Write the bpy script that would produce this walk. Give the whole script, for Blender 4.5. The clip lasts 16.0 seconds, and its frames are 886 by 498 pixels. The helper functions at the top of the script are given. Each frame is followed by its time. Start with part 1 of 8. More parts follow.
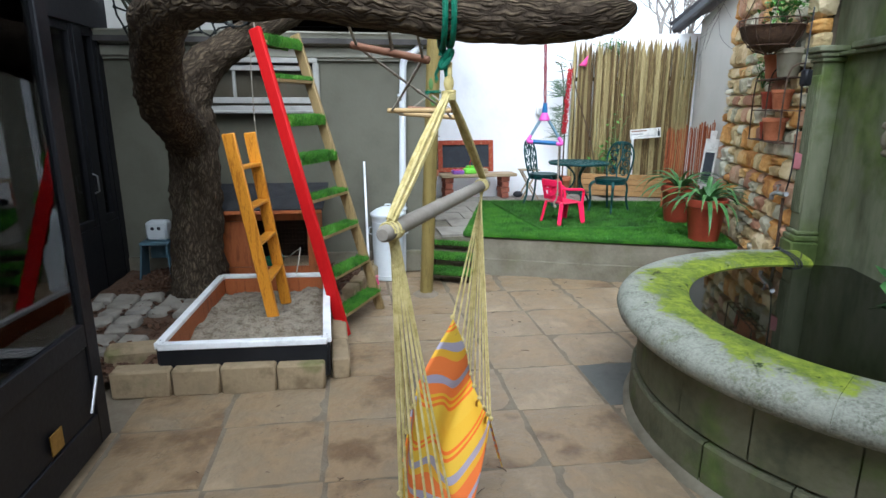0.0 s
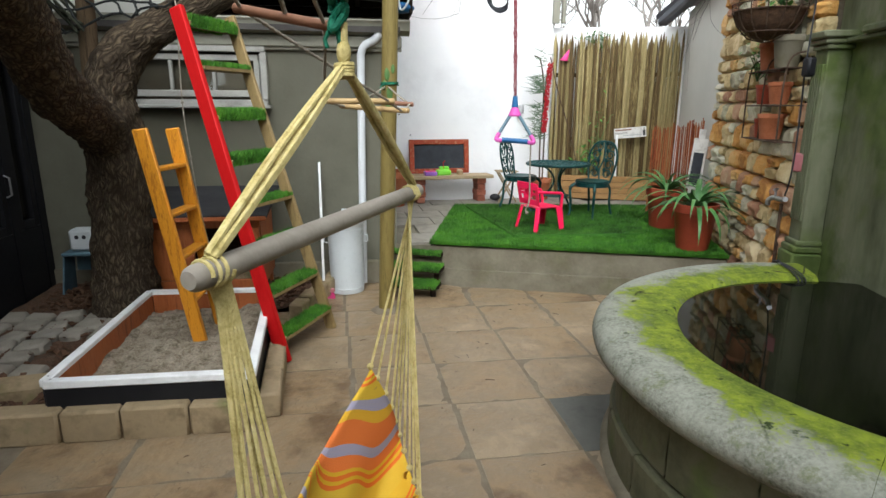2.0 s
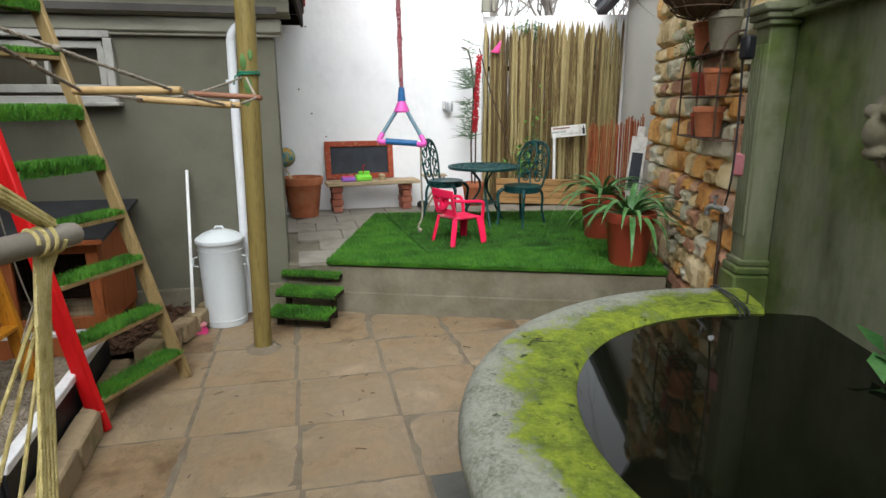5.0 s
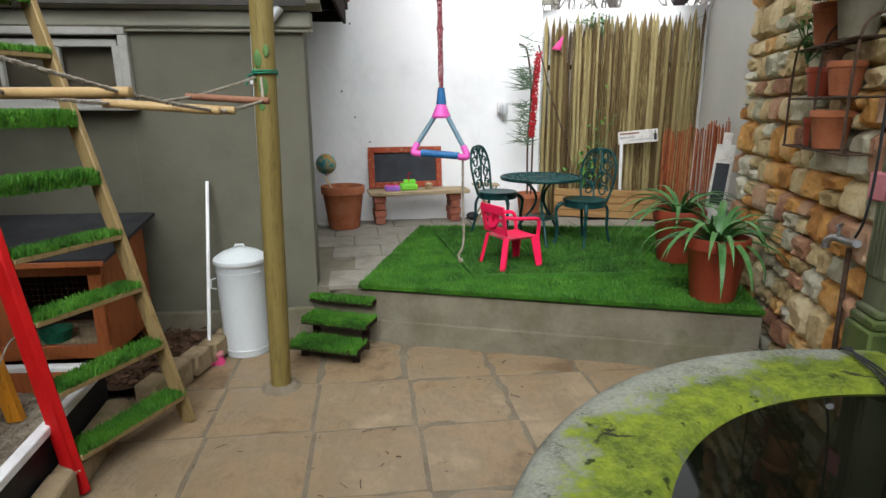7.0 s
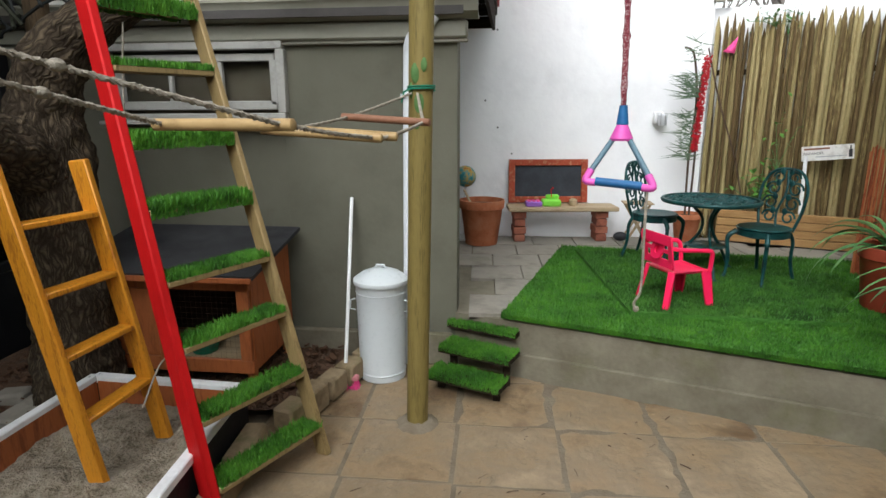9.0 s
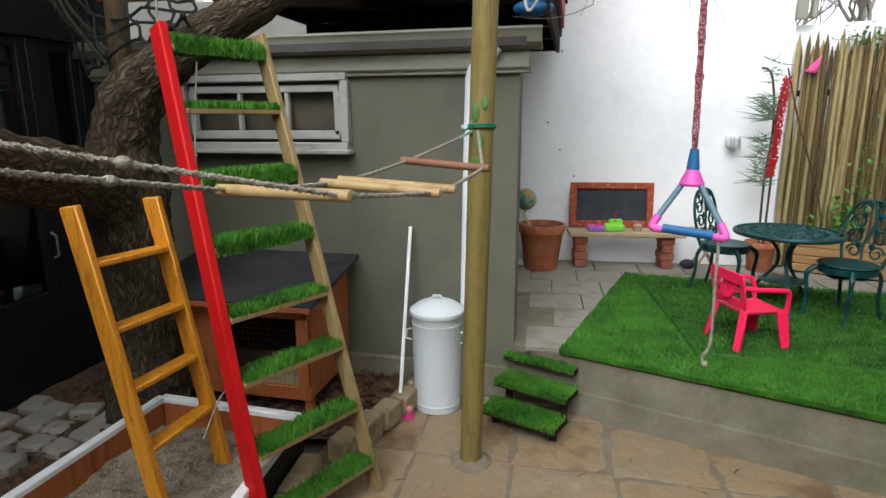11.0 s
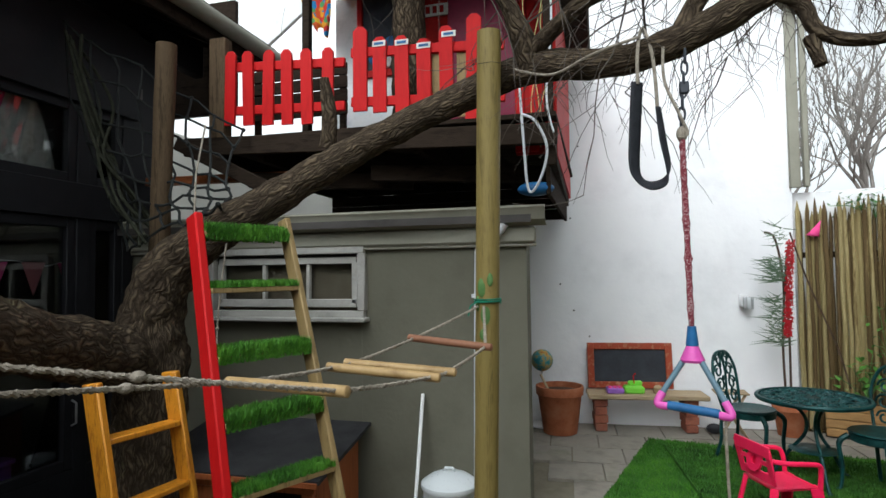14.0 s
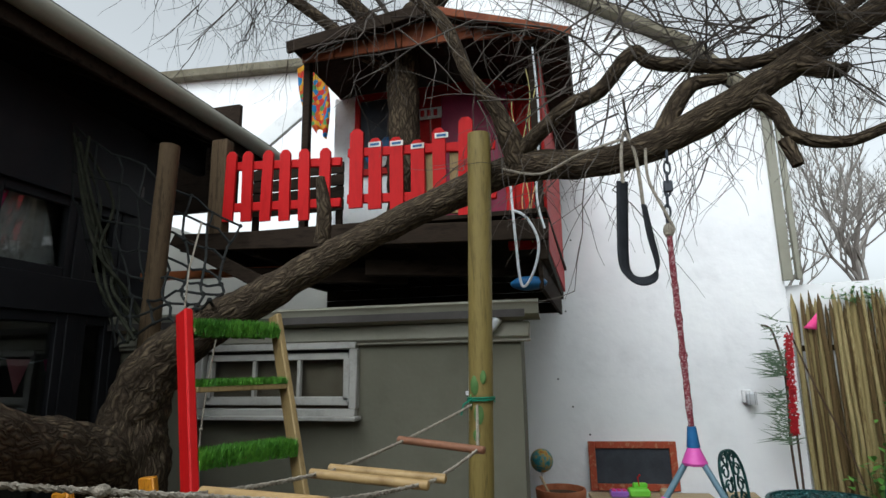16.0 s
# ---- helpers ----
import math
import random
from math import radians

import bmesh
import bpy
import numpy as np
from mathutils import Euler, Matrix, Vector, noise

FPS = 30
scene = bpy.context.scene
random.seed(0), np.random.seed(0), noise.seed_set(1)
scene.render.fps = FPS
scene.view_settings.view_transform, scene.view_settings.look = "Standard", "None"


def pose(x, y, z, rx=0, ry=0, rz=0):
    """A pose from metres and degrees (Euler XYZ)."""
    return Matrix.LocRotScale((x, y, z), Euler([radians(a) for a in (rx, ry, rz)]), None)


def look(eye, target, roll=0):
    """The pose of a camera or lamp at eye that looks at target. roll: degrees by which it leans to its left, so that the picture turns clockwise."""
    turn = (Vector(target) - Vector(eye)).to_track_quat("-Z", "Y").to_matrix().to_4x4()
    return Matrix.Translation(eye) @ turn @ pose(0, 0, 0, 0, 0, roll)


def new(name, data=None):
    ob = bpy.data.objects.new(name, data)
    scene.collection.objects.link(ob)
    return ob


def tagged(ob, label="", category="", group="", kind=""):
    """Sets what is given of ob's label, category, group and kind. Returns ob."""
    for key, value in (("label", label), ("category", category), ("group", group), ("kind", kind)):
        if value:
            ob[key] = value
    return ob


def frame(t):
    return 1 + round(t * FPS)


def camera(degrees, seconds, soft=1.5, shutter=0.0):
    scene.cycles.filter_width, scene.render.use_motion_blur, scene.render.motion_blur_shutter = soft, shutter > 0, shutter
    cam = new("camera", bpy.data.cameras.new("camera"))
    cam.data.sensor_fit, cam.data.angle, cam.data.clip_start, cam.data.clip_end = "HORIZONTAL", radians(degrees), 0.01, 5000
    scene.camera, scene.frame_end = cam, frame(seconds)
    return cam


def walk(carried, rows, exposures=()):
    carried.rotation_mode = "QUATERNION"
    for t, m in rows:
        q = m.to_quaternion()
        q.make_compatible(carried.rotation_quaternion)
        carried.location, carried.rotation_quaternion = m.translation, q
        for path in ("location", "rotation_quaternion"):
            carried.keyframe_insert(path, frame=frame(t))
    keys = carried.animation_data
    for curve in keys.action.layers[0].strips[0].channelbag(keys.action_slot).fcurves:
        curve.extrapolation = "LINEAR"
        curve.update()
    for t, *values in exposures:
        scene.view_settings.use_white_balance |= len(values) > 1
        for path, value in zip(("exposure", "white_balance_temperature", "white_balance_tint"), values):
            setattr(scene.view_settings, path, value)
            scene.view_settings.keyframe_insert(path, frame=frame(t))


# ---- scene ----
cam = camera(75.0, 16.0)
PATH = [
    (0, (0.418, 0.359, 1.793), (0.643, 2.287, 1.312), 0.1),
    (0.5, (0.449, 0.462, 1.788), (0.672, 2.391, 1.307), 0.1),
    (1, (0.498, 0.65, 1.761), (0.725, 2.578, 1.281), 0.3),
    (1.5, (0.565, 0.756, 1.762), (0.805, 2.682, 1.281), 0.2),
    (2, (0.722, 0.908, 1.74), (0.986, 2.832, 1.261), 0.3),
    (2.5, (0.863, 1.014, 1.742), (1.14, 2.936, 1.261), 0.1),
    (3, (0.966, 1.141, 1.707), (1.267, 3.06, 1.231), 0.1),
    (3.5, (1.053, 1.293, 1.706), (1.383, 3.206, 1.228), 0.0),
    (4, (1.176, 1.418, 1.699), (1.547, 3.325, 1.222), 0.0),
    (4.2, (1.234, 1.467, 1.709), (1.611, 3.373, 1.232), -0.1),
    (6.3, (1.519, 2.065, 1.686), (1.856, 3.977, 1.208), -0.3),
    (6.5, (1.501, 2.16, 1.699), (1.82, 4.076, 1.222), -0.2),
    (7, (1.59, 2.276, 1.715), (1.773, 4.211, 1.244), -0.3),
    (7.5, (1.56, 2.402, 1.72), (1.613, 4.346, 1.253), -0.2),
    (8, (1.45, 2.554, 1.739), (1.38, 4.497, 1.273), -0.1),
    (8.5, (1.424, 2.616, 1.781), (1.268, 4.553, 1.308), 0.0),
    (9, (1.402, 2.67, 1.792), (1.17, 4.603, 1.332), -0.2),
    (9.2, (1.361, 2.71, 1.811), (1.119, 4.64, 1.346), 0.1),
    (11.3, (1.416, 2.744, 1.958), (0.954, 4.646, 1.545), -0.3),
    (11.5, (1.431, 2.729, 1.976), (0.956, 4.633, 1.591), -0.3),
    (12, (1.452, 2.709, 2.017), (0.961, 4.629, 1.743), -0.3),
    (12.5, (1.473, 2.7, 2.025), (0.964, 4.627, 1.866), -0.6),
    (13, (1.471, 2.698, 2.036), (0.954, 4.629, 1.956), -0.5),
    (13.5, (1.476, 2.687, 2.042), (0.961, 4.62, 2.042), -0.5),
    (14, (1.494, 2.671, 2.056), (0.978, 4.601, 2.14), -0.7),
    (14.5, (1.495, 2.66, 2.064), (0.983, 4.584, 2.25), -0.7),
    (15, (1.499, 2.66, 2.072), (0.993, 4.575, 2.35), -0.8),
    (15.5, (1.505, 2.663, 2.077), (1.006, 4.568, 2.424), -0.8),
    (16, (1.521, 2.681, 2.076), (1.027, 4.578, 2.474), -0.9),
]
walk(cam, [(t, look(eye, target, roll)) for t, eye, target, roll in PATH],
     exposures=[(0, 0.35, 5500, 6), (1.0, 0.24, 5900, 6), (2.0, 0.12, 6150, 6), (4.0, 0.06, 6250, 7), (9.0, -0.08, 6200, 7), (11.5, -0.08, 6100, 6), (12.5, -0.26, 6050, 5), (14.0, -0.48, 6050, 5), (15.0, -0.62, 6050, 5), (16.0, -0.72, 6000, 4)])

# ---- world, sun, exposure ----
world = bpy.data.worlds.new("overcast_sky")
scene.world = world
world.use_nodes = True
wn = world.node_tree
sky = wn.nodes.new("ShaderNodeTexSky")
sky.sky_type = "NISHITA"
sky.sun_disc = False
sky.sun_elevation, sky.sun_rotation = radians(46), radians(191)
sky.air_density, sky.dust_density = 1.2, 4.0
soft = wn.nodes.new("ShaderNodeHueSaturation")
soft.inputs["Saturation"].default_value = 0.06
soft.inputs["Value"].default_value = 2.45
wn.links.new(sky.outputs["Color"], soft.inputs["Color"])
wn.links.new(soft.outputs["Color"], wn.nodes["Background"].inputs["Color"])
wn.nodes["Background"].inputs["Strength"].default_value = 0.15
sun = new("sun", bpy.data.lights.new("sun", "SUN"))
sun.data.energy, sun.data.angle, sun.data.color = 0.95, radians(60), (1.0, 0.985, 0.965)
sun.matrix_world = look((0, 0, 10), (1.1, 5.5, 3.9))

# ---- mesh helpers ----
rng = random.Random(7)


class Geo:
    """Vertices and faces of one mesh."""

    def __init__(self):
        self.v, self.f = [], []

    def add(self, verts, faces, m=None):
        n = len(self.v)
        self.v += [tuple(m @ Vector(p)) for p in verts] if m else [tuple(p) for p in verts]
        self.f += [tuple(i + n for i in face) for face in faces]
        return self

    def box(self, c, s, b=0.004, m=None):
        """A box about c with size s and chamfered edges."""
        h = [a / 2 for a in s]
        b = min(b, *(a * 0.45 for a in h))
        vs, ix = [], {}
        for sx in (-1, 1):
            for sy in (-1, 1):
                for sz in (-1, 1):
                    for k in range(3):
                        p = [sx * (h[0] - b), sy * (h[1] - b), sz * (h[2] - b)]
                        p[k] += (sx, sy, sz)[k] * b
                        ix[sx, sy, sz, k] = len(vs)
                        vs.append((c[0] + p[0], c[1] + p[1], c[2] + p[2]))
        fs = []
        for k in range(3):
            i, j = (k + 1) % 3, (k + 2) % 3
            for s0 in (-1, 1):
                loop = []
                for a, d in ((-1, -1), (1, -1), (1, 1), (-1, 1)):
                    key = [0, 0, 0]
                    key[k], key[i], key[j] = s0, a, d
                    loop.append(ix[(*key, k)])
                fs.append(loop if s0 > 0 else loop[::-1])
        for k in range(3):
            i, j = (k + 1) % 3, (k + 2) % 3
            for a in (-1, 1):
                for d in (-1, 1):
                    lo, hi = [0, 0, 0], [0, 0, 0]
                    lo[i] = hi[i] = a
                    lo[j] = hi[j] = d
                    lo[k], hi[k] = -1, 1
                    q = [ix[(*lo, i)], ix[(*hi, i)], ix[(*hi, j)], ix[(*lo, j)]]
                    fs.append(q if a * d < 0 else q[::-1])
        for sx in (-1, 1):
            for sy in (-1, 1):
                for sz in (-1, 1):
                    t = [ix[sx, sy, sz, k] for k in range(3)]
                    fs.append(t if sx * sy * sz > 0 else t[::-1])
        return self.add(vs, fs, m)

    def beam(self, a, b, w, h, bevel=0.004, up=(0, 0, 1)):
        """A bar of section w x h from a to b; h lies along up."""
        a, b = Vector(a), Vector(b)
        d = b - a
        y = d.normalized()
        if abs(y.dot(Vector(up).normalized())) > 0.99:
            up = (0, 1, 0)
        x = y.cross(Vector(up)).normalized()
        z = x.cross(y)
        m = Matrix((x, y, z)).transposed().to_4x4()
        m.translation = (a + b) / 2
        return self.box((0, 0, 0), (w, d.length, h), bevel, m)

    def tube(self, pts, rad, n=8, rough=0.0, freq=6.0, cap=True):
        """A round tube along pts; rad is a number or one for each point."""
        pts = [Vector(p) for p in pts]
        k = len(pts)
        rad = [rad] * k if not isinstance(rad, (list, tuple)) else rad
        t0 = (pts[1] - pts[0]).normalized()
        u = t0.cross(Vector((0.31, 0.17, 0.93)))
        if u.length < 0.1:
            u = t0.cross(Vector((1, 0, 0)))
        u.normalize()
        vs, fs = [], []
        for i, p in enumerate(pts):
            t = (pts[min(i + 1, k - 1)] - pts[max(i - 1, 0)]).normalized()
            u = (u - t * u.dot(t)).normalized()
            w = t.cross(u)
            for j in range(n):
                a = 2 * math.pi * j / n
                d = u * math.cos(a) + w * math.sin(a)
                r = rad[i]
                if rough:
                    q = p + d * r
                    r *= 1 + rough * (noise.noise(q * freq) + 0.6 * noise.noise(q * freq * 2.7))
                vs.append(p + d * r)
        for i in range(k - 1):
            for j in range(n):
                a, b = i * n + j, i * n + (j + 1) % n
                fs.append((a, b, b + n, a + n))
        if cap:
            fs.append(tuple(range(n))[::-1])
            fs.append(tuple(range((k - 1) * n, k * n)))
        return self.add(vs, fs)

    def lathe(self, prof, n=32, m=None, a0=0.0, a1=2 * math.pi):
        """Turns the profile (r, z) about z."""
        full = abs(a1 - a0) > 6.28
        cols = n if full else n + 1
        vs = [(r * math.cos(a0 + (a1 - a0) * j / n), r * math.sin(a0 + (a1 - a0) * j / n), z) for r, z in prof for j in range(cols)]
        fs = []
        for i in range(len(prof) - 1):
            for j in range(n):
                a, b = i * cols + j, i * cols + (j + 1) % cols
                fs.append((a, b, b + cols, a + cols))
        if full:
            if prof[0][0] > 1e-4:
                fs.append(tuple(range(n))[::-1])
            if prof[-1][0] > 1e-4:
                fs.append(tuple(range((len(prof) - 1) * cols, len(prof) * cols)))
        return self.add(vs, fs, m)

    def prism(self, poly, z0, z1):
        """An upright prism over a counter-clockwise outline."""
        n = len(poly)
        vs = [(x, y, z0) for x, y in poly] + [(x, y, z1) for x, y in poly]
        fs = [tuple(range(n))[::-1], tuple(range(n, 2 * n))]
        fs += [(i, (i + 1) % n, (i + 1) % n + n, i + n) for i in range(n)]
        return self.add(vs, fs)

    def slab(self, quad, t):
        """A board with four corners and thickness t behind them."""
        q = [Vector(p) for p in quad]
        nrm = (q[1] - q[0]).cross(q[3] - q[0]).normalized() * t
        vs = q + [p - nrm for p in q]
        return self.add(vs, [(0, 1, 2, 3), (7, 6, 5, 4), (0, 4, 5, 1), (1, 5, 6, 2), (2, 6, 7, 3), (3, 7, 4, 0)])

    def ball(self, c, r, n=12, sq=(1, 1, 1)):
        prof = [(r * math.sin(math.pi * i / n), -r * math.cos(math.pi * i / n)) for i in range(n + 1)]
        prof[0], prof[-1] = (0.0005 * r, -r), (0.0005 * r, r)
        return self.lathe(prof, n + 4, Matrix.Translation(c) @ Matrix.Diagonal((*sq, 1)))

    def sheet(self, fn, nu, nv):
        """A grid surface from fn(u, v)."""
        vs = [fn(i / nu, j / nv) for i in range(nu + 1) for j in range(nv + 1)]
        fs = [(i * (nv + 1) + j, (i + 1) * (nv + 1) + j, (i + 1) * (nv + 1) + j + 1, i * (nv + 1) + j + 1) for i in range(nu) for j in range(nv)]
        return self.add(vs, fs)

    def mesh(self, name, mat, angle=38):
        me = bpy.data.meshes.new(name)
        me.from_pydata(self.v, [], self.f)
        me.polygons.foreach_set("use_smooth", [True] * len(self.f))
        me.update()
        me.set_sharp_from_angle(angle=radians(angle))
        if mat:
            me.materials.append(mat)
        return me


PLACE = {}


def thing(name, loc, label, category, group="", kind="", rz=0.0):
    """An Empty at a thing's base; its parts hang under it."""
    ob = new(name)
    ob.empty_display_size = 0.1
    m = pose(*loc, 0, 0, rz)
    ob.matrix_basis = m
    PLACE[ob] = m
    return tagged(ob, label, category, group, kind)


def part(name, geo, mat, parent, label="", local=False, kind="", angle=38):
    """A Geo as one mesh under a thing or part; in world places unless local."""
    ob = new(name, geo.mesh(name, mat, angle))
    ob.parent = parent
    up = PLACE[parent]
    if local:
        PLACE[ob] = up.copy()
    else:
        ob.matrix_parent_inverse = up.inverted()
        PLACE[ob] = Matrix.Identity(4)
    return tagged(ob, label, kind=kind)


def single(name, geo, mat, label, category="", group="", kind="", angle=38):
    """A thing of one mesh, in world places, its origin at its base."""
    lo = [min(p[k] for p in geo.v) for k in range(3)]
    hi = [max(p[k] for p in geo.v) for k in range(3)]
    o = Vector(((lo[0] + hi[0]) / 2, (lo[1] + hi[1]) / 2, lo[2]))
    geo.v = [tuple(Vector(p) - o) for p in geo.v]
    ob = new(name, geo.mesh(name, mat, angle))
    ob.location = o
    PLACE[ob] = Matrix.Translation(o)
    return tagged(ob, label, category, group, kind)


def piece(name, me, parent, m):
    """One piece of a wall, floor or fence, on a shared mesh; m in world places."""
    ob = new(name, me)
    ob.parent = parent
    ob.matrix_parent_inverse = PLACE[parent].inverted()
    ob.matrix_basis = m
    return ob


def smooth_path(pts, k=6):
    """Points along a smooth curve through pts (tuples of any size)."""
    pts = [np.array(p, float) for p in pts]
    out = []
    for i in range(len(pts) - 1):
        p0, p1, p2, p3 = pts[max(i - 1, 0)], pts[i], pts[i + 1], pts[min(i + 2, len(pts) - 1)]
        for j in range(k):
            t = j / k
            out.append(0.5 * (2 * p1 + (p2 - p0) * t + (2 * p0 - 5 * p1 + 4 * p2 - p3) * t * t + (3 * p1 - p0 - 3 * p2 + p3) * t ** 3))
    out.append(pts[-1])
    return out


# ---- materials ----
def material(name, colours, scale=3.0, rough=0.6, metal=0.0, bump=0.2, bump_scale=40.0, vary=0.0, stretch=(1, 1, 1), fine=0.25, spec=0.3, dist=0.01, local=False, rough_vary=0.1):
    """A noise-mottled surface. colours: two to four (r, g, b), from rare to common; fine: how much small grain shows; vary: change from piece to piece."""
    mt = bpy.data.materials.new(name)
    mt.use_nodes = True
    nt = mt.node_tree
    N, L = nt.nodes, nt.links
    b = N["Principled BSDF"]
    b.inputs["Metallic"].default_value = metal
    b.inputs["Specular IOR Level"].default_value = spec
    if local:
        src = N.new("ShaderNodeTexCoord").outputs["Object"]
    else:
        src = N.new("ShaderNodeNewGeometry").outputs["Position"]
    info = None
    if vary:
        info = N.new("ShaderNodeObjectInfo")
        sh = N.new("ShaderNodeVectorMath")
        sh.operation = "MULTIPLY_ADD"
        sh.inputs[1].default_value = (37, 53, 71)
        L.new(info.outputs["Random"], sh.inputs[0])
        L.new(src, sh.inputs[2])
        src = sh.outputs[0]
    mp = N.new("ShaderNodeMapping")
    mp.inputs["Scale"].default_value = stretch
    L.new(src, mp.inputs["Vector"])
    big = N.new("ShaderNodeTexNoise")
    big.inputs["Scale"].default_value, big.inputs["Detail"].default_value, big.inputs["Roughness"].default_value = scale, 6, 0.6
    small = N.new("ShaderNodeTexNoise")
    small.inputs["Scale"].default_value, small.inputs["Detail"].default_value = bump_scale, 4
    for t in (big, small):
        L.new(mp.outputs[0], t.inputs["Vector"])
    mix = N.new("ShaderNodeMath")
    mix.operation = "MULTIPLY_ADD"
    mix.inputs[1].default_value = fine
    L.new(small.outputs["Fac"], mix.inputs[0])
    off = N.new("ShaderNodeMath")
    off.operation = "ADD"
    off.inputs[1].default_value = -fine * 0.5
    L.new(big.outputs["Fac"], off.inputs[0])
    L.new(off.outputs[0], mix.inputs[2])
    val = mix.outputs[0]
    if vary:
        va = N.new("ShaderNodeMath")
        va.operation = "MULTIPLY_ADD"
        va.inputs[1].default_value = vary
        L.new(info.outputs["Random"], va.inputs[0])
        vb = N.new("ShaderNodeMath")
        vb.operation = "ADD"
        vb.inputs[1].default_value = -vary * 0.5
        L.new(val, vb.inputs[0])
        L.new(vb.outputs[0], va.inputs[2])
        val = va.outputs[0]
    ramp = N.new("ShaderNodeValToRGB")
    el = ramp.color_ramp.elements
    stops = np.linspace(0.3, 0.7, len(colours))
    while len(el) < len(colours):
        el.new(0.5)
    for e, s, c in zip(el, stops, colours):
        e.position, e.color = s, (*c, 1)
    L.new(val, ramp.inputs["Fac"])
    L.new(ramp.outputs["Color"], b.inputs["Base Color"])
    rr = N.new("ShaderNodeMapRange")
    rr.inputs["To Min"].default_value, rr.inputs["To Max"].default_value = max(rough - rough_vary, 0.03), min(rough + rough_vary, 1)
    L.new(small.outputs["Fac"], rr.inputs["Value"])
    L.new(rr.outputs[0], b.inputs["Roughness"])
    if bump:
        bp = N.new("ShaderNodeBump")
        bp.inputs["Strength"].default_value, bp.inputs["Distance"].default_value = bump, dist
        L.new(small.outputs["Fac"], bp.inputs["Height"])
        L.new(bp.outputs["Normal"], b.inputs["Normal"])
    return mt


def two_layer(name, base, over, scale, cover, rough=0.75, bump=0.5, bump_scale=30.0, dist=0.01, up=0.0, sharp=0.12, stretch=(1, 1, 1), vary=0.0):
    """A mottled surface on which a second growth or stain lies in patches; up: how far it prefers faces that look up."""
    mt = material(name, base, scale * 1.7, rough, 0, bump, bump_scale, dist=dist, stretch=stretch, vary=vary)
    nt = mt.node_tree
    N, L = nt.nodes, nt.links
    b = N["Principled BSDF"]
    old = b.inputs["Base Color"].links[0].from_socket
    geo = N.new("ShaderNodeNewGeometry")
    n1 = N.new("ShaderNodeTexNoise")
    n1.inputs["Scale"].default_value, n1.inputs["Detail"].default_value, n1.inputs["Roughness"].default_value = scale, 7, 0.62
    L.new(geo.outputs["Position"], n1.inputs["Vector"])
    val = n1.outputs["Fac"]
    if up:
        sep = N.new("ShaderNodeSeparateXYZ")
        L.new(geo.outputs["Normal"], sep.inputs[0])
        ma = N.new("ShaderNodeMath")
        ma.operation = "MULTIPLY_ADD"
        ma.inputs[1].default_value = up
        L.new(sep.outputs["Z"], ma.inputs[0])
        L.new(val, ma.inputs[2])
        val = ma.outputs[0]
    fac = N.new("ShaderNodeMapRange")
    fac.inputs["From Min"].default_value, fac.inputs["From Max"].default_value = cover, cover + sharp
    L.new(val, fac.inputs["Value"])
    n2 = N.new("ShaderNodeTexNoise")
    n2.inputs["Scale"].default_value, n2.inputs["Detail"].default_value = scale * 6, 5
    L.new(geo.outputs["Position"], n2.inputs["Vector"])
    ramp = N.new("ShaderNodeValToRGB")
    ramp.color_ramp.elements[0].position, ramp.color_ramp.elements[1].position = 0.33, 0.67
    ramp.color_ramp.elements[0].color, ramp.color_ramp.elements[1].color = (*over[0], 1), (*over[1], 1)
    L.new(n2.outputs["Fac"], ramp.inputs["Fac"])
    mx = N.new("ShaderNodeMix")
    mx.data_type = "RGBA"
    L.new(fac.outputs[0], mx.inputs["Factor"])
    L.new(old, mx.inputs["A"])
    L.new(ramp.outputs["Color"], mx.inputs["B"])
    L.new(mx.outputs["Result"], b.inputs["Base Color"])
    return mt


def bands(name, stops, axis, width, rough=0.8, warp=0.02):
    """Woven or painted stripes: stops of (place 0..1, colour) repeated every width metres along axis."""
    mt = material(name, [(0.5, 0.5, 0.5), (0.6, 0.6, 0.6)], 8, rough, 0, 0.35, 220, local=True)
    nt = mt.node_tree
    N, L = nt.nodes, nt.links
    tc = N.new("ShaderNodeUVMap")
    sep = N.new("ShaderNodeSeparateXYZ")
    L.new(tc.outputs["UV"], sep.inputs[0])
    div = N.new("ShaderNodeMath")
    div.operation = "DIVIDE"
    div.inputs[1].default_value = width
    L.new(sep.outputs[axis], div.inputs[0])
    fr = N.new("ShaderNodeMath")
    fr.operation = "FRACT"
    L.new(div.outputs[0], fr.inputs[0])
    ramp = N.new("ShaderNodeValToRGB")
    ramp.color_ramp.interpolation = "CONSTANT"
    el = ramp.color_ramp.elements
    while len(el) < len(stops):
        el.new(0.5)
    for e, (s, c) in zip(el, stops):
        e.position, e.color = s, (*c, 1)
    L.new(fr.outputs[0], ramp.inputs["Fac"])
    L.new(ramp.outputs["Color"], N["Principled BSDF"].inputs["Base Color"])
    return mt


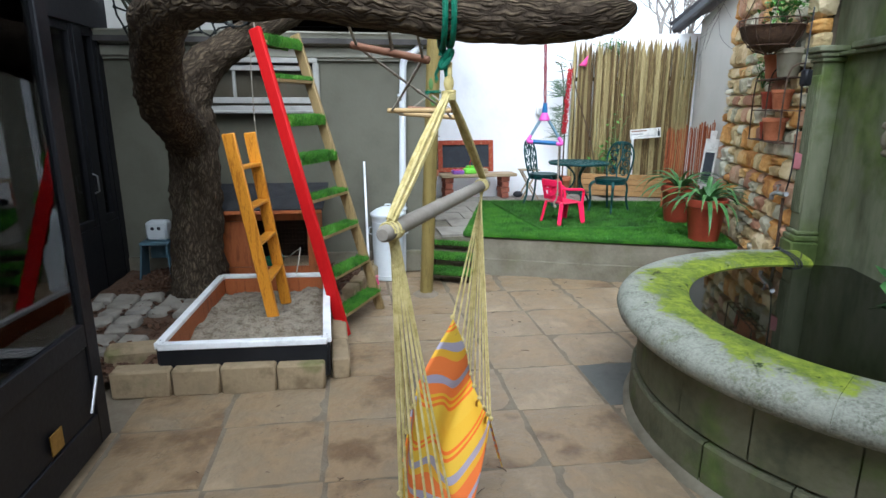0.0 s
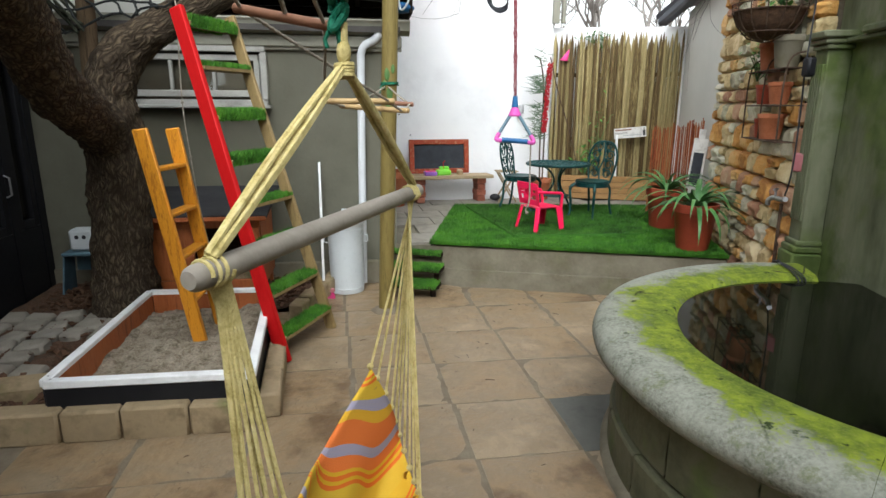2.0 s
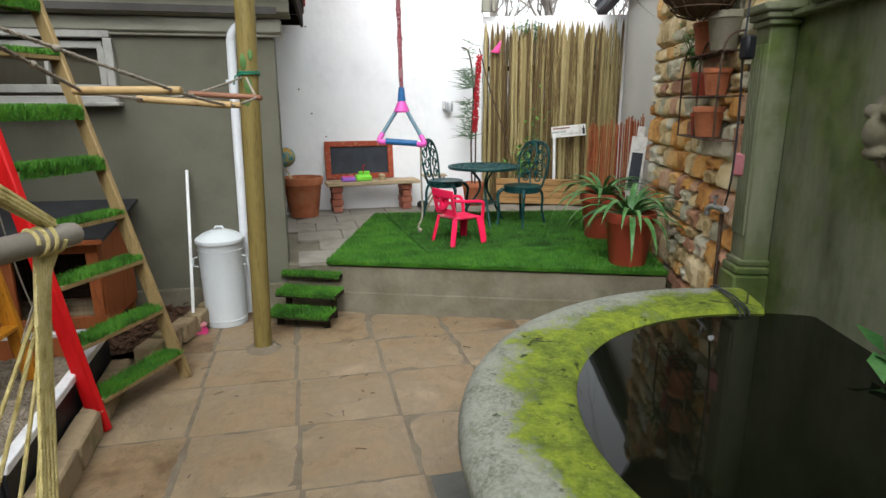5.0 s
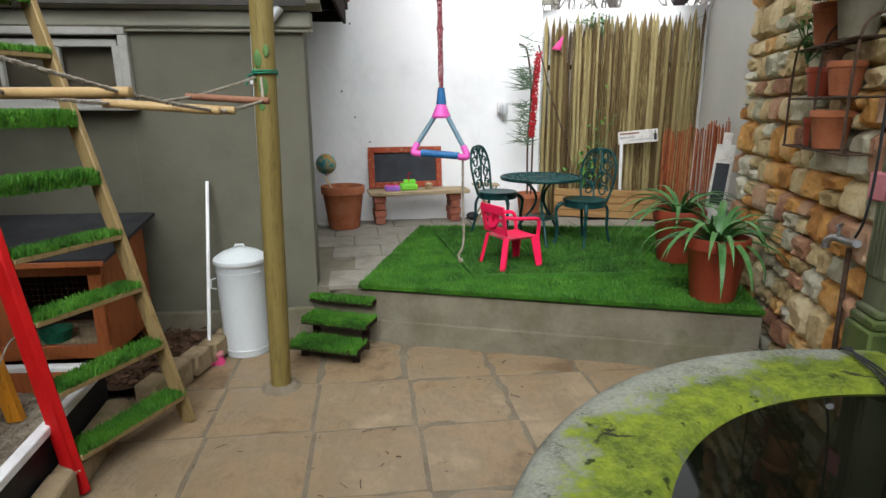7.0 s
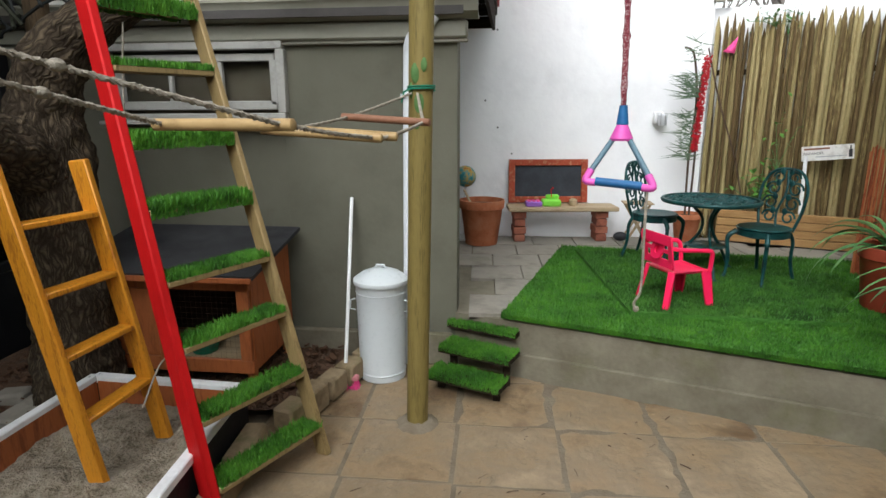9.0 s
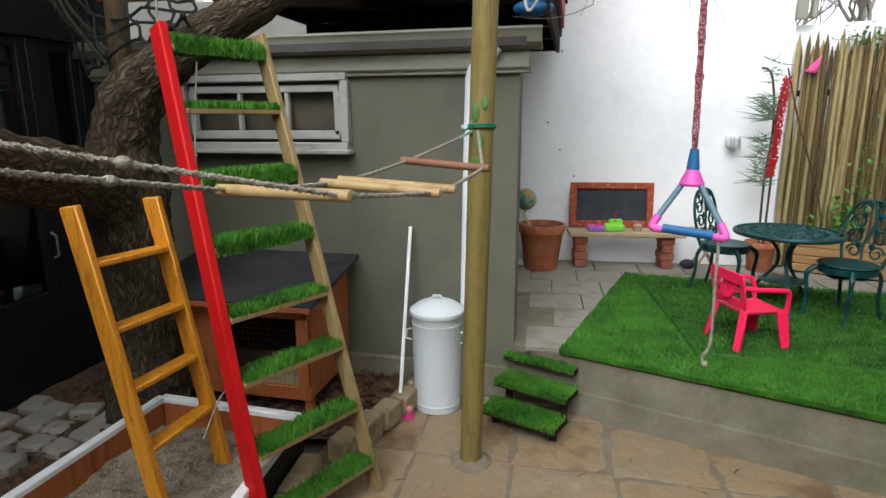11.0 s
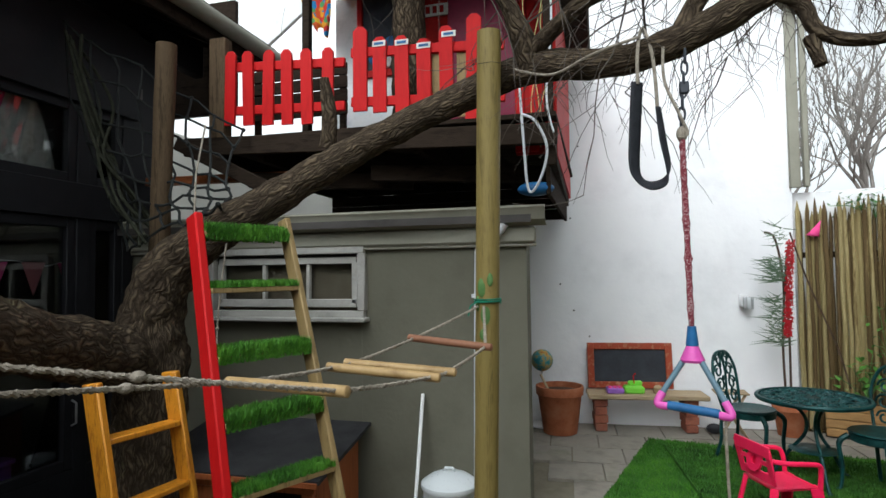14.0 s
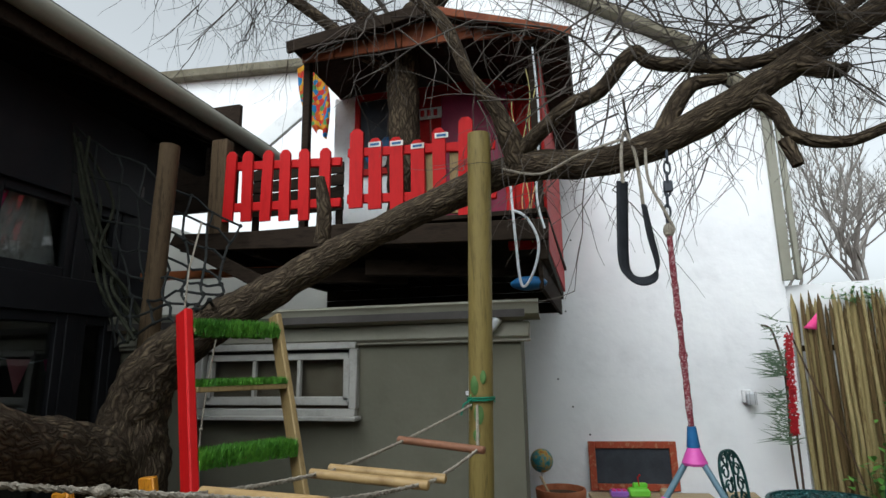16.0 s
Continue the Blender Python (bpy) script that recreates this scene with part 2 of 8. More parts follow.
def bark_material(name, dark, light, moss):
    """Furrowed bark with ridges along the limb and patches of green growth."""
    mt = two_layer(name, [dark, light, dark], moss, 3.2, 0.66, 0.95, 0.8, 60, dist=0.012, up=0.13, sharp=0.14)
    mt.node_tree.nodes["Principled BSDF"].inputs["Specular IOR Level"].default_value = 0.1
    nt = mt.node_tree
    N, L = nt.nodes, nt.links
    b = N["Principled BSDF"]
    uvm = N.new("ShaderNodeUVMap")
    wob = N.new("ShaderNodeTexNoise")
    wob.inputs["Scale"].default_value = 9
    L.new(uvm.outputs["UV"], wob.inputs["Vector"])
    ad = N.new("ShaderNodeVectorMath")
    ad.operation = "MULTIPLY_ADD"
    ad.inputs[1].default_value = (0.10, 0.10, 0)
    L.new(wob.outputs["Color"], ad.inputs[0])
    L.new(uvm.outputs["UV"], ad.inputs[2])
    mp = N.new("ShaderNodeMapping")
    mp.inputs["Scale"].default_value = (40, 11, 1)
    L.new(ad.outputs[0], mp.inputs["Vector"])
    vo = N.new("ShaderNodeTexVoronoi")
    vo.feature = "DISTANCE_TO_EDGE"
    vo.inputs["Scale"].default_value = 1.0
    L.new(mp.outputs[0], vo.inputs["Vector"])
    cr = N.new("ShaderNodeMapRange")
    cr.inputs["From Max"].default_value = 0.32
    L.new(vo.outputs["Distance"], cr.inputs["Value"])
    bp = N.new("ShaderNodeBump")
    bp.inputs["Strength"].default_value, bp.inputs["Distance"].default_value = 0.7, 0.014
    L.new(cr.outputs[0], bp.inputs["Height"])
    L.new(b.inputs["Normal"].links[0].from_socket, bp.inputs["Normal"])
    L.new(bp.outputs["Normal"], b.inputs["Normal"])
    old = b.inputs["Base Color"].links[0].from_socket
    # furrows are also coloured darker, painting shade between the plates
    mx = N.new("ShaderNodeMix")
    mx.data_type = "RGBA"
    mx.inputs["A"].default_value = (dark[0] * 0.75, dark[1] * 0.75, dark[2] * 0.75, 1)
    L.new(cr.outputs[0], mx.inputs["Factor"])
    L.new(old, mx.inputs["B"])
    L.new(mx.outputs["Result"], b.inputs["Base Color"])
    return mt


def glass(name, tint=(1, 1, 1), rough=0.02):
    mt = bpy.data.materials.new(name)
    mt.use_nodes = True
    nt = mt.node_tree
    N, L = nt.nodes, nt.links
    N.remove(N["Principled BSDF"])
    tr, gl, mx, fr = N.new("ShaderNodeBsdfTransparent"), N.new("ShaderNodeBsdfGlossy"), N.new("ShaderNodeMixShader"), N.new("ShaderNodeFresnel")
    tr.inputs["Color"].default_value = (*tint, 1)
    gl.inputs["Roughness"].default_value = rough
    fr.inputs["IOR"].default_value = 1.5
    L.new(fr.outputs[0], mx.inputs[0])
    L.new(tr.outputs[0], mx.inputs[1])
    L.new(gl.outputs[0], mx.inputs[2])
    L.new(mx.outputs[0], N["Material Output"].inputs["Surface"])
    return mt


def add_noise(N, L, src, scale, detail=6, rough=0.6):
    t = N.new("ShaderNodeTexNoise")
    t.inputs["Scale"].default_value, t.inputs["Detail"].default_value, t.inputs["Roughness"].default_value = scale, detail, rough
    L.new(src, t.inputs["Vector"])
    return t.outputs["Fac"]


def span(N, L, src, lo, hi, a=0.0, b=1.0):
    """Maps lo..hi to a..b, clamped."""
    r = N.new("ShaderNodeMapRange")
    for key, v in (("From Min", lo), ("From Max", hi), ("To Min", a), ("To Max", b)):
        r.inputs[key].default_value = v
    L.new(src, r.inputs["Value"])
    return r.outputs[0]


def calc(N, L, op, a, b):
    m = N.new("ShaderNodeMath")
    m.operation = op
    for k, v in enumerate((a, b)):
        if isinstance(v, (int, float)):
            m.inputs[k].default_value = v
        else:
            L.new(v, m.inputs[k])
    return m.outputs[0]


def blend(N, L, fac, a, b):
    """Mixes two colours or colour sockets by a socket."""
    m = N.new("ShaderNodeMix")
    m.data_type = "RGBA"
    L.new(fac, m.inputs["Factor"])
    for key, v in (("A", a), ("B", b)):
        if isinstance(v, tuple):
            m.inputs[key].default_value = (*v, 1)
        else:
            L.new(v, m.inputs[key])
    return m.outputs["Result"]


def rim_material(name, centre):
    """Pale weathered stone with lichen, on whose inner band bright moss grows in patches, with dark clumps and a few hair cracks."""
    mt = bpy.data.materials.new(name)
    mt.use_nodes = True
    N, L = mt.node_tree.nodes, mt.node_tree.links
    b = N["Principled BSDF"]
    b.inputs["Roughness"].default_value, b.inputs["Specular IOR Level"].default_value = 0.8, 0.2
    pos = N.new("ShaderNodeNewGeometry").outputs["Position"]
    d = N.new("ShaderNodeVectorMath")
    d.operation = "SUBTRACT"
    d.inputs[1].default_value = (*centre, 0.70)
    L.new(pos, d.inputs[0])
    ln = N.new("ShaderNodeVectorMath")
    ln.operation = "LENGTH"
    L.new(d.outputs[0], ln.inputs[0])
    big, mid, fine = add_noise(N, L, pos, 2.3, 5), add_noise(N, L, pos, 9, 8, 0.7), add_noise(N, L, pos, 70, 6, 0.7)
    stone = blend(N, L, span(N, L, mid, 0.36, 0.62), (0.085, 0.09, 0.062), (0.235, 0.24, 0.195))
    stone = blend(N, L, span(N, L, fine, 0.35, 0.68), stone, (0.30, 0.305, 0.255))
    stone = blend(N, L, span(N, L, add_noise(N, L, pos, 5.5, 9, 0.75), 0.56, 0.66, 0, 0.75), stone, (0.12, 0.135, 0.05))
    moss = blend(N, L, span(N, L, mid, 0.4, 0.62), (0.065, 0.10, 0.006), (0.20, 0.255, 0.010))
    moss = blend(N, L, span(N, L, fine, 0.5, 0.75, 0, 0.7), moss, (0.27, 0.29, 0.05))
    inner = span(N, L, ln.outputs["Value"], 1.16, 1.42, 0.20, -0.14)
    ragged = calc(N, L, "ADD", calc(N, L, "MULTIPLY", mid, 0.55), calc(N, L, "MULTIPLY", fine, 0.22))
    grown = calc(N, L, "ADD", calc(N, L, "ADD", big, inner), ragged)
    col = blend(N, L, span(N, L, grown, 0.915, 1.01, 0, 0.95), stone, moss)
    clump = calc(N, L, "MULTIPLY", span(N, L, add_noise(N, L, pos, 13, 4, 0.6), 0.63, 0.68), span(N, L, grown, 0.86, 0.93))
    col = blend(N, L, clump, col, (0.022, 0.035, 0.006))
    vo = N.new("ShaderNodeTexVoronoi")
    vo.feature = "DISTANCE_TO_EDGE"
    vo.inputs["Scale"].default_value = 1.9
    wob = N.new("ShaderNodeVectorMath")
    wob.operation = "MULTIPLY_ADD"
    wob.inputs[1].default_value = (0.25, 0.25, 0.25)
    L.new(mid, wob.inputs[0])
    L.new(pos, wob.inputs[2])
    L.new(wob.outputs[0], vo.inputs["Vector"])
    crack = calc(N, L, "MULTIPLY", span(N, L, vo.outputs["Distance"], 0.004, 0.012, 1, 0), span(N, L, big, 0.57, 0.64))
    col = blend(N, L, crack, col, (0.03, 0.03, 0.018))
    L.new(col, b.inputs["Base Color"])
    h = calc(N, L, "ADD", calc(N, L, "MULTIPLY", fine, 0.5), calc(N, L, "ADD", mid, calc(N, L, "MULTIPLY", crack, -1.0)))
    bp = N.new("ShaderNodeBump")
    bp.inputs["Strength"].default_value, bp.inputs["Distance"].default_value = 0.7, 0.012
    L.new(h, bp.inputs["Height"])
    L.new(bp.outputs["Normal"], b.inputs["Normal"])
    return mt


def veined(mt, scale, colour, amount=0.8, wide=0.03, seed_shift=True):
    """Adds thin wandering cracks and riven edges to a stone material."""
    N, L = mt.node_tree.nodes, mt.node_tree.links
    b = N["Principled BSDF"]
    src = N.new("ShaderNodeNewGeometry").outputs["Position"]
    if seed_shift:
        info = N.new("ShaderNodeObjectInfo")
        sh = N.new("ShaderNodeVectorMath")
        sh.operation = "MULTIPLY_ADD"
        sh.inputs[1].default_value = (91, 57, 33)
        L.new(info.outputs["Random"], sh.inputs[0])
        L.new(src, sh.inputs[2])
        src = sh.outputs[0]
    base = add_noise(N, L, src, scale, 5, 0.55)
    contour = calc(N, L, "ABSOLUTE", calc(N, L, "SUBTRACT", calc(N, L, "FRACT", calc(N, L, "MULTIPLY", base, 6.0), 0.0), 0.5), 0.0)
    line = calc(N, L, "MULTIPLY", span(N, L, contour, 0.0, wide, 1, 0), span(N, L, add_noise(N, L, src, scale * 2.1, 3), 0.45, 0.6))
    old = b.inputs["Base Color"].links[0].from_socket
    L.new(blend(N, L, calc(N, L, "MULTIPLY", line, amount), old, colour), b.inputs["Base Color"])
    step = calc(N, L, "ADD", calc(N, L, "FLOOR", calc(N, L, "MULTIPLY", base, 6.0), 0.0), calc(N, L, "MULTIPLY", line, -0.5))
    bp = N.new("ShaderNodeBump")
    bp.inputs["Strength"].default_value, bp.inputs["Distance"].default_value = 0.5, 0.004
    L.new(step, bp.inputs["Height"])
    L.new(b.inputs["Normal"].links[0].from_socket, bp.inputs["Normal"])
    L.new(bp.outputs["Normal"], b.inputs["Normal"])
    return mt


WHITE_PLASTER = material("white_plaster", [(0.76, 0.76, 0.77), (0.85, 0.85, 0.86), (0.88, 0.88, 0.88)], 1.3, 0.85, bump=0.3, bump_scale=9, fine=0.12, dist=0.025)
# darker than the plaster itself: treehouse and eave shade is in the colour
SHADED_GREY_PLASTER = material("shaded_grey_beige_plaster", [(0.094, 0.090, 0.066), (0.125, 0.120, 0.089), (0.142, 0.136, 0.102)], 1.2, 0.85, bump=0.2, bump_scale=30, fine=0.12)
TRIM_PAINT = material("beige_trim_paint", [(0.23, 0.222, 0.175), (0.29, 0.28, 0.225)], 3, 0.5, bump=0.08)
CREAM_PLASTER = material("cream_plaster", [(0.55, 0.55, 0.50), (0.62, 0.61, 0.56)], 1.5, 0.85, bump=0.2)
FLAGSTONE = veined(two_layer("sandstone_flag", [(0.135, 0.085, 0.046), (0.245, 0.172, 0.098), (0.215, 0.16, 0.10), (0.295, 0.22, 0.138)], [(0.225, 0.185, 0.13), (0.14, 0.108, 0.075)], 1.6, 0.56, 0.42, 1.0, 9, dist=0.02, sharp=0.25, vary=0.22), 2.6, (0.085, 0.055, 0.03), 0.6)
SLATE_FLAG = two_layer("dark_slate_flag", [(0.055, 0.055, 0.048), (0.10, 0.10, 0.088), (0.085, 0.085, 0.074)], [(0.07, 0.075, 0.04), (0.11, 0.105, 0.075)], 1.8, 0.58, 0.6, 0.4, 18)
PAVER_GREY = two_layer("grey_paver", [(0.16, 0.142, 0.115), (0.245, 0.222, 0.185), (0.21, 0.192, 0.165)], [(0.13, 0.14, 0.08), (0.18, 0.18, 0.12)], 1.8, 0.6, 0.7, 0.4, 18)
MORTAR = material("mortar", [(0.125, 0.098, 0.066), (0.20, 0.165, 0.118)], 6, 0.95, bump=0.5, bump_scale=60)
CONCRETE = two_layer("mossy_concrete", [(0.115, 0.10, 0.068), (0.195, 0.175, 0.128)], [(0.105, 0.10, 0.055), (0.15, 0.138, 0.085)], 2.2, 0.57, 0.85, 0.4, 35)
POND_STONE = rim_material("mossy_pond_rim", (3.22, 3.02))
POND_WALL = two_layer("algae_stone", [(0.05, 0.053, 0.03), (0.105, 0.105, 0.06), (0.145, 0.138, 0.09)], [(0.07, 0.10, 0.025), (0.11, 0.15, 0.04)], 1.8, 0.5, 0.8, 0.5, 24)
BACK_WALL = two_layer("weathered_fountain_wall", [(0.06, 0.07, 0.035), (0.15, 0.16, 0.095), (0.22, 0.222, 0.15)], [(0.055, 0.08, 0.018), (0.11, 0.145, 0.04)], 1.1, 0.50, 0.85, 0.45, 18, stretch=(1, 1, 0.3))
WALL_STONES = [
    material("sandstone_buff", [(0.36, 0.26, 0.12), (0.60, 0.47, 0.25), (0.72, 0.60, 0.37)], 5, 0.85, bump=0.9, bump_scale=28, vary=0.3, dist=0.02),
    material("sandstone_ochre", [(0.40, 0.18, 0.05), (0.66, 0.35, 0.10), (0.70, 0.46, 0.20)], 5, 0.85, bump=0.9, bump_scale=28, vary=0.3, dist=0.02),
    material("sandstone_grey", [(0.30, 0.28, 0.19), (0.52, 0.49, 0.35), (0.66, 0.63, 0.50)], 5, 0.85, bump=0.9, bump_scale=28, vary=0.3, dist=0.02),
    material("sandstone_red", [(0.30, 0.15, 0.09), (0.48, 0.27, 0.16), (0.54, 0.37, 0.24)], 5, 0.85, bump=0.9, bump_scale=28, vary=0.3, dist=0.02),
]
SANDSTONE_BLOCK = two_layer("sandstone_kerb", [(0.16, 0.115, 0.065), (0.28, 0.21, 0.125), (0.24, 0.18, 0.11)], [(0.14, 0.13, 0.05), (0.18, 0.16, 0.07)], 3.0, 0.58, 0.85, 0.5, 30)
SOIL = material("bark_mulch", [(0.06, 0.035, 0.02), (0.11, 0.06, 0.035), (0.07, 0.05, 0.035)], 9, 0.95, bump=1.0, bump_scale=50, dist=0.03)
SAND = material("damp_sand", [(0.13, 0.105, 0.07), (0.29, 0.245, 0.18), (0.38, 0.325, 0.25)], 14, 0.95, bump=1.0, bump_scale=70, dist=0.03, fine=0.6)
GRASS = material("artificial_turf", [(0.020, 0.075, 0.008), (0.052, 0.17, 0.014), (0.095, 0.255, 0.022)], 5, 0.6, bump=0, bump_scale=60, fine=0.6)
GRASS_DEEP = material("deep_artificial_turf", [(0.014, 0.052, 0.007), (0.036, 0.118, 0.011), (0.07, 0.18, 0.018)], 5, 0.65, bump=0, bump_scale=60, fine=0.6)
TURF_BASE = material("turf_backing", [(0.03, 0.10, 0.012), (0.055, 0.17, 0.02)], 12, 0.9, bump=0.6, bump_scale=120)
BARK = bark_material("tree_bark", (0.040, 0.029, 0.020), (0.135, 0.102, 0.066), [(0.085, 0.085, 0.035), (0.17, 0.155, 0.085)])
TWIG = material("twig_bark", [(0.05, 0.04, 0.035), (0.10, 0.085, 0.07)], 8, 0.85, bump=0)
RED_PAINT = material("red_gloss_paint", [(0.38, 0.004, 0.005), (0.47, 0.006, 0.007), (0.42, 0.005, 0.006)], 6, 0.6, bump=0.12, bump_scale=45, stretch=(3, 3, 0.6), spec=0.18)
RED_WOOD = material("red_painted_boards", [(0.24, 0.007, 0.006), (0.38, 0.010, 0.008), (0.33, 0.008, 0.007)], 4, 0.6, bump=0.25, bump_scale=40, spec=0.15)
PURPLE_PAINT = material("purple_door_paint", [(0.20, 0.010, 0.045), (0.28, 0.014, 0.06)], 5, 0.45, bump=0.1)
ORANGE_WOOD = material("orange_stained_pine", [(0.36, 0.125, 0.010), (0.64, 0.27, 0.020), (0.56, 0.215, 0.016)], 5, 0.42, bump=0.15, bump_scale=30, stretch=(9, 9, 0.9), fine=0.7)
PINE = material("treated_pine", [(0.15, 0.10, 0.04), (0.27, 0.19, 0.08), (0.23, 0.16, 0.07)], 5, 0.6, bump=0.2, bump_scale=30, stretch=(8, 8, 0.8), fine=0.6)
POLE_WOOD = material("treated_pole_wood", [(0.115, 0.085, 0.025), (0.20, 0.15, 0.045), (0.17, 0.13, 0.04)], 5, 0.6, bump=0.25, bump_scale=26, stretch=(7, 7, 0.5), fine=0.6)
PALE_WOOD = material("split_pole_wood", [(0.10, 0.064, 0.024), (0.235, 0.175, 0.070), (0.38, 0.31, 0.15), (0.28, 0.22, 0.095)], 3, 0.7, bump=0.4, bump_scale=24, stretch=(7, 7, 0.5), vary=0.75, fine=0.5)
# dark timber taken near black: shade under the platform is put into the colour
SHADE_DARK_TIMBER = material("shade_dark_weathered_timber", [(0.010, 0.007, 0.005), (0.030, 0.021, 0.015), (0.022, 0.016, 0.011)], 4, 0.9, bump=0.4, bump_scale=30, stretch=(1, 6, 6), spec=0.08)
HUTCH_WOOD = material("red_brown_stained_wood", [(0.20, 0.055, 0.018), (0.36, 0.11, 0.035), (0.30, 0.085, 0.026)], 4, 0.5, bump=0.2, bump_scale=30, stretch=(6, 6, 1))
ROOF_FELT = material("black_roofing_felt", [(0.018, 0.018, 0.02), (0.04, 0.04, 0.042)], 5, 0.8, bump=0.5, bump_scale=120)
BLACK_PAINT = material("black_joinery_paint", [(0.008, 0.008, 0.010), (0.014, 0.014, 0.016)], 4, 0.5, bump=0.1, spec=0.2)
WHITE_PAINT = material("white_wood_paint", [(0.62, 0.62, 0.62), (0.76, 0.76, 0.76), (0.78, 0.78, 0.77)], 6, 0.5, bump=0.15, bump_scale=50)
ENAMEL = material("white_enamel", [(0.50, 0.53, 0.54), (0.58, 0.61, 0.615)], 1.5, 0.3, bump=0, fine=0.05)
PVC = material("white_pvc_pipe", [(0.58, 0.60, 0.62), (0.66, 0.68, 0.70)], 4, 0.4, bump=0.03)
GREEN_IRON = material("green_cast_iron", [(0.004, 0.024, 0.026), (0.009, 0.055, 0.054), (0.016, 0.085, 0.082)], 14, 0.4, 0.2, bump=0.2, bump_scale=60)
PINK_PLASTIC = material("hot_pink_plastic", [(0.78, 0.012, 0.075), (0.86, 0.018, 0.10)], 4, 0.35, bump=0.03)
TERRACOTTA = material("terracotta", [(0.24, 0.075, 0.03), (0.38, 0.125, 0.055), (0.42, 0.17, 0.09)], 6, 0.8, bump=0.3, bump_scale=50)
RED_CLAY = material("red_glazed_clay", [(0.24, 0.04, 0.02), (0.33, 0.06, 0.028)], 5, 0.5, bump=0.1)
LEAF = material("strap_leaf_green", [(0.03, 0.10, 0.025), (0.07, 0.18, 0.05), (0.13, 0.25, 0.09)], 6, 0.4, bump=0.1, stretch=(1, 1, 1))
LEAF_BRIGHT = material("bright_leaf_green", [(0.05, 0.16, 0.02), (0.12, 0.28, 0.05)], 9, 0.45, bump=0.1)
LEAF_GREY = material("grey_green_needles", [(0.07, 0.12, 0.07), (0.14, 0.20, 0.12)], 9, 0.6, bump=0)
BRICK = material("red_brick", [(0.18, 0.06, 0.04), (0.30, 0.10, 0.06), (0.26, 0.12, 0.085)], 8, 0.9, bump=0.5, bump_scale=50, vary=0.2)
ROPE_CREAM = material("cream_cotton_cord", [(0.38, 0.30, 0.10), (0.58, 0.48, 0.20), (0.66, 0.56, 0.28)], 30, 0.9, bump=0.6, bump_scale=180)
ROPE_GREY = material("grey_hemp_rope", [(0.20, 0.17, 0.13), (0.36, 0.32, 0.26)], 40, 0.9, bump=0.8, bump_scale=160)
ROPE_GREEN = material("green_nylon_rope", [(0.004, 0.09, 0.05), (0.01, 0.17, 0.095)], 30, 0.6, bump=0.6, bump_scale=160)
ROPE_RED = material("red_braided_rope", [(0.10, 0.012, 0.02), (0.20, 0.028, 0.04), (0.40, 0.28, 0.28)], 60, 0.8, bump=0.8, bump_scale=160, fine=0.8)
ROPE_MOSS = material("mossy_old_rope", [(0.018, 0.020, 0.013), (0.045, 0.046, 0.032)], 20, 0.9, bump=0.5, bump_scale=90, spec=0.1)
NET_CORD = material("dark_net_cord", [(0.008, 0.009, 0.009), (0.02, 0.022, 0.02)], 20, 0.9, bump=0.3)
BAR_WOOD = material("grey_turned_wood", [(0.22, 0.19, 0.155), (0.32, 0.285, 0.24)], 6, 0.6, bump=0.2, bump_scale=40)
BAMBOO = material("rung_wood", [(0.21, 0.13, 0.05), (0.37, 0.25, 0.11), (0.33, 0.215, 0.09)], 8, 0.5, bump=0.15, bump_scale=40)
RUNG_DARK = material("red_brown_rung_wood", [(0.15, 0.065, 0.035), (0.25, 0.115, 0.065)], 8, 0.55, bump=0.15)
BLUE_PLASTIC = material("blue_plastic", [(0.012, 0.075, 0.20), (0.02, 0.12, 0.28)], 9, 0.45, bump=0.05)
GREY_BLUE = material("grey_blue_plastic", [(0.07, 0.13, 0.17), (0.11, 0.18, 0.22)], 9, 0.45, bump=0.05)
MAGENTA_PLASTIC = material("magenta_plastic", [(0.50, 0.06, 0.30), (0.62, 0.10, 0.40)], 9, 0.45, bump=0.05)
STEEL = material("galvanised_steel", [(0.30, 0.30, 0.31), (0.45, 0.45, 0.46)], 20, 0.4, 0.8, bump=0.1)
RUSTY_IRON = material("rusty_wire", [(0.05, 0.03, 0.02), (0.12, 0.075, 0.05)], 20, 0.8, 0.3, bump=0.3)
BLACK_WEB = material("black_webbing", [(0.008, 0.009, 0.012), (0.018, 0.02, 0.025)], 20, 0.75, bump=0.5, bump_scale=140)
CHALKBOARD = material("blackboard_slate", [(0.025, 0.028, 0.035), (0.045, 0.05, 0.06)], 5, 0.75, bump=0.08)
FRAME_WOOD = material("flaking_red_frame", [(0.45, 0.22, 0.12), (0.30, 0.05, 0.02), (0.36, 0.07, 0.03)], 16, 0.7, bump=0.4, bump_scale=50)
BENCH_WOOD = material("pale_bench_wood", [(0.30, 0.22, 0.13), (0.44, 0.34, 0.21)], 5, 0.6, bump=0.2, stretch=(1, 6, 6))
PLANTER_WOOD = material("planter_board", [(0.26, 0.14, 0.05), (0.42, 0.25, 0.10)], 4, 0.6, bump=0.2, stretch=(1, 1, 6))
REED = material("red_brown_reed", [(0.16, 0.035, 0.012), (0.30, 0.075, 0.025), (0.36, 0.13, 0.05)], 9, 0.7, bump=0.3, vary=0.4)
SIGN_WHITE = material("weathered_white_sign", [(0.45, 0.42, 0.38), (0.68, 0.66, 0.62), (0.72, 0.70, 0.66)], 12, 0.7, bump=0.1)
INK = material("dark_ink", [(0.02, 0.02, 0.022), (0.035, 0.035, 0.04)], 9, 0.7, bump=0)
PINK_CLOTH = material("pink_cloth", [(0.70, 0.05, 0.22), (0.80, 0.09, 0.30)], 9, 0.8, bump=0.2)
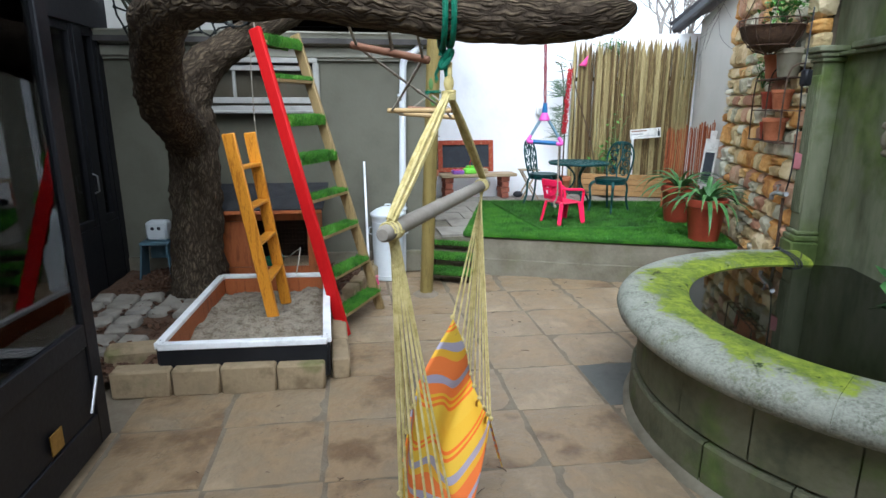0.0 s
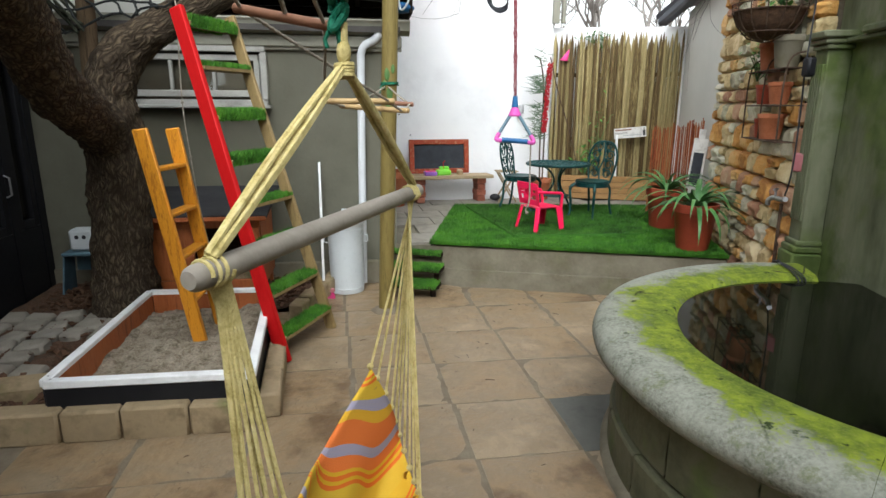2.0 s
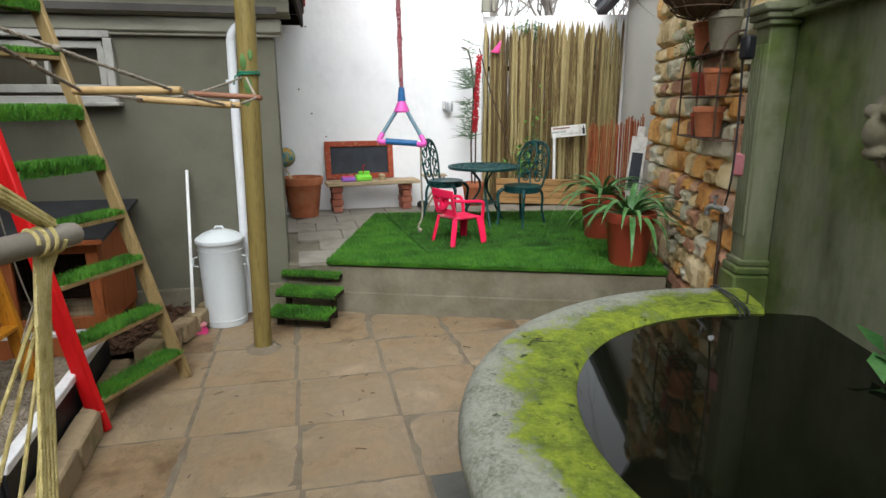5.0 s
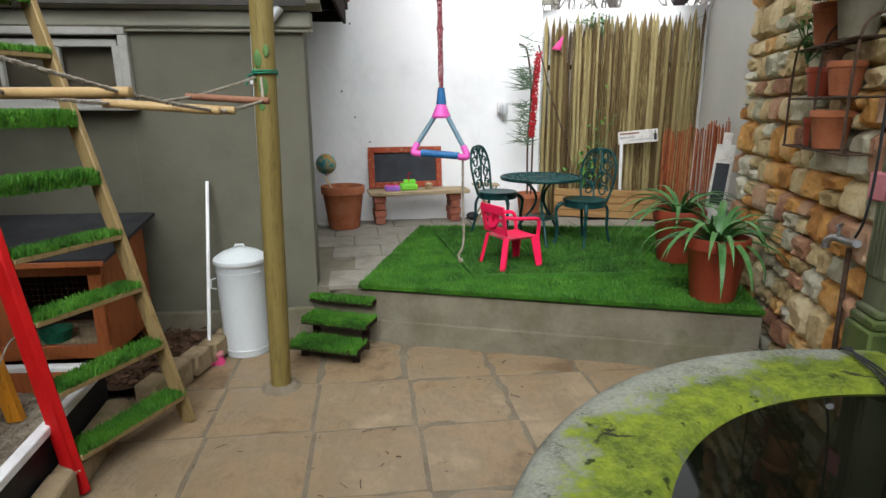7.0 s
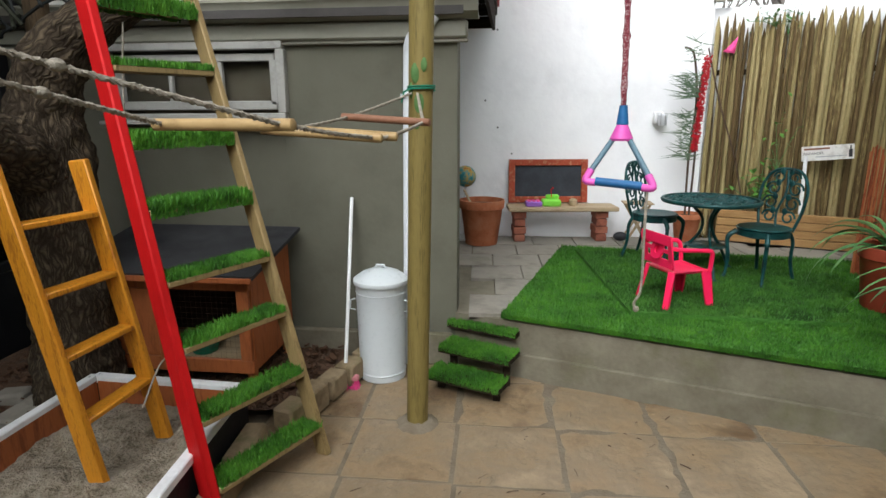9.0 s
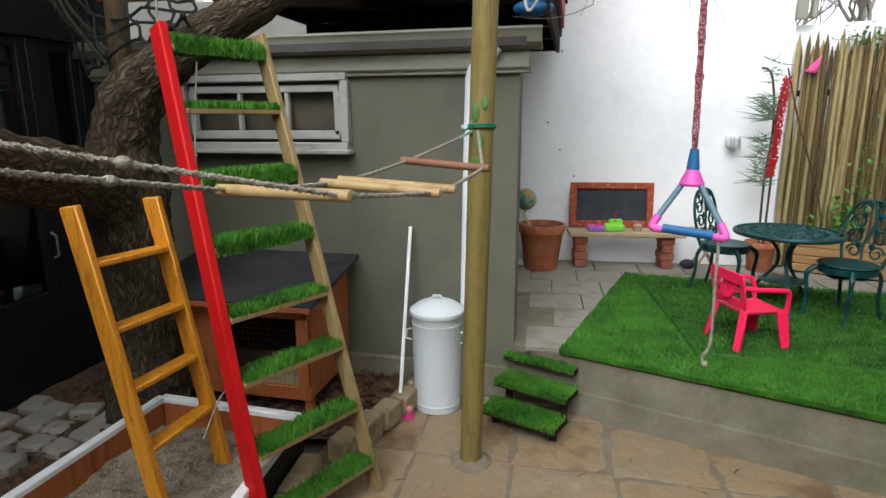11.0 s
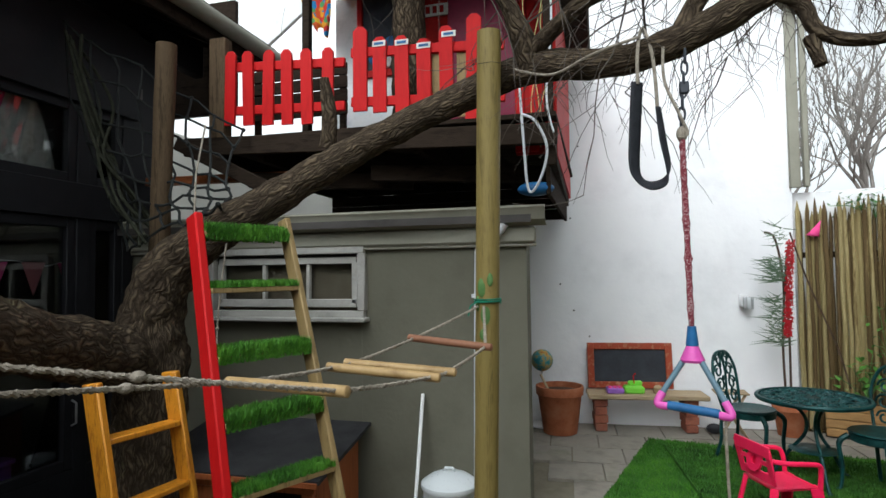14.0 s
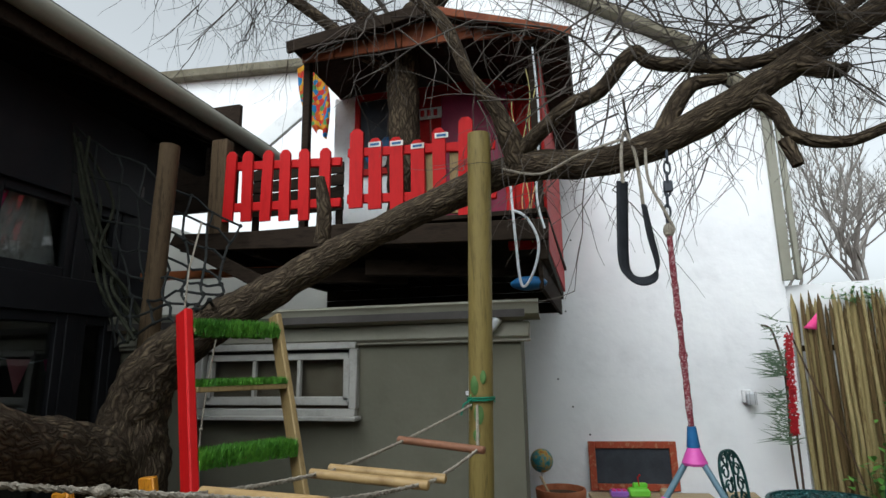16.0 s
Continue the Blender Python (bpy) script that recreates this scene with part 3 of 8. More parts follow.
PINK_BOX = material("faded_pink_plastic", [(0.45, 0.16, 0.18), (0.55, 0.22, 0.24)], 6, 0.6, bump=0.1)
LIME = material("lime_plastic", [(0.20, 0.62, 0.05), (0.26, 0.72, 0.08)], 6, 0.4, bump=0.05)
VIOLET = material("violet_plastic", [(0.28, 0.12, 0.50), (0.36, 0.17, 0.60)], 6, 0.4, bump=0.05)
RED_TINSEL = material("red_tinsel", [(0.35, 0.005, 0.012), (0.55, 0.01, 0.02)], 50, 0.5, bump=0.3)
COIR = material("coir_liner", [(0.045, 0.025, 0.015), (0.10, 0.055, 0.03)], 30, 0.95, bump=1.0, bump_scale=90)
# paler than near twigs: the haze of distance is mixed into the bark colour
HAZY_FAR_TWIG = material("hazy_far_bark", [(0.20, 0.18, 0.16), (0.28, 0.26, 0.24)], 3, 0.9, bump=0)
GREEN_STAIN = material("dull_green_paint", [(0.05, 0.12, 0.03), (0.09, 0.17, 0.05)], 20, 0.7, bump=0.2)
WATER = material("dark_pond_water", [(0.003, 0.0035, 0.002), (0.006, 0.0065, 0.0035)], 3, 0.03, bump=0.015, bump_scale=6, rough_vary=0.01)
# inner walls coloured dark, so the rooms' dimness lies in the paint
ROOM_SHADE = material("room_shade_paint", [(0.10, 0.09, 0.085), (0.14, 0.125, 0.12)], 2, 0.8, bump=0.05)
GUTTER_DARK = material("dark_slate_gutter", [(0.03, 0.035, 0.045), (0.05, 0.055, 0.065)], 4, 0.5, bump=0.05)
# sheet darkened to cut bounce: shade under the platform is helped by its colour
RUST_SHEET = material("corrugated_iron", [(0.05, 0.045, 0.042), (0.09, 0.082, 0.076)], 3, 0.6, 0.2, bump=0.1)
POST_WOOD = material("weathered_post_wood", [(0.04, 0.027, 0.015), (0.095, 0.065, 0.037), (0.072, 0.048, 0.028)], 5, 0.85, bump=0.4, bump_scale=28, stretch=(7, 7, 0.6), fine=0.6, spec=0.15)
GLASS = glass("window_glass", (0.85, 0.88, 0.88))
WINDOW_PAINT = material("dull_white_window_paint", [(0.28, 0.275, 0.25), (0.375, 0.365, 0.335), (0.40, 0.39, 0.36)], 5, 0.6, bump=0.15, bump_scale=50)
BLIND_TAN = material("tan_window_blind", [(0.16, 0.125, 0.085), (0.24, 0.195, 0.14)], 4, 0.85, bump=0.1)
GABLE_WOOD = material("dark_red_brown_boards", [(0.11, 0.026, 0.010), (0.21, 0.055, 0.018), (0.17, 0.042, 0.014)], 4, 0.75, bump=0.25, bump_scale=30)
FABRIC = bands("striped_hammock_cloth", [(0.0, (0.70, 0.44, 0.03)), (0.14, (0.75, 0.17, 0.02)), (0.165, (0.70, 0.44, 0.03)), (0.19, (0.75, 0.17, 0.02)), (0.215, (0.70, 0.46, 0.04)), (0.33, (0.36, 0.33, 0.42)), (0.40, (0.72, 0.40, 0.03)), (0.47, (0.76, 0.19, 0.04)), (0.62, (0.36, 0.33, 0.42)), (0.68, (0.76, 0.19, 0.04)), (0.76, (0.72, 0.42, 0.02)), (0.785, (0.75, 0.17, 0.02)), (0.81, (0.72, 0.42, 0.02)), (0.835, (0.75, 0.17, 0.02)), (0.86, (0.70, 0.46, 0.04))], "X", 0.42)

# ---- large structure ----
DECK_Z = 0.43
WALL_Y = 6.59


def inside(x, y, poly):
    c = False
    for (x0, y0), (x1, y1) in zip(poly, poly[1:] + poly[:1]):
        if (y0 > y) != (y1 > y) and x < (x1 - x0) * (y - y0) / (y1 - y0) + x0:
            c = not c
    return c


def wall(name, a, b, outline, thick, mat, label):
    """An upright wall whose face runs from a to b; outline is (metres along, z); its thickness lies to the left of a to b."""
    d = Vector((b[0] - a[0], b[1] - a[1], 0)).normalized()
    n = Vector((-d.y, d.x, 0)) * thick
    g = Geo()
    front = [Vector((a[0], a[1], 0)) + d * s + Vector((0, 0, z)) for s, z in outline]
    k = len(front)
    g.add(front + [p + n for p in front], [tuple(range(k)), tuple(range(k, 2 * k))[::-1]] + [(i, i + k, (i + 1) % k + k, (i + 1) % k) for i in range(k)])
    return single(name, g, mat, label, "wall", kind="structure")


single("ground", Geo().box((0, 60, -0.2), (400, 400, 0.2), 0.001), SOIL, "bare brown earth around the yard", "ground", kind="structure")
floor = single("floor", Geo().box((1.0, 2.75, -0.048), (6.6, 8.1, 0.08), 0.002), MORTAR, "courtyard floor of riven sandstone flags with mortar joints", "floor", kind="structure")

# raised terrace
deck_outline = [(1.02, 6.59), (1.33, 6.48), (3.97, 5.58), (4.5, 6.9), (5.5, 8.6), (3.5, 9.6), (0.2, 9.6), (0.3, 9.4)]
terrace = single("terrace", Geo().prism(deck_outline, -0.02, DECK_Z - 0.035), CONCRETE, "raised concrete terrace with stained grey front", "terrace", kind="structure")

# small building behind the tree
hut = Geo()
x0, x1, za, zb = -1.40, -0.17, 1.725, 2.21
hut.box(((-2.2 + x0) / 2, 6.69, 1.17), (x0 + 2.2, 0.2, 2.44), 0.001)
hut.box(((x1 + 1.03) / 2, 6.69, 1.17), (1.03 - x1, 0.2, 2.44), 0.001)
hut.box(((x0 + x1) / 2, 6.69, (za - 0.05) / 2), (x1 - x0, 0.2, za + 0.05), 0.001)
hut.box(((x0 + x1) / 2, 6.69, (zb + 2.39) / 2), (x1 - x0, 0.2, 2.39 - zb), 0.001)
hut.add([(1.03, 6.79, -0.05), (0.30, 9.6, -0.05), (0.10, 9.6, -0.05), (0.83, 6.79, -0.05), (1.03, 6.79, 2.39), (0.30, 9.6, 2.39), (0.10, 9.6, 2.39), (0.83, 6.79, 2.39)], [(0, 3, 2, 1), (4, 5, 6, 7), (0, 1, 5, 4), (1, 2, 6, 5), (2, 3, 7, 6), (3, 0, 4, 7)])
single("wall_north", hut, SHADED_GREY_PLASTER, "grey-beige plastered outbuilding wall with shade in its colour", "wall", kind="structure")
single("wall_plinth", Geo().box((-0.6, 6.57, 0.12), (3.2, 0.05, 0.24), 0.01), CONCRETE, "damp concrete plinth at a wall's foot", "plinth", kind="structure")
single("roof_outbuilding", Geo().slab([(-2.3, 6.42, 2.435), (1.08, 6.44, 2.435), (0.4, 9.05, 2.60), (-2.3, 9.05, 2.60)], 0.05), RUST_SHEET, "low flat sheet-metal roof of an outbuilding", "roof", kind="structure")
gut = Geo()
prof = [(6.575, 2.37), (6.52, 2.37), (6.455, 2.405), (6.44, 2.465), (6.425, 2.48), (6.425, 2.495), (6.45, 2.495), (6.455, 2.415), (6.53, 2.385), (6.575, 2.385)]
gut.add([(x, y, z) for x in (-2.2, 1.17) for y, z in prof], [tuple(range(10)), tuple(range(10, 20))[::-1]] + [(i, i + 10, (i + 1) % 10 + 10, (i + 1) % 10) for i in range(10)])
roof_gutter = single("roof_gutter", gut, TRIM_PAINT, "beige painted roof gutter with moulded front", "gutter", kind="structure")
single("trim_fascia", Geo().box((-0.55, 6.555, 2.31), (3.3, 0.06, 0.11), 0.015).box((-0.55, 6.565, 2.245), (3.3, 0.03, 0.03), 0.008), TRIM_PAINT, "beige moulded fascia under a gutter", "trim", kind="structure")
# window
win = thing("window_1", (-0.785, 6.60, 1.725), "dull white wooden window with three small panes", "window", kind="structure")
fr = Geo()
for c, s in (((-0.785, 6.57, 2.215), (1.30, 0.07, 0.055)), ((-0.785, 6.57, 1.745), (1.30, 0.07, 0.055)), ((-1.415, 6.57, 1.98), (0.06, 0.07, 0.415)), ((-0.155, 6.57, 1.98), (0.06, 0.07, 0.415))):
    fr.box(c, s, 0.006)
for c, s in (((-0.785, 6.60, 2.14), (1.16, 0.05, 0.05)), ((-0.785, 6.60, 1.825), (1.16, 0.05, 0.06)), ((-1.35, 6.60, 1.975), (0.05, 0.05, 0.30)), ((-0.22, 6.60, 1.975), (0.05, 0.05, 0.30))):
    fr.box(c, s, 0.005)
part("window_frame", fr, WINDOW_PAINT, win)
part("window_sill", Geo().box((-0.785, 6.53, 1.71), (1.36, 0.12, 0.03), 0.008), WINDOW_PAINT, win)
for i in range(2):
    part("glazing_bar", Geo().box((-0.97 + i * 0.37, 6.60, 1.975), (0.028, 0.04, 0.28), 0.004), WINDOW_PAINT, win)
for i in range(3):
    pn = part("pane", Geo().box((-1.15 + i * 0.37, 6.612, 1.975), (0.34, 0.004, 0.28), 0.0005), GLASS, win)
    pn.visible_shadow = False
win.location.z += 0.02
single("window_blind", Geo().box((-0.785, 6.665, 1.975), (1.18, 0.008, 0.42), 0.002), BLIND_TAN, "tan blind behind small window panes", "blind", kind="structure")
single("room_back_window", Geo().box((-0.8, 7.6, 1.6), (2.6, 0.05, 1.7), 0.01), ROOM_SHADE, "outbuilding inner wall behind a window, coloured dark as shade", "wall", kind="structure")
# downpipe
dp = thing("downpipe", (0.66, 6.5, 0.0), "white plastic downpipe with swan-neck bend", "downpipe")
part("pipe", Geo().tube(smooth_path([(0.69, 6.52, 0.02), (0.705, 6.52, 1.2), (0.72, 6.52, 2.07), (0.73, 6.515, 2.22), (0.77, 6.50, 2.285), (0.84, 6.49, 2.32), (0.90, 6.48, 2.385)], 8), 0.036, 14), PVC, dp)
for z in (0.72, 1.9):
    part("bracket", Geo().lathe([(0.039, z - 0.012), (0.044, z - 0.012), (0.044, z + 0.012), (0.039, z + 0.012)], 16, pose(0.705, 6.52, 0)).box((0.705, 6.565, z), (0.02, 0.05, 0.015), 0.003), PVC, dp)

# white gabled house wall
wa, wb = (-0.5, 9.10), (3.47, 9.42)
L_white = math.dist(wa, wb)
wall("wall_white_gable", wa, wb, [(0, 0), (L_white, 0), (L_white, 4.75), (L_white - 0.75, 5.62), (1.95, 6.45), (0.0, 7.5)], 0.3, WHITE_PLASTER, "tall white rough-plastered gable wall of a house")
g = Geo()
d = Vector((wb[0] - wa[0], wb[1] - wa[1], 0)).normalized()
edge = [Vector((wa[0], wa[1], 0)) + d * s + Vector((0, -0.05, z)) for s, z in ((-0.2, 7.66), (1.95, 6.53), (L_white - 0.7, 5.68), (L_white + 0.12, 4.75))]
for p, q in zip(edge, edge[1:]):
    g.beam(p, q, 0.22, 0.10, 0.01)
single("trim_verge", g, CONCRETE, "grey weathered verge along a gable", "trim", kind="structure")
single("corner_board", Geo().beam((3.50, 9.40, 2.9), (3.50, 9.40, 4.8), 0.10, 0.05, 0.005).beam((3.60, 9.38, 2.9), (3.60, 9.38, 4.75), 0.06, 0.06, 0.01), TRIM_PAINT, "pale downpipe and board at a house corner", "trim", kind="structure")
# white house beyond the roof on the left
wall("wall_white_far", (-9.0, 13.0), (-1.0, 13.0), [(0, 0), (8, 0), (8, 8.2), (0, 8.7)], 0.3, WHITE_PLASTER, "white plastered wall of a neighbouring house")
single("far_gutter", Geo().beam((-9.0, 12.9, 8.75), (-0.9, 12.9, 8.25), 0.25, 0.22, 0.03), CONCRETE, "grey roof edge of a neighbouring house", "gutter", kind="structure")
# cream wall; the darker plaster also carries the shade that lies on it
wall("wall_white_low", (-6.6, 9.20), (-0.5, 9.10), [(0, 0), (6.1, 0), (6.1, 3.3), (3.6, 3.3), (3.3, 3.75), (0, 4.95)], 0.2, CREAM_PLASTER, "low cream plastered boundary wall")
# wall behind the palisade and side wall with roof edge
fa, fb = Vector((3.50, 9.42, 0)), Vector((5.16, 8.80, 0))
wall("wall_boundary", (3.5, 9.52), (5.5, 8.75), [(0, 0), (2.15, 0), (2.15, 2.83), (0, 2.86)], 0.25, WHITE_PLASTER, "white plastered boundary wall behind a palisade")
wall("wall_cream", (5.22, 8.86), (4.62, 6.6), [(0, 0), (2.34, 0), (2.34, 3.3), (0, 3.02)], 0.25, CREAM_PLASTER, "cream plastered side wall of a house")
single("roof_edge_dark", Geo().beam((5.12, 9.4, 2.96), (4.50, 6.4, 3.32), 0.16, 0.13, 0.03).slab([(5.05, 9.5, 3.06), (4.45, 6.4, 3.40), (7.0, 6.4, 4.2), (7.6, 9.5, 3.9)], 0.05), GUTTER_DARK, "dark slate roof edge and gutter", "roof", kind="structure")

# stone wall core and fountain wall
sa, sb = Vector((3.86, 4.70, 0)), Vector((4.50, 6.80, 0))
wall("wall_stone_core", (4.56, 6.78), (3.92, 4.68), [(0, 0), (2.2, 0), (2.2, 3.4), (0, 3.4)], 0.35, MORTAR, "mortar core of a rough sandstone wall")
stone_wall = bpy.data.objects["wall_stone_core"]
pa, pb = Vector((3.93, 4.64, 0)), Vector((2.85, 0.62, 0))
wall("wall_fountain", (pa.x, pa.y), (pb.x, pb.y), [(0, 0), (4.16, 0), (4.16, 3.4), (0, 3.4)], 0.3, BACK_WALL, "green-stained plaster fountain wall")
wd = (pb - pa).normalized()
wn_ = Vector((wd.y, -wd.x, 0))


def on_wall(s, out, z):
    return pa + wd * s + wn_ * out + Vector((0, 0, z))


WM = Matrix((wd, wn_, Vector((0, 0, 1)))).transposed().to_4x4()
WM.translation = pa
pil = thing("pilaster", tuple(on_wall(0.2, 0.05, 0.5)), "fluted classical pilaster stained with green algae", "pilaster", kind="structure")
part("shaft", Geo().box((0.12, 0.075, 1.45), (0.17, 0.15, 1.42), 0.008, WM), BACK_WALL, pil)
for i in range(5):
    part("flute_ridge", Geo().box((0.056 + i * 0.032, 0.154, 1.50), (0.016, 0.02, 1.05), 0.007, WM), BACK_WALL, pil)
gb = Geo()
for z, h, o, w in ((0.40, 0.70, 0.20, 0.33), (0.775, 0.05, 0.19, 0.31), (0.82, 0.035, 0.175, 0.29)):
    gb.box((0.13, o / 2, z), (w - 0.10, o, h), 0.012, WM)
part("base", gb, BACK_WALL, pil)
gc = Geo()
for z, h, o, w in ((2.13, 0.03, 0.17, 0.29), (2.165, 0.035, 0.19, 0.32), (2.205, 0.045, 0.215, 0.36)):
    gc.box((0.13, o / 2, z), (w - 0.09, o, h), 0.012, WM)
part("capital", gc, BACK_WALL, pil)
single("trim_entablature", Geo().box((2.2, 0.05, 2.205), (3.5, 0.10, 0.05), 0.012, WM).box((1.9, 0.035, 2.165), (3.9, 0.07, 0.03), 0.01, WM).box((1.9, 0.06, 2.74), (4.0, 0.12, 0.07), 0.02, WM), BACK_WALL, "moulded band along the fountain wall", "trim", kind="structure")
mask = Geo()
mm = WM @ pose(1.17, 0.05, 1.63)
mask.ball((0, 0, 0), 0.14, 14, (1.0, 0.6, 1.1))
for k in range(14):
    a = k / 14 * 2 * math.pi
    mask.ball((0.15 * math.cos(a), -0.02, 0.16 * math.sin(a)), 0.055, 8, (1, 0.7, 1))
mask.ball((0, 0.10, -0.03), 0.045, 8, (1.0, 0.9, 1.4)).ball((0.05, 0.09, 0.05), 0.03, 8).ball((-0.05, 0.09, 0.05), 0.03, 8).ball((0, 0.09, -0.11), 0.04, 8, (1.4, 0.8, 0.7))
mask.v = [tuple(mm @ Vector(p)) for p in mask.v]
single("fountain_mask", mask, CONCRETE, "grey cast-stone lion mask on a wall", "statue")
fuse = bpy.data.objects["fountain_mask"].modifiers.new("fused", "REMESH")
fuse.mode, fuse.voxel_size, fuse.use_smooth_shade = "VOXEL", 0.009, True

# pond
C = pose(3.22, 3.02, 0)
A0, A1 = radians(73.0), radians(267.0)
pond = thing("pond", (3.22, 3.02, 0.0), "round stone fish pond with mossy bullnose rim", "pond", kind="structure")
part("core", Geo().lathe([(1.295, 0.0), (1.295, 0.60), (1.10, 0.62), (1.075, 0.60), (1.075, 0.0)], 72, C, A0, A1), POND_WALL, pond)
for k in range(4):
    a, b = A0 + (A1 - A0) * k / 4 + 0.0006, A0 + (A1 - A0) * (k + 1) / 4 - 0.0006
    part("rim_stone", Geo().lathe([(1.33, 0.562), (1.385, 0.564), (1.425, 0.578), (1.452, 0.605), (1.462, 0.638), (1.455, 0.668), (1.435, 0.694), (1.40, 0.712), (1.355, 0.721), (1.30, 0.724), (1.20, 0.722), (1.10, 0.716), (1.065, 0.705), (1.045, 0.685), (1.038, 0.655), (1.045, 0.60), (1.12, 0.566), (1.33, 0.562)], 28, C, a, b), POND_STONE, pond)
for course, (z0, z1, r) in enumerate(((0.0, 0.24, 1.345), (0.25, 0.56, 1.32))):
    n = 11
    for k in range(n):
        a, b = A0 + (A1 - A0) * (k + 0.5 * course) / n + 0.003, A0 + (A1 - A0) * min(k + 1 + 0.5 * course, n) / n - 0.003
        if b > a:
            part("pond_block", Geo().lathe([(1.28, z0), (r - 0.01, z0), (r, z0 + 0.012), (r, z1 - 0.012), (r - 0.01, z1), (1.28, z1)], 7, C, a, b), POND_WALL, pond)
part("foot", Geo().lathe([(1.30, -0.01), (1.385, -0.01), (1.375, 0.02), (1.355, 0.035), (1.33, 0.04)], 60, C, A0, A1), CONCRETE, pond)


def pond_edge(k):
    """A point of the pool's round edge, kept on the near side of the fountain wall."""
    p = Vector((3.22 + 1.062 * math.cos(k / 64 * 2 * math.pi), 3.02 + 1.062 * math.sin(k / 64 * 2 * math.pi), 0))
    gap = (p - pa).dot(wn_) + 0.01
    return tuple((p - wn_ * min(gap, 0))[:2])


single("pond_water", Geo().prism([pond_edge(k) for k in range(64)], 0.30, 0.686), WATER, "still dark pond water", "water", kind="structure")

# building on the left: black glazed front
gl = thing("glazed_front", (-2.2, 4.2, 0.1), "black-framed glazed doors of a house", "glazed doors", kind="structure")
ys = [0.6, 1.7, 2.75, 3.65, 4.55, 5.35, 6.1, 6.52]
for y in ys:
    part("mullion", Geo().box((-2.22, y, 1.9), (0.09, 0.11, 3.7), 0.006), BLACK_PAINT, gl)
part("corner_post", Geo().box((-2.29, 6.73, 2.05), (0.14, 0.30, 4.1), 0.008), BLACK_PAINT, gl)
part("transom", Geo().box((-2.215, 3.6, 2.62), (0.12, 6.0, 0.26), 0.006), BLACK_PAINT, gl)
part("top_beam", Geo().box((-2.215, 3.6, 3.72), (0.14, 6.0, 0.75), 0.006), BLACK_PAINT, gl)
part("bottom_panel", Geo().box((-2.22, 3.6, 0.38), (0.07, 6.0, 0.62), 0.006), BLACK_PAINT, gl)
for y0, y1 in zip(ys, ys[1:]):
    for z0, z1 in ((0.69, 2.49), (2.75, 3.35)):
        w = y1 - y0 - 0.11
        rim = Geo()
        yc, zc = (y0 + y1) / 2, (z0 + z1) / 2
        for dy in (-1, 1):
            rim.box((-2.21, yc + dy * (w / 2 - 0.035), zc), (0.05, 0.07, z1 - z0), 0.005)
        for dz in (-1, 1):
            rim.box((-2.21, yc, zc + dz * ((z1 - z0) / 2 - 0.035)), (0.048, w - 0.14, 0.07), 0.005)
        part("sash", rim, BLACK_PAINT, gl)
        pn = part("pane", Geo().box((-2.225, yc, zc), (0.005, w - 0.12, z1 - z0 - 0.12), 0.0005), GLASS, gl)
        pn.visible_shadow = False
for y in (4.62, 5.28, 6.02):
    part("door_handle", Geo().tube([(-2.17, y, 1.0), (-2.13, y, 1.02), (-2.13, y, 1.16), (-2.17, y, 1.18)], 0.008, 8), STEEL, gl, "steel pull handle")
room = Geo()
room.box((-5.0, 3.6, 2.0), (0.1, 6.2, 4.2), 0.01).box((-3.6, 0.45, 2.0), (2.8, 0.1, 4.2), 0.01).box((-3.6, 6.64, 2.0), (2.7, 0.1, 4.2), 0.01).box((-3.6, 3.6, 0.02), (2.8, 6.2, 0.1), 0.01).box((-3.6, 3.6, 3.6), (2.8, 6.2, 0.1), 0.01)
single("room_walls", room, ROOM_SHADE, "playroom walls behind glazed doors, coloured dark as shade", "room", kind="structure")
# roof runs on unseen to y -2.6, added to shade the left side
roof = Geo()
roof.slab([(-1.60, -2.6, 4.26), (-1.60, 7.75, 4.26), (-5.2, 7.75, 5.9), (-5.2, -2.6, 5.9)][::-1], 0.06)
single("roof_left", roof, SHADE_DARK_TIMBER, "dark sloping roof with deep eave", "roof", kind="structure")
eave = thing("eave", (-1.6, 4.0, 4.1), "deep boarded eave with metal gutter", "eave", kind="structure")
part("gutter", Geo().tube([(-1.58, 0.0, 4.22), (-1.58, 7.8, 4.22)], 0.075, 12), TRIM_PAINT, eave, "weathered pale metal gutter")
part("fascia", Geo().box((-1.66, 3.9, 4.16), (0.04, 7.7, 0.2), 0.006), SHADE_DARK_TIMBER, eave)
for k in range(20):
    part("rafter", Geo().beam((-1.68, 0.2 + k * 0.4, 4.13), (-2.3, 0.2 + k * 0.4, 4.41), 0.05, 0.12, 0.004), SHADE_DARK_TIMBER, eave)
part("soffit", Geo().slab([(-1.68, 0.0, 4.21), (-1.68, 7.7, 4.21), (-2.4, 7.7, 4.54), (-2.4, 0.0, 4.54)], 0.02), RUST_SHEET, eave, "corrugated soffit sheet")
single("wall_left_upper", Geo().box((-2.35, 4.0, 4.3), (0.1, 7.2, 0.5), 0.01).box((-2.35, 6.75, 4.0), (0.1, 0.3, 0.4), 0.01), BLACK_PAINT, "black boarded wall above glazed doors", "wall", kind="structure")

# closing walls behind the camera
single("wall_left_gable", Geo().box((-3.6, 7.72, 4.28), (3.2, 0.06, 1.16), 0.006), SHADE_DARK_TIMBER, "dark boarded gable end under a roof", "wall", kind="structure")
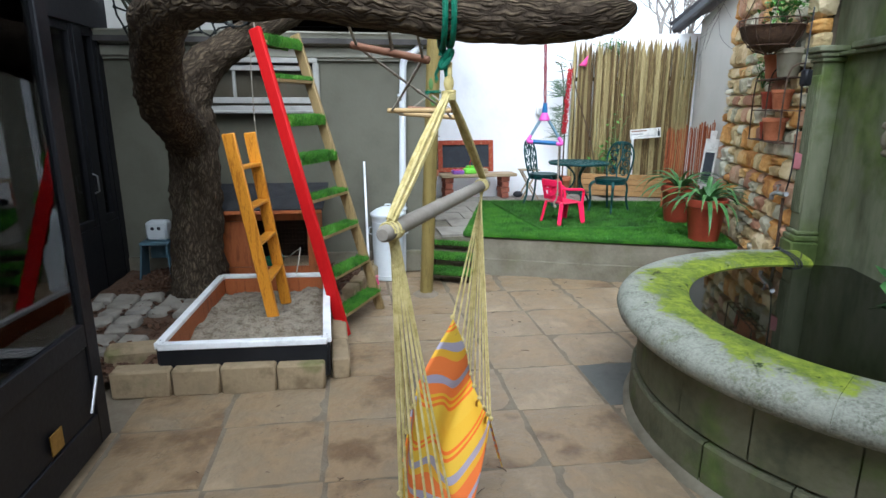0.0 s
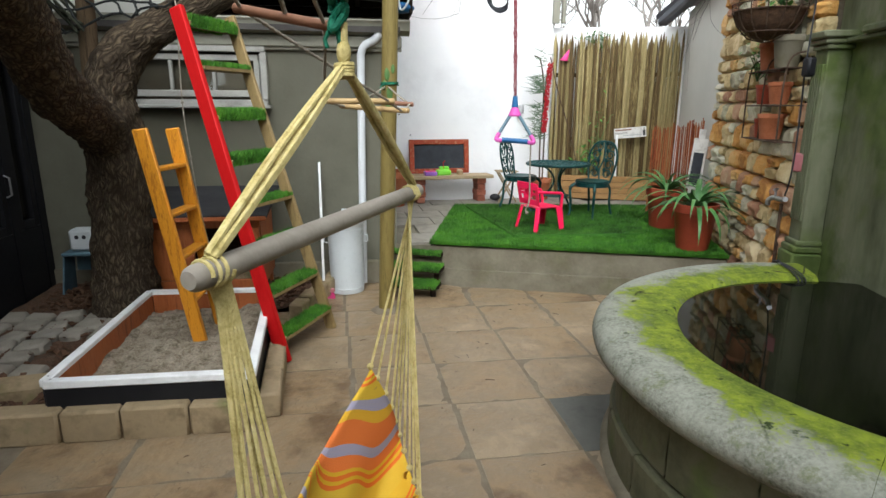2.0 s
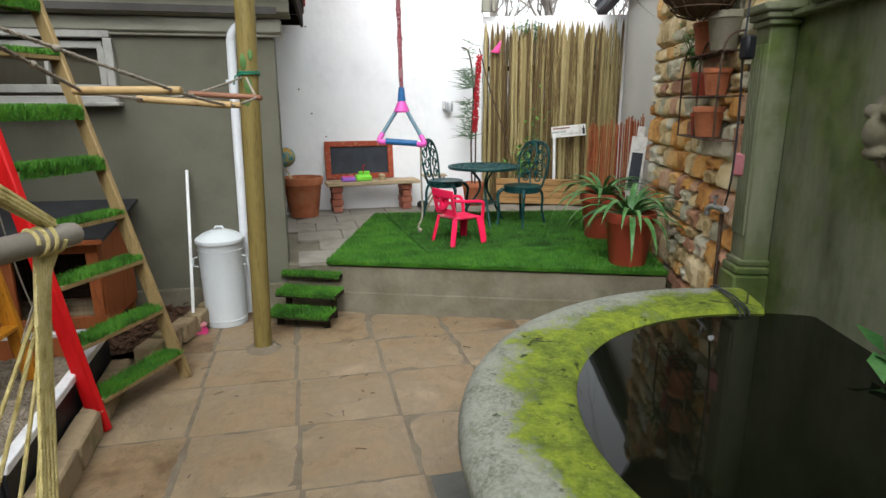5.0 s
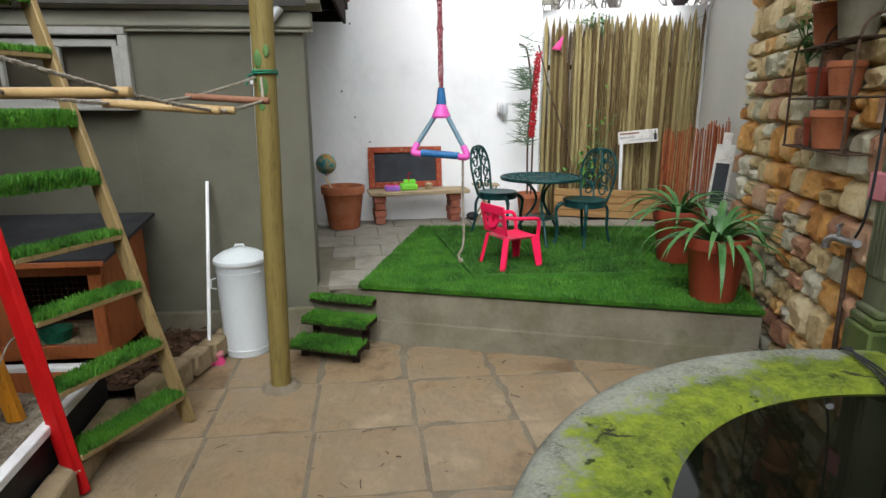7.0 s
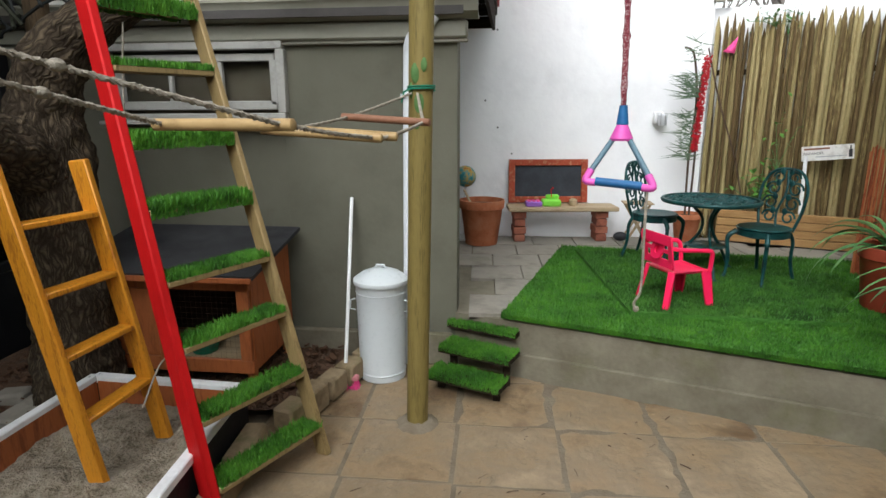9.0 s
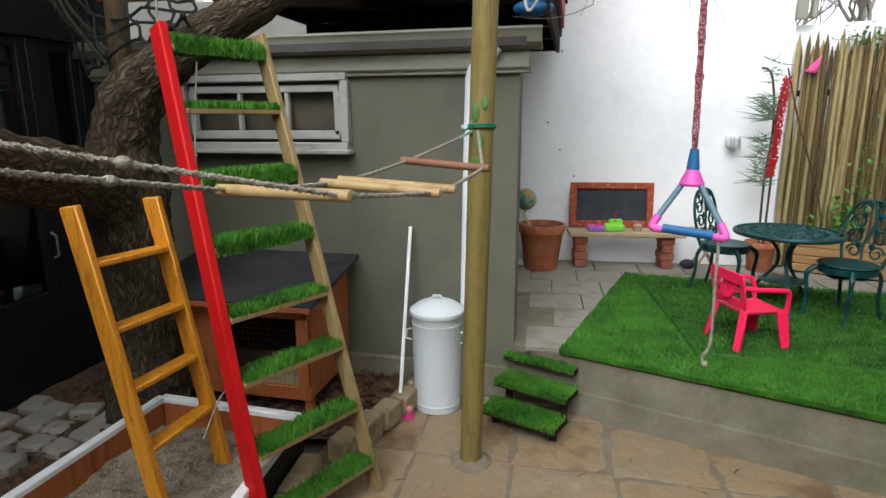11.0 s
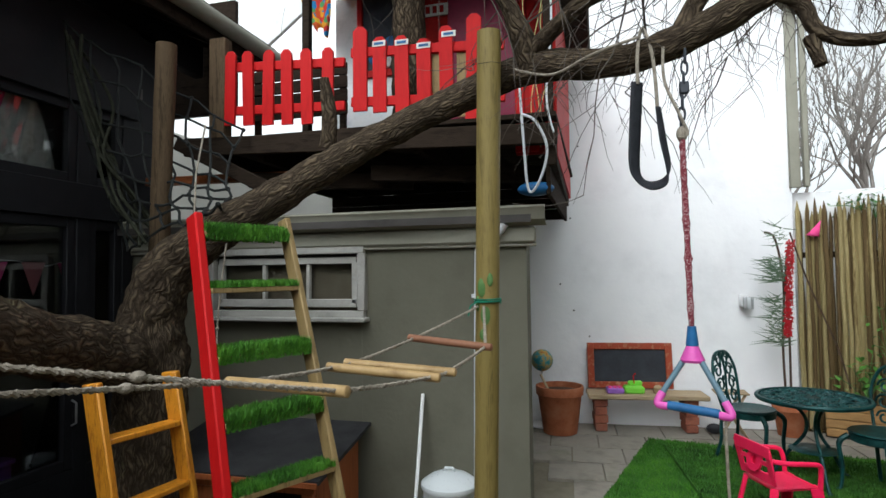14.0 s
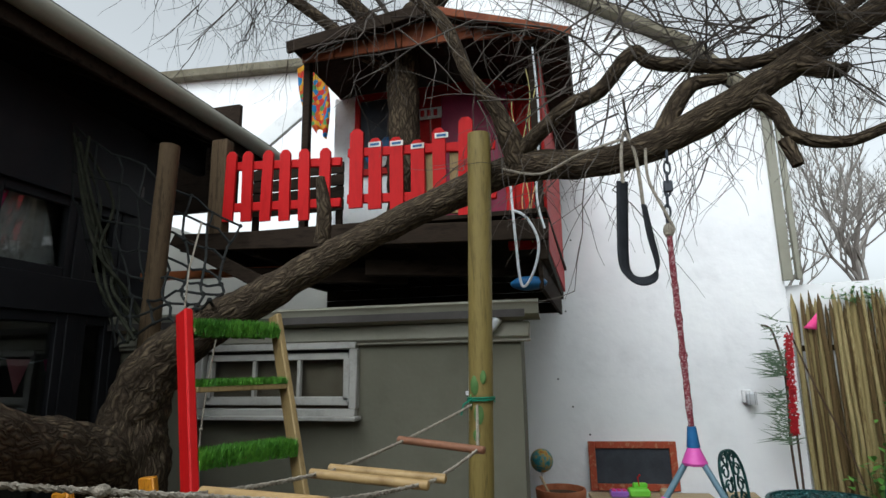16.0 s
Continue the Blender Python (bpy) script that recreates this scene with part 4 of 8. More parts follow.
# unseen walls; the south one is made 4.2 m tall to hold back light
wall("wall_south", (3.2, -1.2), (-2.2, -1.2), [(0, 0), (5.4, 0), (5.4, 4.2), (0, 4.2)], 0.2, SHADED_GREY_PLASTER, "unseen grey plastered wall, height added to shade the yard")
wall("wall_south_east", (2.85, 0.62), (3.2, -1.2), [(0, 0), (1.85, 0), (1.85, 3.2), (0, 3.2)], 0.2, SHADED_GREY_PLASTER, "plain plastered wall beside the pond")

# paving strip and bed on the left
single("bed_soil", Geo().sheet(lambda u, v: (-2.15 + 1.25 * u + 0.0, 3.95 + 2.6 * v, 0.07 + 0.05 * noise.noise(Vector((u * 5, v * 9, 3))) + 0.04 * v), 24, 40).sheet(lambda u, v: (-0.92 + 1.15 * u, 5.62 + 0.95 * v, 0.09 + 0.05 * noise.noise(Vector((u * 5, v * 9, 5)))), 20, 16), SOIL, "planting bed of brown bark mulch", "bed", kind="structure")
single("terrace_ledge", Geo().beam((1.36, 6.462, 0.075), (3.96, 5.575, 0.085), 0.03, 0.19, 0.008), CONCRETE, "rough lower band of a concrete terrace front", "ledge", kind="structure")

# ---- things in the yard ----
def blades(g, place, n, h, seed):
    """Short turf blades; place(u, v) gives a point."""
    r = random.Random(seed)
    for _ in range(n):
        p = place(r.random(), r.random())
        if p is None:
            continue
        a, t = r.random() * 6.283, r.uniform(-0.5, 0.5)
        hh, w = h * r.uniform(0.6, 1.25), h * 0.16
        dx, dy = math.cos(a) * w, math.sin(a) * w
        lx, ly = -math.sin(a) * hh * t + r.uniform(-0.3, 0.3) * hh, math.cos(a) * hh * t
        k = len(g.v)
        g.v += [(p[0] - dx, p[1] - dy, p[2]), (p[0] + dx, p[1] + dy, p[2]), (p[0] + lx, p[1] + ly, p[2] + hh)]
        g.f.append((k, k + 1, k + 2))


# turf on the terrace
turf_poly = [(1.35, 6.45), (3.97, 5.565), (4.35, 6.7), (4.80, 8.22), (1.93, 8.60)]
inner_poly = [(2.22, 6.50), (3.57, 6.42), (4.28, 8.05), (2.04, 8.36)]
turf = thing("turf_mat", (2.9, 7.2, DECK_Z), "bright green artificial turf mat on terrace", "artificial turf")
part("backing", Geo().prism(turf_poly, DECK_Z, DECK_Z + 0.014), TURF_BASE, turf)
gt = Geo()
blades(gt, lambda u, v: (lambda x, y: (x, y, DECK_Z + 0.013) if inside(x, y, turf_poly) else None)(1.3 + 3.5 * u, 5.5 + 3.3 * v), 90000, 0.026, 3)
blades(gt, lambda u, v: (1.35 + 2.62 * u, 6.444 - 0.885 * u - 0.004 * v, DECK_Z - 0.016 + 0.024 * v), 9000, 0.022, 5)
part("pile", gt, GRASS, turf, kind="stuff")
turf2 = thing("turf_mat", (3.0, 7.4, DECK_Z + 0.016), "smaller artificial turf rug laid over a larger one", "artificial turf")
part("backing", Geo().prism(inner_poly, DECK_Z + 0.015, DECK_Z + 0.046), TURF_BASE, turf2)
gt = Geo()
blades(gt, lambda u, v: (lambda x, y: (x, y, DECK_Z + 0.045) if inside(x, y, inner_poly) else None)(2.0 + 2.4 * u, 6.4 + 2.3 * v), 42000, 0.026, 4)
part("pile", gt, GRASS_DEEP, turf2, kind="stuff")

# turf-covered steps up to the terrace
st = thing("garden_steps", (1.15, 6.25, 0.0), "low wooden steps covered with artificial turf", "steps")
ev = Vector((0.927, -0.375, 0))
nv = Vector((-0.375, -0.927, 0)) * -1
for i, (x, y, z) in enumerate(((0.865, 6.13, 0.125), (0.925, 6.345, 0.225), (0.965, 6.545, 0.335))):
    a = Vector((x, y, z))
    q = [a, a + ev * 0.52, a + ev * 0.52 + nv * 0.20, a + nv * 0.20]
    tr = part("tread", Geo().slab([p - Vector((0, 0, 0.004)) for p in q], 0.032), SHADE_DARK_TIMBER, st)
    gt = Geo()
    blades(gt, lambda u, v: tuple(a + ev * 0.52 * u + nv * 0.20 * v), 2600, 0.028, 20 + i)
    blades(gt, lambda u, v: tuple(a + ev * 0.52 * u + Vector((0, -0.003, -0.028 * v))), 500, 0.022, 30 + i)
    part("turf_cover", gt, GRASS, tr, "green artificial turf")
for s in (0.06, 0.46):
    for x, y, z in ((0.865, 6.13, 0.09), (0.925, 6.345, 0.19), (0.965, 6.545, 0.30)):
        p = Vector((x, y, 0)) + ev * s + nv * 0.12
        part("post", Geo().beam((p.x, p.y, 0), (p.x, p.y, z), 0.05, 0.06), SHADE_DARK_TIMBER, st)

# pole with concrete foot
pole = thing("timber_pole", (0.88, 5.72, 0.0), "upright round treated timber pole", "pole")
pp = [(0.88 + 0.030 * z, 5.72 - 0.045 * z, z) for z in np.linspace(-0.02, 3.30, 24)]
part("shaft", Geo().tube(pp, [0.062 * (1 + 0.03 * noise.noise(Vector((0, 0, p[2] * 3)))) for p in pp], 16, 0.02, 5), POLE_WOOD, pole)
part("footing", Geo().sheet(lambda u, v: (0.88 + (0.05 + 0.075 * u) * math.cos(6.2832 * v) * (1 + 0.2 * u * noise.noise(Vector((math.cos(6.2832 * v) * 2, math.sin(6.2832 * v) * 2, 1)))), 5.72 + (0.05 + 0.075 * u) * math.sin(6.2832 * v), 0.035 * (1 - u * u) + 0.012 * noise.noise(Vector((u * 9, math.cos(6.2832 * v) * 5, math.sin(6.2832 * v) * 5)))), 6, 24), MORTAR, pole, "rough cement footing")
for a, z, w, h in ((-1.9, 1.98, 0.020, 0.05), (-1.55, 1.84, 0.022, 0.05), (-1.2, 2.02, 0.015, 0.035), (-1.75, 1.74, 0.015, 0.03), (-2.3, 1.90, 0.012, 0.04)):
    part("paint_smear", Geo().ball((0.88 + 0.030 * z + 0.0605 * math.cos(a), 5.72 - 0.045 * z + 0.0605 * math.sin(a), z), 1.0, 8, (w * abs(math.sin(a)) + 0.003, w * abs(math.cos(a)) + 0.003, h)), GREEN_STAIN, pole, "smear of dull green paint")
part("cord_wrap", Geo().tube([(0.94 + 0.068 * math.cos(a), 5.628 + 0.068 * math.sin(a), 1.90 + 0.011 * a / 6.28) for a in np.linspace(0, 12.6, 40)], 0.005, 6).tube([(0.90, 5.57, 1.91), (0.87, 5.53, 1.89), (0.86, 5.52, 1.84)], 0.005, 6), ROPE_GREEN, pole, "knotted green cord")

# ladder with a red stile and turf treads
lad = thing("turf_ladder", (0.28, 5.05, 0.0), "wooden ladder with red stile and turf-covered treads", "ladder")
r0, r1 = Vector((0.14, 4.75, 0.0)), Vector((-0.465, 5.15, 2.365))
s0, s1 = Vector((0.43, 5.355, 0.0)), Vector((-0.225, 5.60, 2.37))
up = (s0 - r0).normalized()
part("stile", Geo().beam(r0, r1, 0.10, 0.045, 0.008, up), RED_PAINT, lad, "bright red painted stile")
part("stile", Geo().beam(s0, s1, 0.085, 0.035, 0.006, up), PINE, lad)
for i, f in enumerate((0.075, 0.20, 0.335, 0.455, 0.585, 0.71, 0.845, 0.965)):
    a, b = r0.lerp(r1, f) + up * 0.02, s0.lerp(s1, f) - up * 0.018
    ln = (b - a).length
    side = Vector((up.y, -up.x, 0)).normalized()
    m = Matrix((up, side, Vector((0, 0, 1)))).transposed().to_4x4()
    m.translation = a
    tr = part("tread", Geo().box((ln / 2, 0, -0.014), (ln, 0.13, 0.026), 0.004, m), PINE, lad)
    gt = Geo()
    thick = i in (4, 5, 7)
    h = 0.045 if thick else 0.034
    blades(gt, lambda u, v: tuple(m @ Vector((u * ln, (v - 0.5) * 0.135, 0))), 2600, h, 40 + i)
    if thick:
        for sd in (-0.068, 0.068):
            blades(gt, lambda u, v: tuple(m @ Vector((u * ln, sd, -0.045 * v))), 900, h * 0.75, 60 + i)
    part("turf_cover", gt, GRASS, tr, "green artificial turf")
part("rope_loop", Geo().tube([r1 + Vector((0, 0, 0.0)), r1 + Vector((-0.03, 0.05, 0.22)), r1 + Vector((-0.06, 0.16, 0.50))], 0.005, 6), ROPE_GREY, lad)

# orange ladder in the sand
ol = thing("wooden_ladder", (-0.42, 4.95, 0.16), "orange-stained pine ladder leaning on a tree", "ladder")
oa0, oa1 = Vector((-0.40, 4.76, 0.12)), Vector((-0.62, 4.70, 1.60))
ob0, ob1 = Vector((-0.375, 5.20, 0.14)), Vector((-0.55, 5.09, 1.59))
ou = (ob0 - oa0).normalized()
for a, b in ((oa0, oa1), (ob0, ob1)):
    part("stile", Geo().beam(a, b, 0.09, 0.036, 0.006, ou), ORANGE_WOOD, ol)
for f in (0.24, 0.44, 0.63, 0.83):
    a, b = oa0.lerp(oa1, f) + ou * 0.018, ob0.lerp(ob1, f) - ou * 0.018
    part("rung", Geo().beam(a, b, 0.085, 0.026, 0.005), ORANGE_WOOD, ol)
single("climbing_rope", Geo().tube(smooth_path([(-0.60, 5.62, 2.34), (-0.586, 5.50, 1.76), (-0.565, 5.50, 1.36), (-0.517, 5.50, 0.84), (-0.42, 5.44, 0.50), (-0.26, 5.24, 0.60), (-0.205, 5.0, 0.66), (-0.227, 4.86, 0.50)], 8), 0.0045, 8).ball((-0.586, 5.50, 1.76), 0.011, 8).ball((-0.565, 5.50, 1.36), 0.011, 8).ball((-0.517, 5.50, 0.84), 0.011, 8), ROPE_GREY, "thin knotted grey cord hanging from a limb", "rope")

# sandpit
sp = thing("sandpit", (-0.47, 4.72, 0.0), "square wooden sandpit with white top boards", "sandpit")
co = [(-0.985, 3.96), (0.075, 3.95), (-0.05, 5.46), (-0.97, 5.50)]
for (ax, ay), (bx, by) in zip(co, co[1:] + co[:1]):
    part("board", Geo().beam((ax, ay, 0.17), (bx, by, 0.17), 0.03, 0.24, 0.005), BLACK_PAINT, sp, "black painted board")
    d = Vector((bx - ax, by - ay, 0)).normalized()
    i_ = Vector((-d.y, d.x, 0)) * 0.022
    part("inner_board", Geo().beam(Vector((ax, ay, 0.2)) + i_ + d * 0.03, Vector((bx, by, 0.2)) + i_ - d * 0.03, 0.012, 0.20, 0.003), HUTCH_WOOD, sp, "brown bare board")
    part("top_board", Geo().beam((ax, ay, 0.305), (bx, by, 0.305), 0.055, 0.045, 0.006), WHITE_PAINT, sp, "chipped white top board")
    for e in (0.03, 0.97):
        part("screw", Geo().lathe([(0.0001, 0.330), (0.006, 0.329), (0.007, 0.326)], 8, pose(ax + (bx - ax) * e, ay + (by - ay) * e, 0)), STEEL, sp)
def sand_place(u, v):
    p = Vector((co[0][0], co[0][1], 0)).lerp(Vector((co[1][0], co[1][1], 0)), u).lerp(Vector((co[3][0], co[3][1], 0)).lerp(Vector((co[2][0], co[2][1], 0)), u), v)
    return (p.x, p.y, 0.17 + 0.05 * noise.noise(Vector((u * 4, v * 5, 7))) + 0.02 * noise.noise(Vector((u * 14, v * 16, 2))) + 0.016 * noise.noise(Vector((u * 30, v * 36, 2))) + 0.008 * noise.noise(Vector((u * 60, v * 70, 4))))
part("sand", Geo().sheet(sand_place, 60, 70), SAND, sp, kind="stuff")
# kerb stones
kerb = thing("kerb_stones", (-0.5, 3.9, 0.0), "row of rough sandstone kerb blocks round a sandpit", "kerb", kind="structure")
kx = [-1.27, -0.90, -0.60, -0.25, 0.06]
def kerb_block(a, b, w, h):
    g = Geo().beam(a, b, w, h, 0.013)
    return g
for a, b in zip(kx, kx[1:]):
    part("kerb_block", kerb_block((a + 0.004, 3.93, 0.085), (b - 0.004, 3.93, 0.085), 0.13, 0.19 + rng.uniform(-0.012, 0.012)), SANDSTONE_BLOCK, kerb)
ry = [4.0, 4.36, 4.72, 5.05, 5.40]
for a, b in zip(ry, ry[1:]):
    part("kerb_block", kerb_block((0.155 - (a - 4) * 0.08, a + 0.006, 0.07), (0.155 - (b - 4) * 0.08, b - 0.006, 0.07), 0.12, 0.15 + rng.uniform(-0.02, 0.02)), SANDSTONE_BLOCK, kerb)
for k in range(5):
    part("kerb_block", kerb_block((0.14 + k * 0.06, 5.5 + k * 0.2, 0.09), (0.18 + k * 0.06, 5.68 + k * 0.2, 0.09), 0.13, 0.17 + rng.uniform(-0.03, 0.03)), SANDSTONE_BLOCK, kerb)
# loose setts and chips in the bed
setts = thing("stone_setts", (-1.6, 4.9, 0.1), "patch of worn grey stone setts in mulch", "paving", kind="structure")
for k in range(34):
    x, y = -2.02 + (k % 5) * 0.21 + rng.uniform(-0.03, 0.03), 4.35 + (k // 5) * 0.20 + rng.uniform(-0.03, 0.03)
    if k in (9, 13, 14, 18, 19):
        continue
    part("sett", Geo().box((0, 0, 0), (rng.uniform(0.15, 0.2), rng.uniform(0.14, 0.18), 0.09), 0.02, pose(x, y, 0.10, rng.uniform(-4, 4), rng.uniform(-4, 4), rng.uniform(-14, 14))), PAVER_GREY, setts)
strip = thing("paving_strip", (-1.95, 4.0, 0.08), "pale flagstones along a glazed front", "paving", kind="structure")
for k in range(6):
    part("flagstone", Geo().box((-1.97, 1.6 + k * 0.56, 0.065), (0.44, 0.545, 0.06), 0.01), PAVER_GREY, strip)
single("loose_stone", Geo().box((0, 0, 0), (0.42, 0.16, 0.16), 0.03, pose(-1.22, 4.25, 0.13, 4, 3, 16)), SANDSTONE_BLOCK, "loose sandstone block lying in mulch", "stone")
gm = Geo()
for k in range(2600):
    x, y = rng.uniform(-2.0, -0.98), rng.uniform(3.98, 6.5)
    if rng.random() < 0.25:
        x, y = rng.uniform(-0.9, 0.2), rng.uniform(5.65, 6.5)
    s = rng.uniform(0.012, 0.035)
    if x < -1.02 and 4.25 < y < 5.75 and rng.random() < 0.85:
        continue
    gm.box((0, 0, 0), (s * 1.6, s, s * 0.35), 0.001, pose(x, y, 0.11 + rng.uniform(-0.01, 0.03), rng.uniform(-40, 40), rng.uniform(-40, 40), rng.uniform(0, 360)))
single("bark_chips", gm, material("bark_chip", [(0.035, 0.018, 0.010), (0.09, 0.045, 0.024), (0.06, 0.034, 0.02)], 25, 0.9, bump=0.4), "loose brown bark chips and dry leaves", "mulch", kind="stuff")

# rabbit hutch
hu = thing("rabbit_hutch", (-0.68, 6.15, 0.1), "red-brown wooden hutch with black felt roof", "hutch")
hx0, hx1, hy0, hy1 = -1.25, -0.17, 5.86, 6.48
part("roof", Geo().slab([(hx0 - 0.08, hy0 - 0.13, 0.87), (hx1 + 0.09, hy0 - 0.13, 0.87), (hx1 + 0.09, hy1 + 0.05, 1.01), (hx0 - 0.08, hy1 + 0.05, 1.01)], 0.025), ROOF_FELT, hu, "black felt roof")
part("roof_batten", Geo().beam((hx0 - 0.08, hy0 - 0.125, 0.84), (hx1 + 0.08, hy0 - 0.125, 0.84), 0.02, 0.035), HUTCH_WOOD, hu)
for x in (hx0, hx1):
    g = Geo()
    g.add([(x - 0.012, hy0, 0.22), (x - 0.012, hy1, 0.22), (x - 0.012, hy1, 0.98), (x - 0.012, hy0, 0.86), (x + 0.012, hy0, 0.22), (x + 0.012, hy1, 0.22), (x + 0.012, hy1, 0.98), (x + 0.012, hy0, 0.86)], [(0, 3, 2, 1), (4, 5, 6, 7), (0, 1, 5, 4), (1, 2, 6, 5), (2, 3, 7, 6), (3, 0, 4, 7)])
    part("side_panel", g, HUTCH_WOOD, hu)
# back panel is near black to paint in the shade inside the hutch
part("shade_back_panel", Geo().box(((hx0 + hx1) / 2, hy1, 0.58), (hx1 - hx0, 0.02, 0.74), 0.003), SHADE_DARK_TIMBER, hu)
part("floor_board", Geo().box(((hx0 + hx1) / 2, (hy0 + hy1) / 2, 0.225), (hx1 - hx0, hy1 - hy0, 0.03), 0.003), HUTCH_WOOD, hu)
for a, b in (((hx0 - 0.01, 0.205), (hx1 + 0.01, 0.295)), ((hx0 - 0.01, 0.745), (hx1 + 0.01, 0.845))):
    part("front_rail", Geo().box(((a[0] + b[0]) / 2, hy0 - 0.012, (a[1] + b[1]) / 2), (b[0] - a[0], 0.03, b[1] - a[1]), 0.004), HUTCH_WOOD, hu)
for x in (hx0 + 0.03, -0.74, hx1 - 0.035):
    part("front_post", Geo().box((x, hy0 - 0.014, 0.52), (0.075, 0.034, 0.46), 0.004), HUTCH_WOOD, hu)
part("solid_door", Geo().box((-0.98, hy0 - 0.008, 0.52), (0.42, 0.02, 0.44), 0.003), HUTCH_WOOD, hu)
gw = Geo()
for k in range(15):
    gw.tube([(-0.69 + k * 0.034, hy0 - 0.004, 0.295), (-0.69 + k * 0.034, hy0 - 0.004, 0.745)], 0.0007, 3)
for k in range(13):
    gw.tube([(-0.70, hy0 - 0.004, 0.30 + k * 0.036), (-0.175, hy0 - 0.004, 0.30 + k * 0.036)], 0.0007, 3)
part("wire_mesh", gw, RUSTY_IRON, hu)
for x in (hx0 + 0.03, hx1 - 0.03):
    for y in (hy0 + 0.03, hy1 - 0.03):
        part("leg", Geo().box((x, y, 0.15), (0.05, 0.05, 0.14), 0.004), HUTCH_WOOD, hu)
part("bedding", Geo().sheet(lambda u, v: (hx0 + 0.03 + (hx1 - hx0 - 0.06) * u, hy0 + 0.03 + 0.5 * v, 0.255 + 0.03 * noise.noise(Vector((u * 9, v * 6, 1)))), 20, 10), BENCH_WOOD, hu, "straw bedding")
single("feeding_bowl", Geo().lathe([(0.001, 0.245), (0.08, 0.245), (0.10, 0.32), (0.092, 0.32), (0.075, 0.26), (0.001, 0.26)], 20, pose(-0.6, 6.05, 0.012)), ROPE_GREEN, "green plastic feeding bowl in a hutch", "bowl")

# bin
bn = thing("metal_bin", (0.535, 6.35, 0.0), "tall white enamelled bin with handles", "bin")
BM = pose(0.535, 6.35, 0)
part("body", Geo().lathe([(0.150, 0.012), (0.158, 0.004), (0.160, 0.03), (0.157, 0.045), (0.166, 0.40), (0.170, 0.68), (0.176, 0.69), (0.176, 0.70), (0.165, 0.70)], 36, BM), ENAMEL, bn)
part("lid", Geo().lathe([(0.182, 0.675), (0.186, 0.69), (0.184, 0.705), (0.172, 0.715), (0.13, 0.745), (0.07, 0.768), (0.02, 0.775), (0.0005, 0.775)], 36, BM), ENAMEL, bn)
part("lid_knob", Geo().tube([(0.50, 6.35, 0.772), (0.51, 6.35, 0.795), (0.56, 6.35, 0.795), (0.57, 6.35, 0.772)], 0.009, 8), ENAMEL, bn)
for s in (-1, 1):
    part("handle", Geo().tube([(0.535 + s * 0.168, 6.30, 0.57), (0.535 + s * 0.20, 6.295, 0.56), (0.535 + s * 0.205, 6.295, 0.50), (0.535 + s * 0.168, 6.30, 0.49)], 0.006, 8), ENAMEL, bn)
for z in (0.05, 0.62):
    part("rib", Geo().lathe([(0.158, z - 0.008), (0.173 if z > 0.3 else 0.163, z), (0.158, z + 0.008)], 36, BM), ENAMEL, bn)
# broom
br = thing("broom", (0.32, 6.12, 0.0), "pink-bristled broom with white handle leaning on wall", "broom")
part("handle", Geo().tube([(0.325, 6.13, 0.07), (0.30, 6.55, 1.22)], 0.0125, 10), WHITE_PAINT, br)
part("head", Geo().box((0.32, 6.12, 0.075), (0.20, 0.05, 0.035), 0.01), PINK_BOX, br)
gbz = Geo()
for k in range(160):
    x, y = rng.uniform(-0.095, 0.095), rng.uniform(-0.022, 0.022)
    gbz.tube([(0.32 + x, 6.12 + y, 0.06), (0.32 + x * 1.15, 6.12 + y * 1.7, 0.002)], 0.003, 4)
part("bristles", gbz, PINK_CLOTH, br, "pink nylon bristles")
# step stool with white box
so = thing("step_stool", (-1.76, 6.25, 0.12), "grey plastic step stool beside a wall", "stool")
part("seat", Geo().box((-1.76, 6.25, 0.475), (0.27, 0.22, 0.03), 0.01), GREY_BLUE, so)
for s in (-1, 1):
    part("side", Geo().slab([(-1.76 + s * 0.15, 6.13, 0.12), (-1.76 + s * 0.15, 6.37, 0.12), (-1.76 + s * 0.115, 6.34, 0.47), (-1.76 + s * 0.115, 6.16, 0.47)], 0.014), GREY_BLUE, so)
part("back", Geo().box((-1.76, 6.345, 0.38), (0.22, 0.014, 0.19), 0.004), GREY_BLUE, so)
wbx = thing("stool_box", (-1.74, 6.27, 0.495), "small white plastic stool with two round holes", "stool")
part("body", Geo().box((-1.74, 6.27, 0.59), (0.2, 0.16, 0.19), 0.02), ENAMEL, wbx)
# flat dark discs stand in for the shade inside the two holes
for s in (-1, 1):
    part("hole_disc", Geo().lathe([(0.0005, 0.0), (0.016, 0.0), (0.018, 0.002)], 14, pose(-1.74 + s * 0.03, 6.188, 0.62, 90)), INK, wbx)

# pots
def plant_pot(loc, r, h, mat, label, group=""):
    p = thing("plant_pot", loc, label, "plant pot", group)
    M_ = pose(*loc)
    part("pot", Geo().lathe([(r * 0.70, 0.0), (r * 0.72, 0.01), (r * 0.93, h * 0.80), (r * 0.95, h * 0.81), (r, h * 0.82), (r * 1.03, h * 0.97), (r * 1.01, h), (r * 0.93, h), (r * 0.88, h * 0.88), (0.001, h * 0.87)], 36, M_), mat, p)
    part("soil", Geo().lathe([(0.001, h * 0.90), (r * 0.5, h * 0.895), (r * 0.89, h * 0.885)], 20, M_), SOIL, p)
    return p


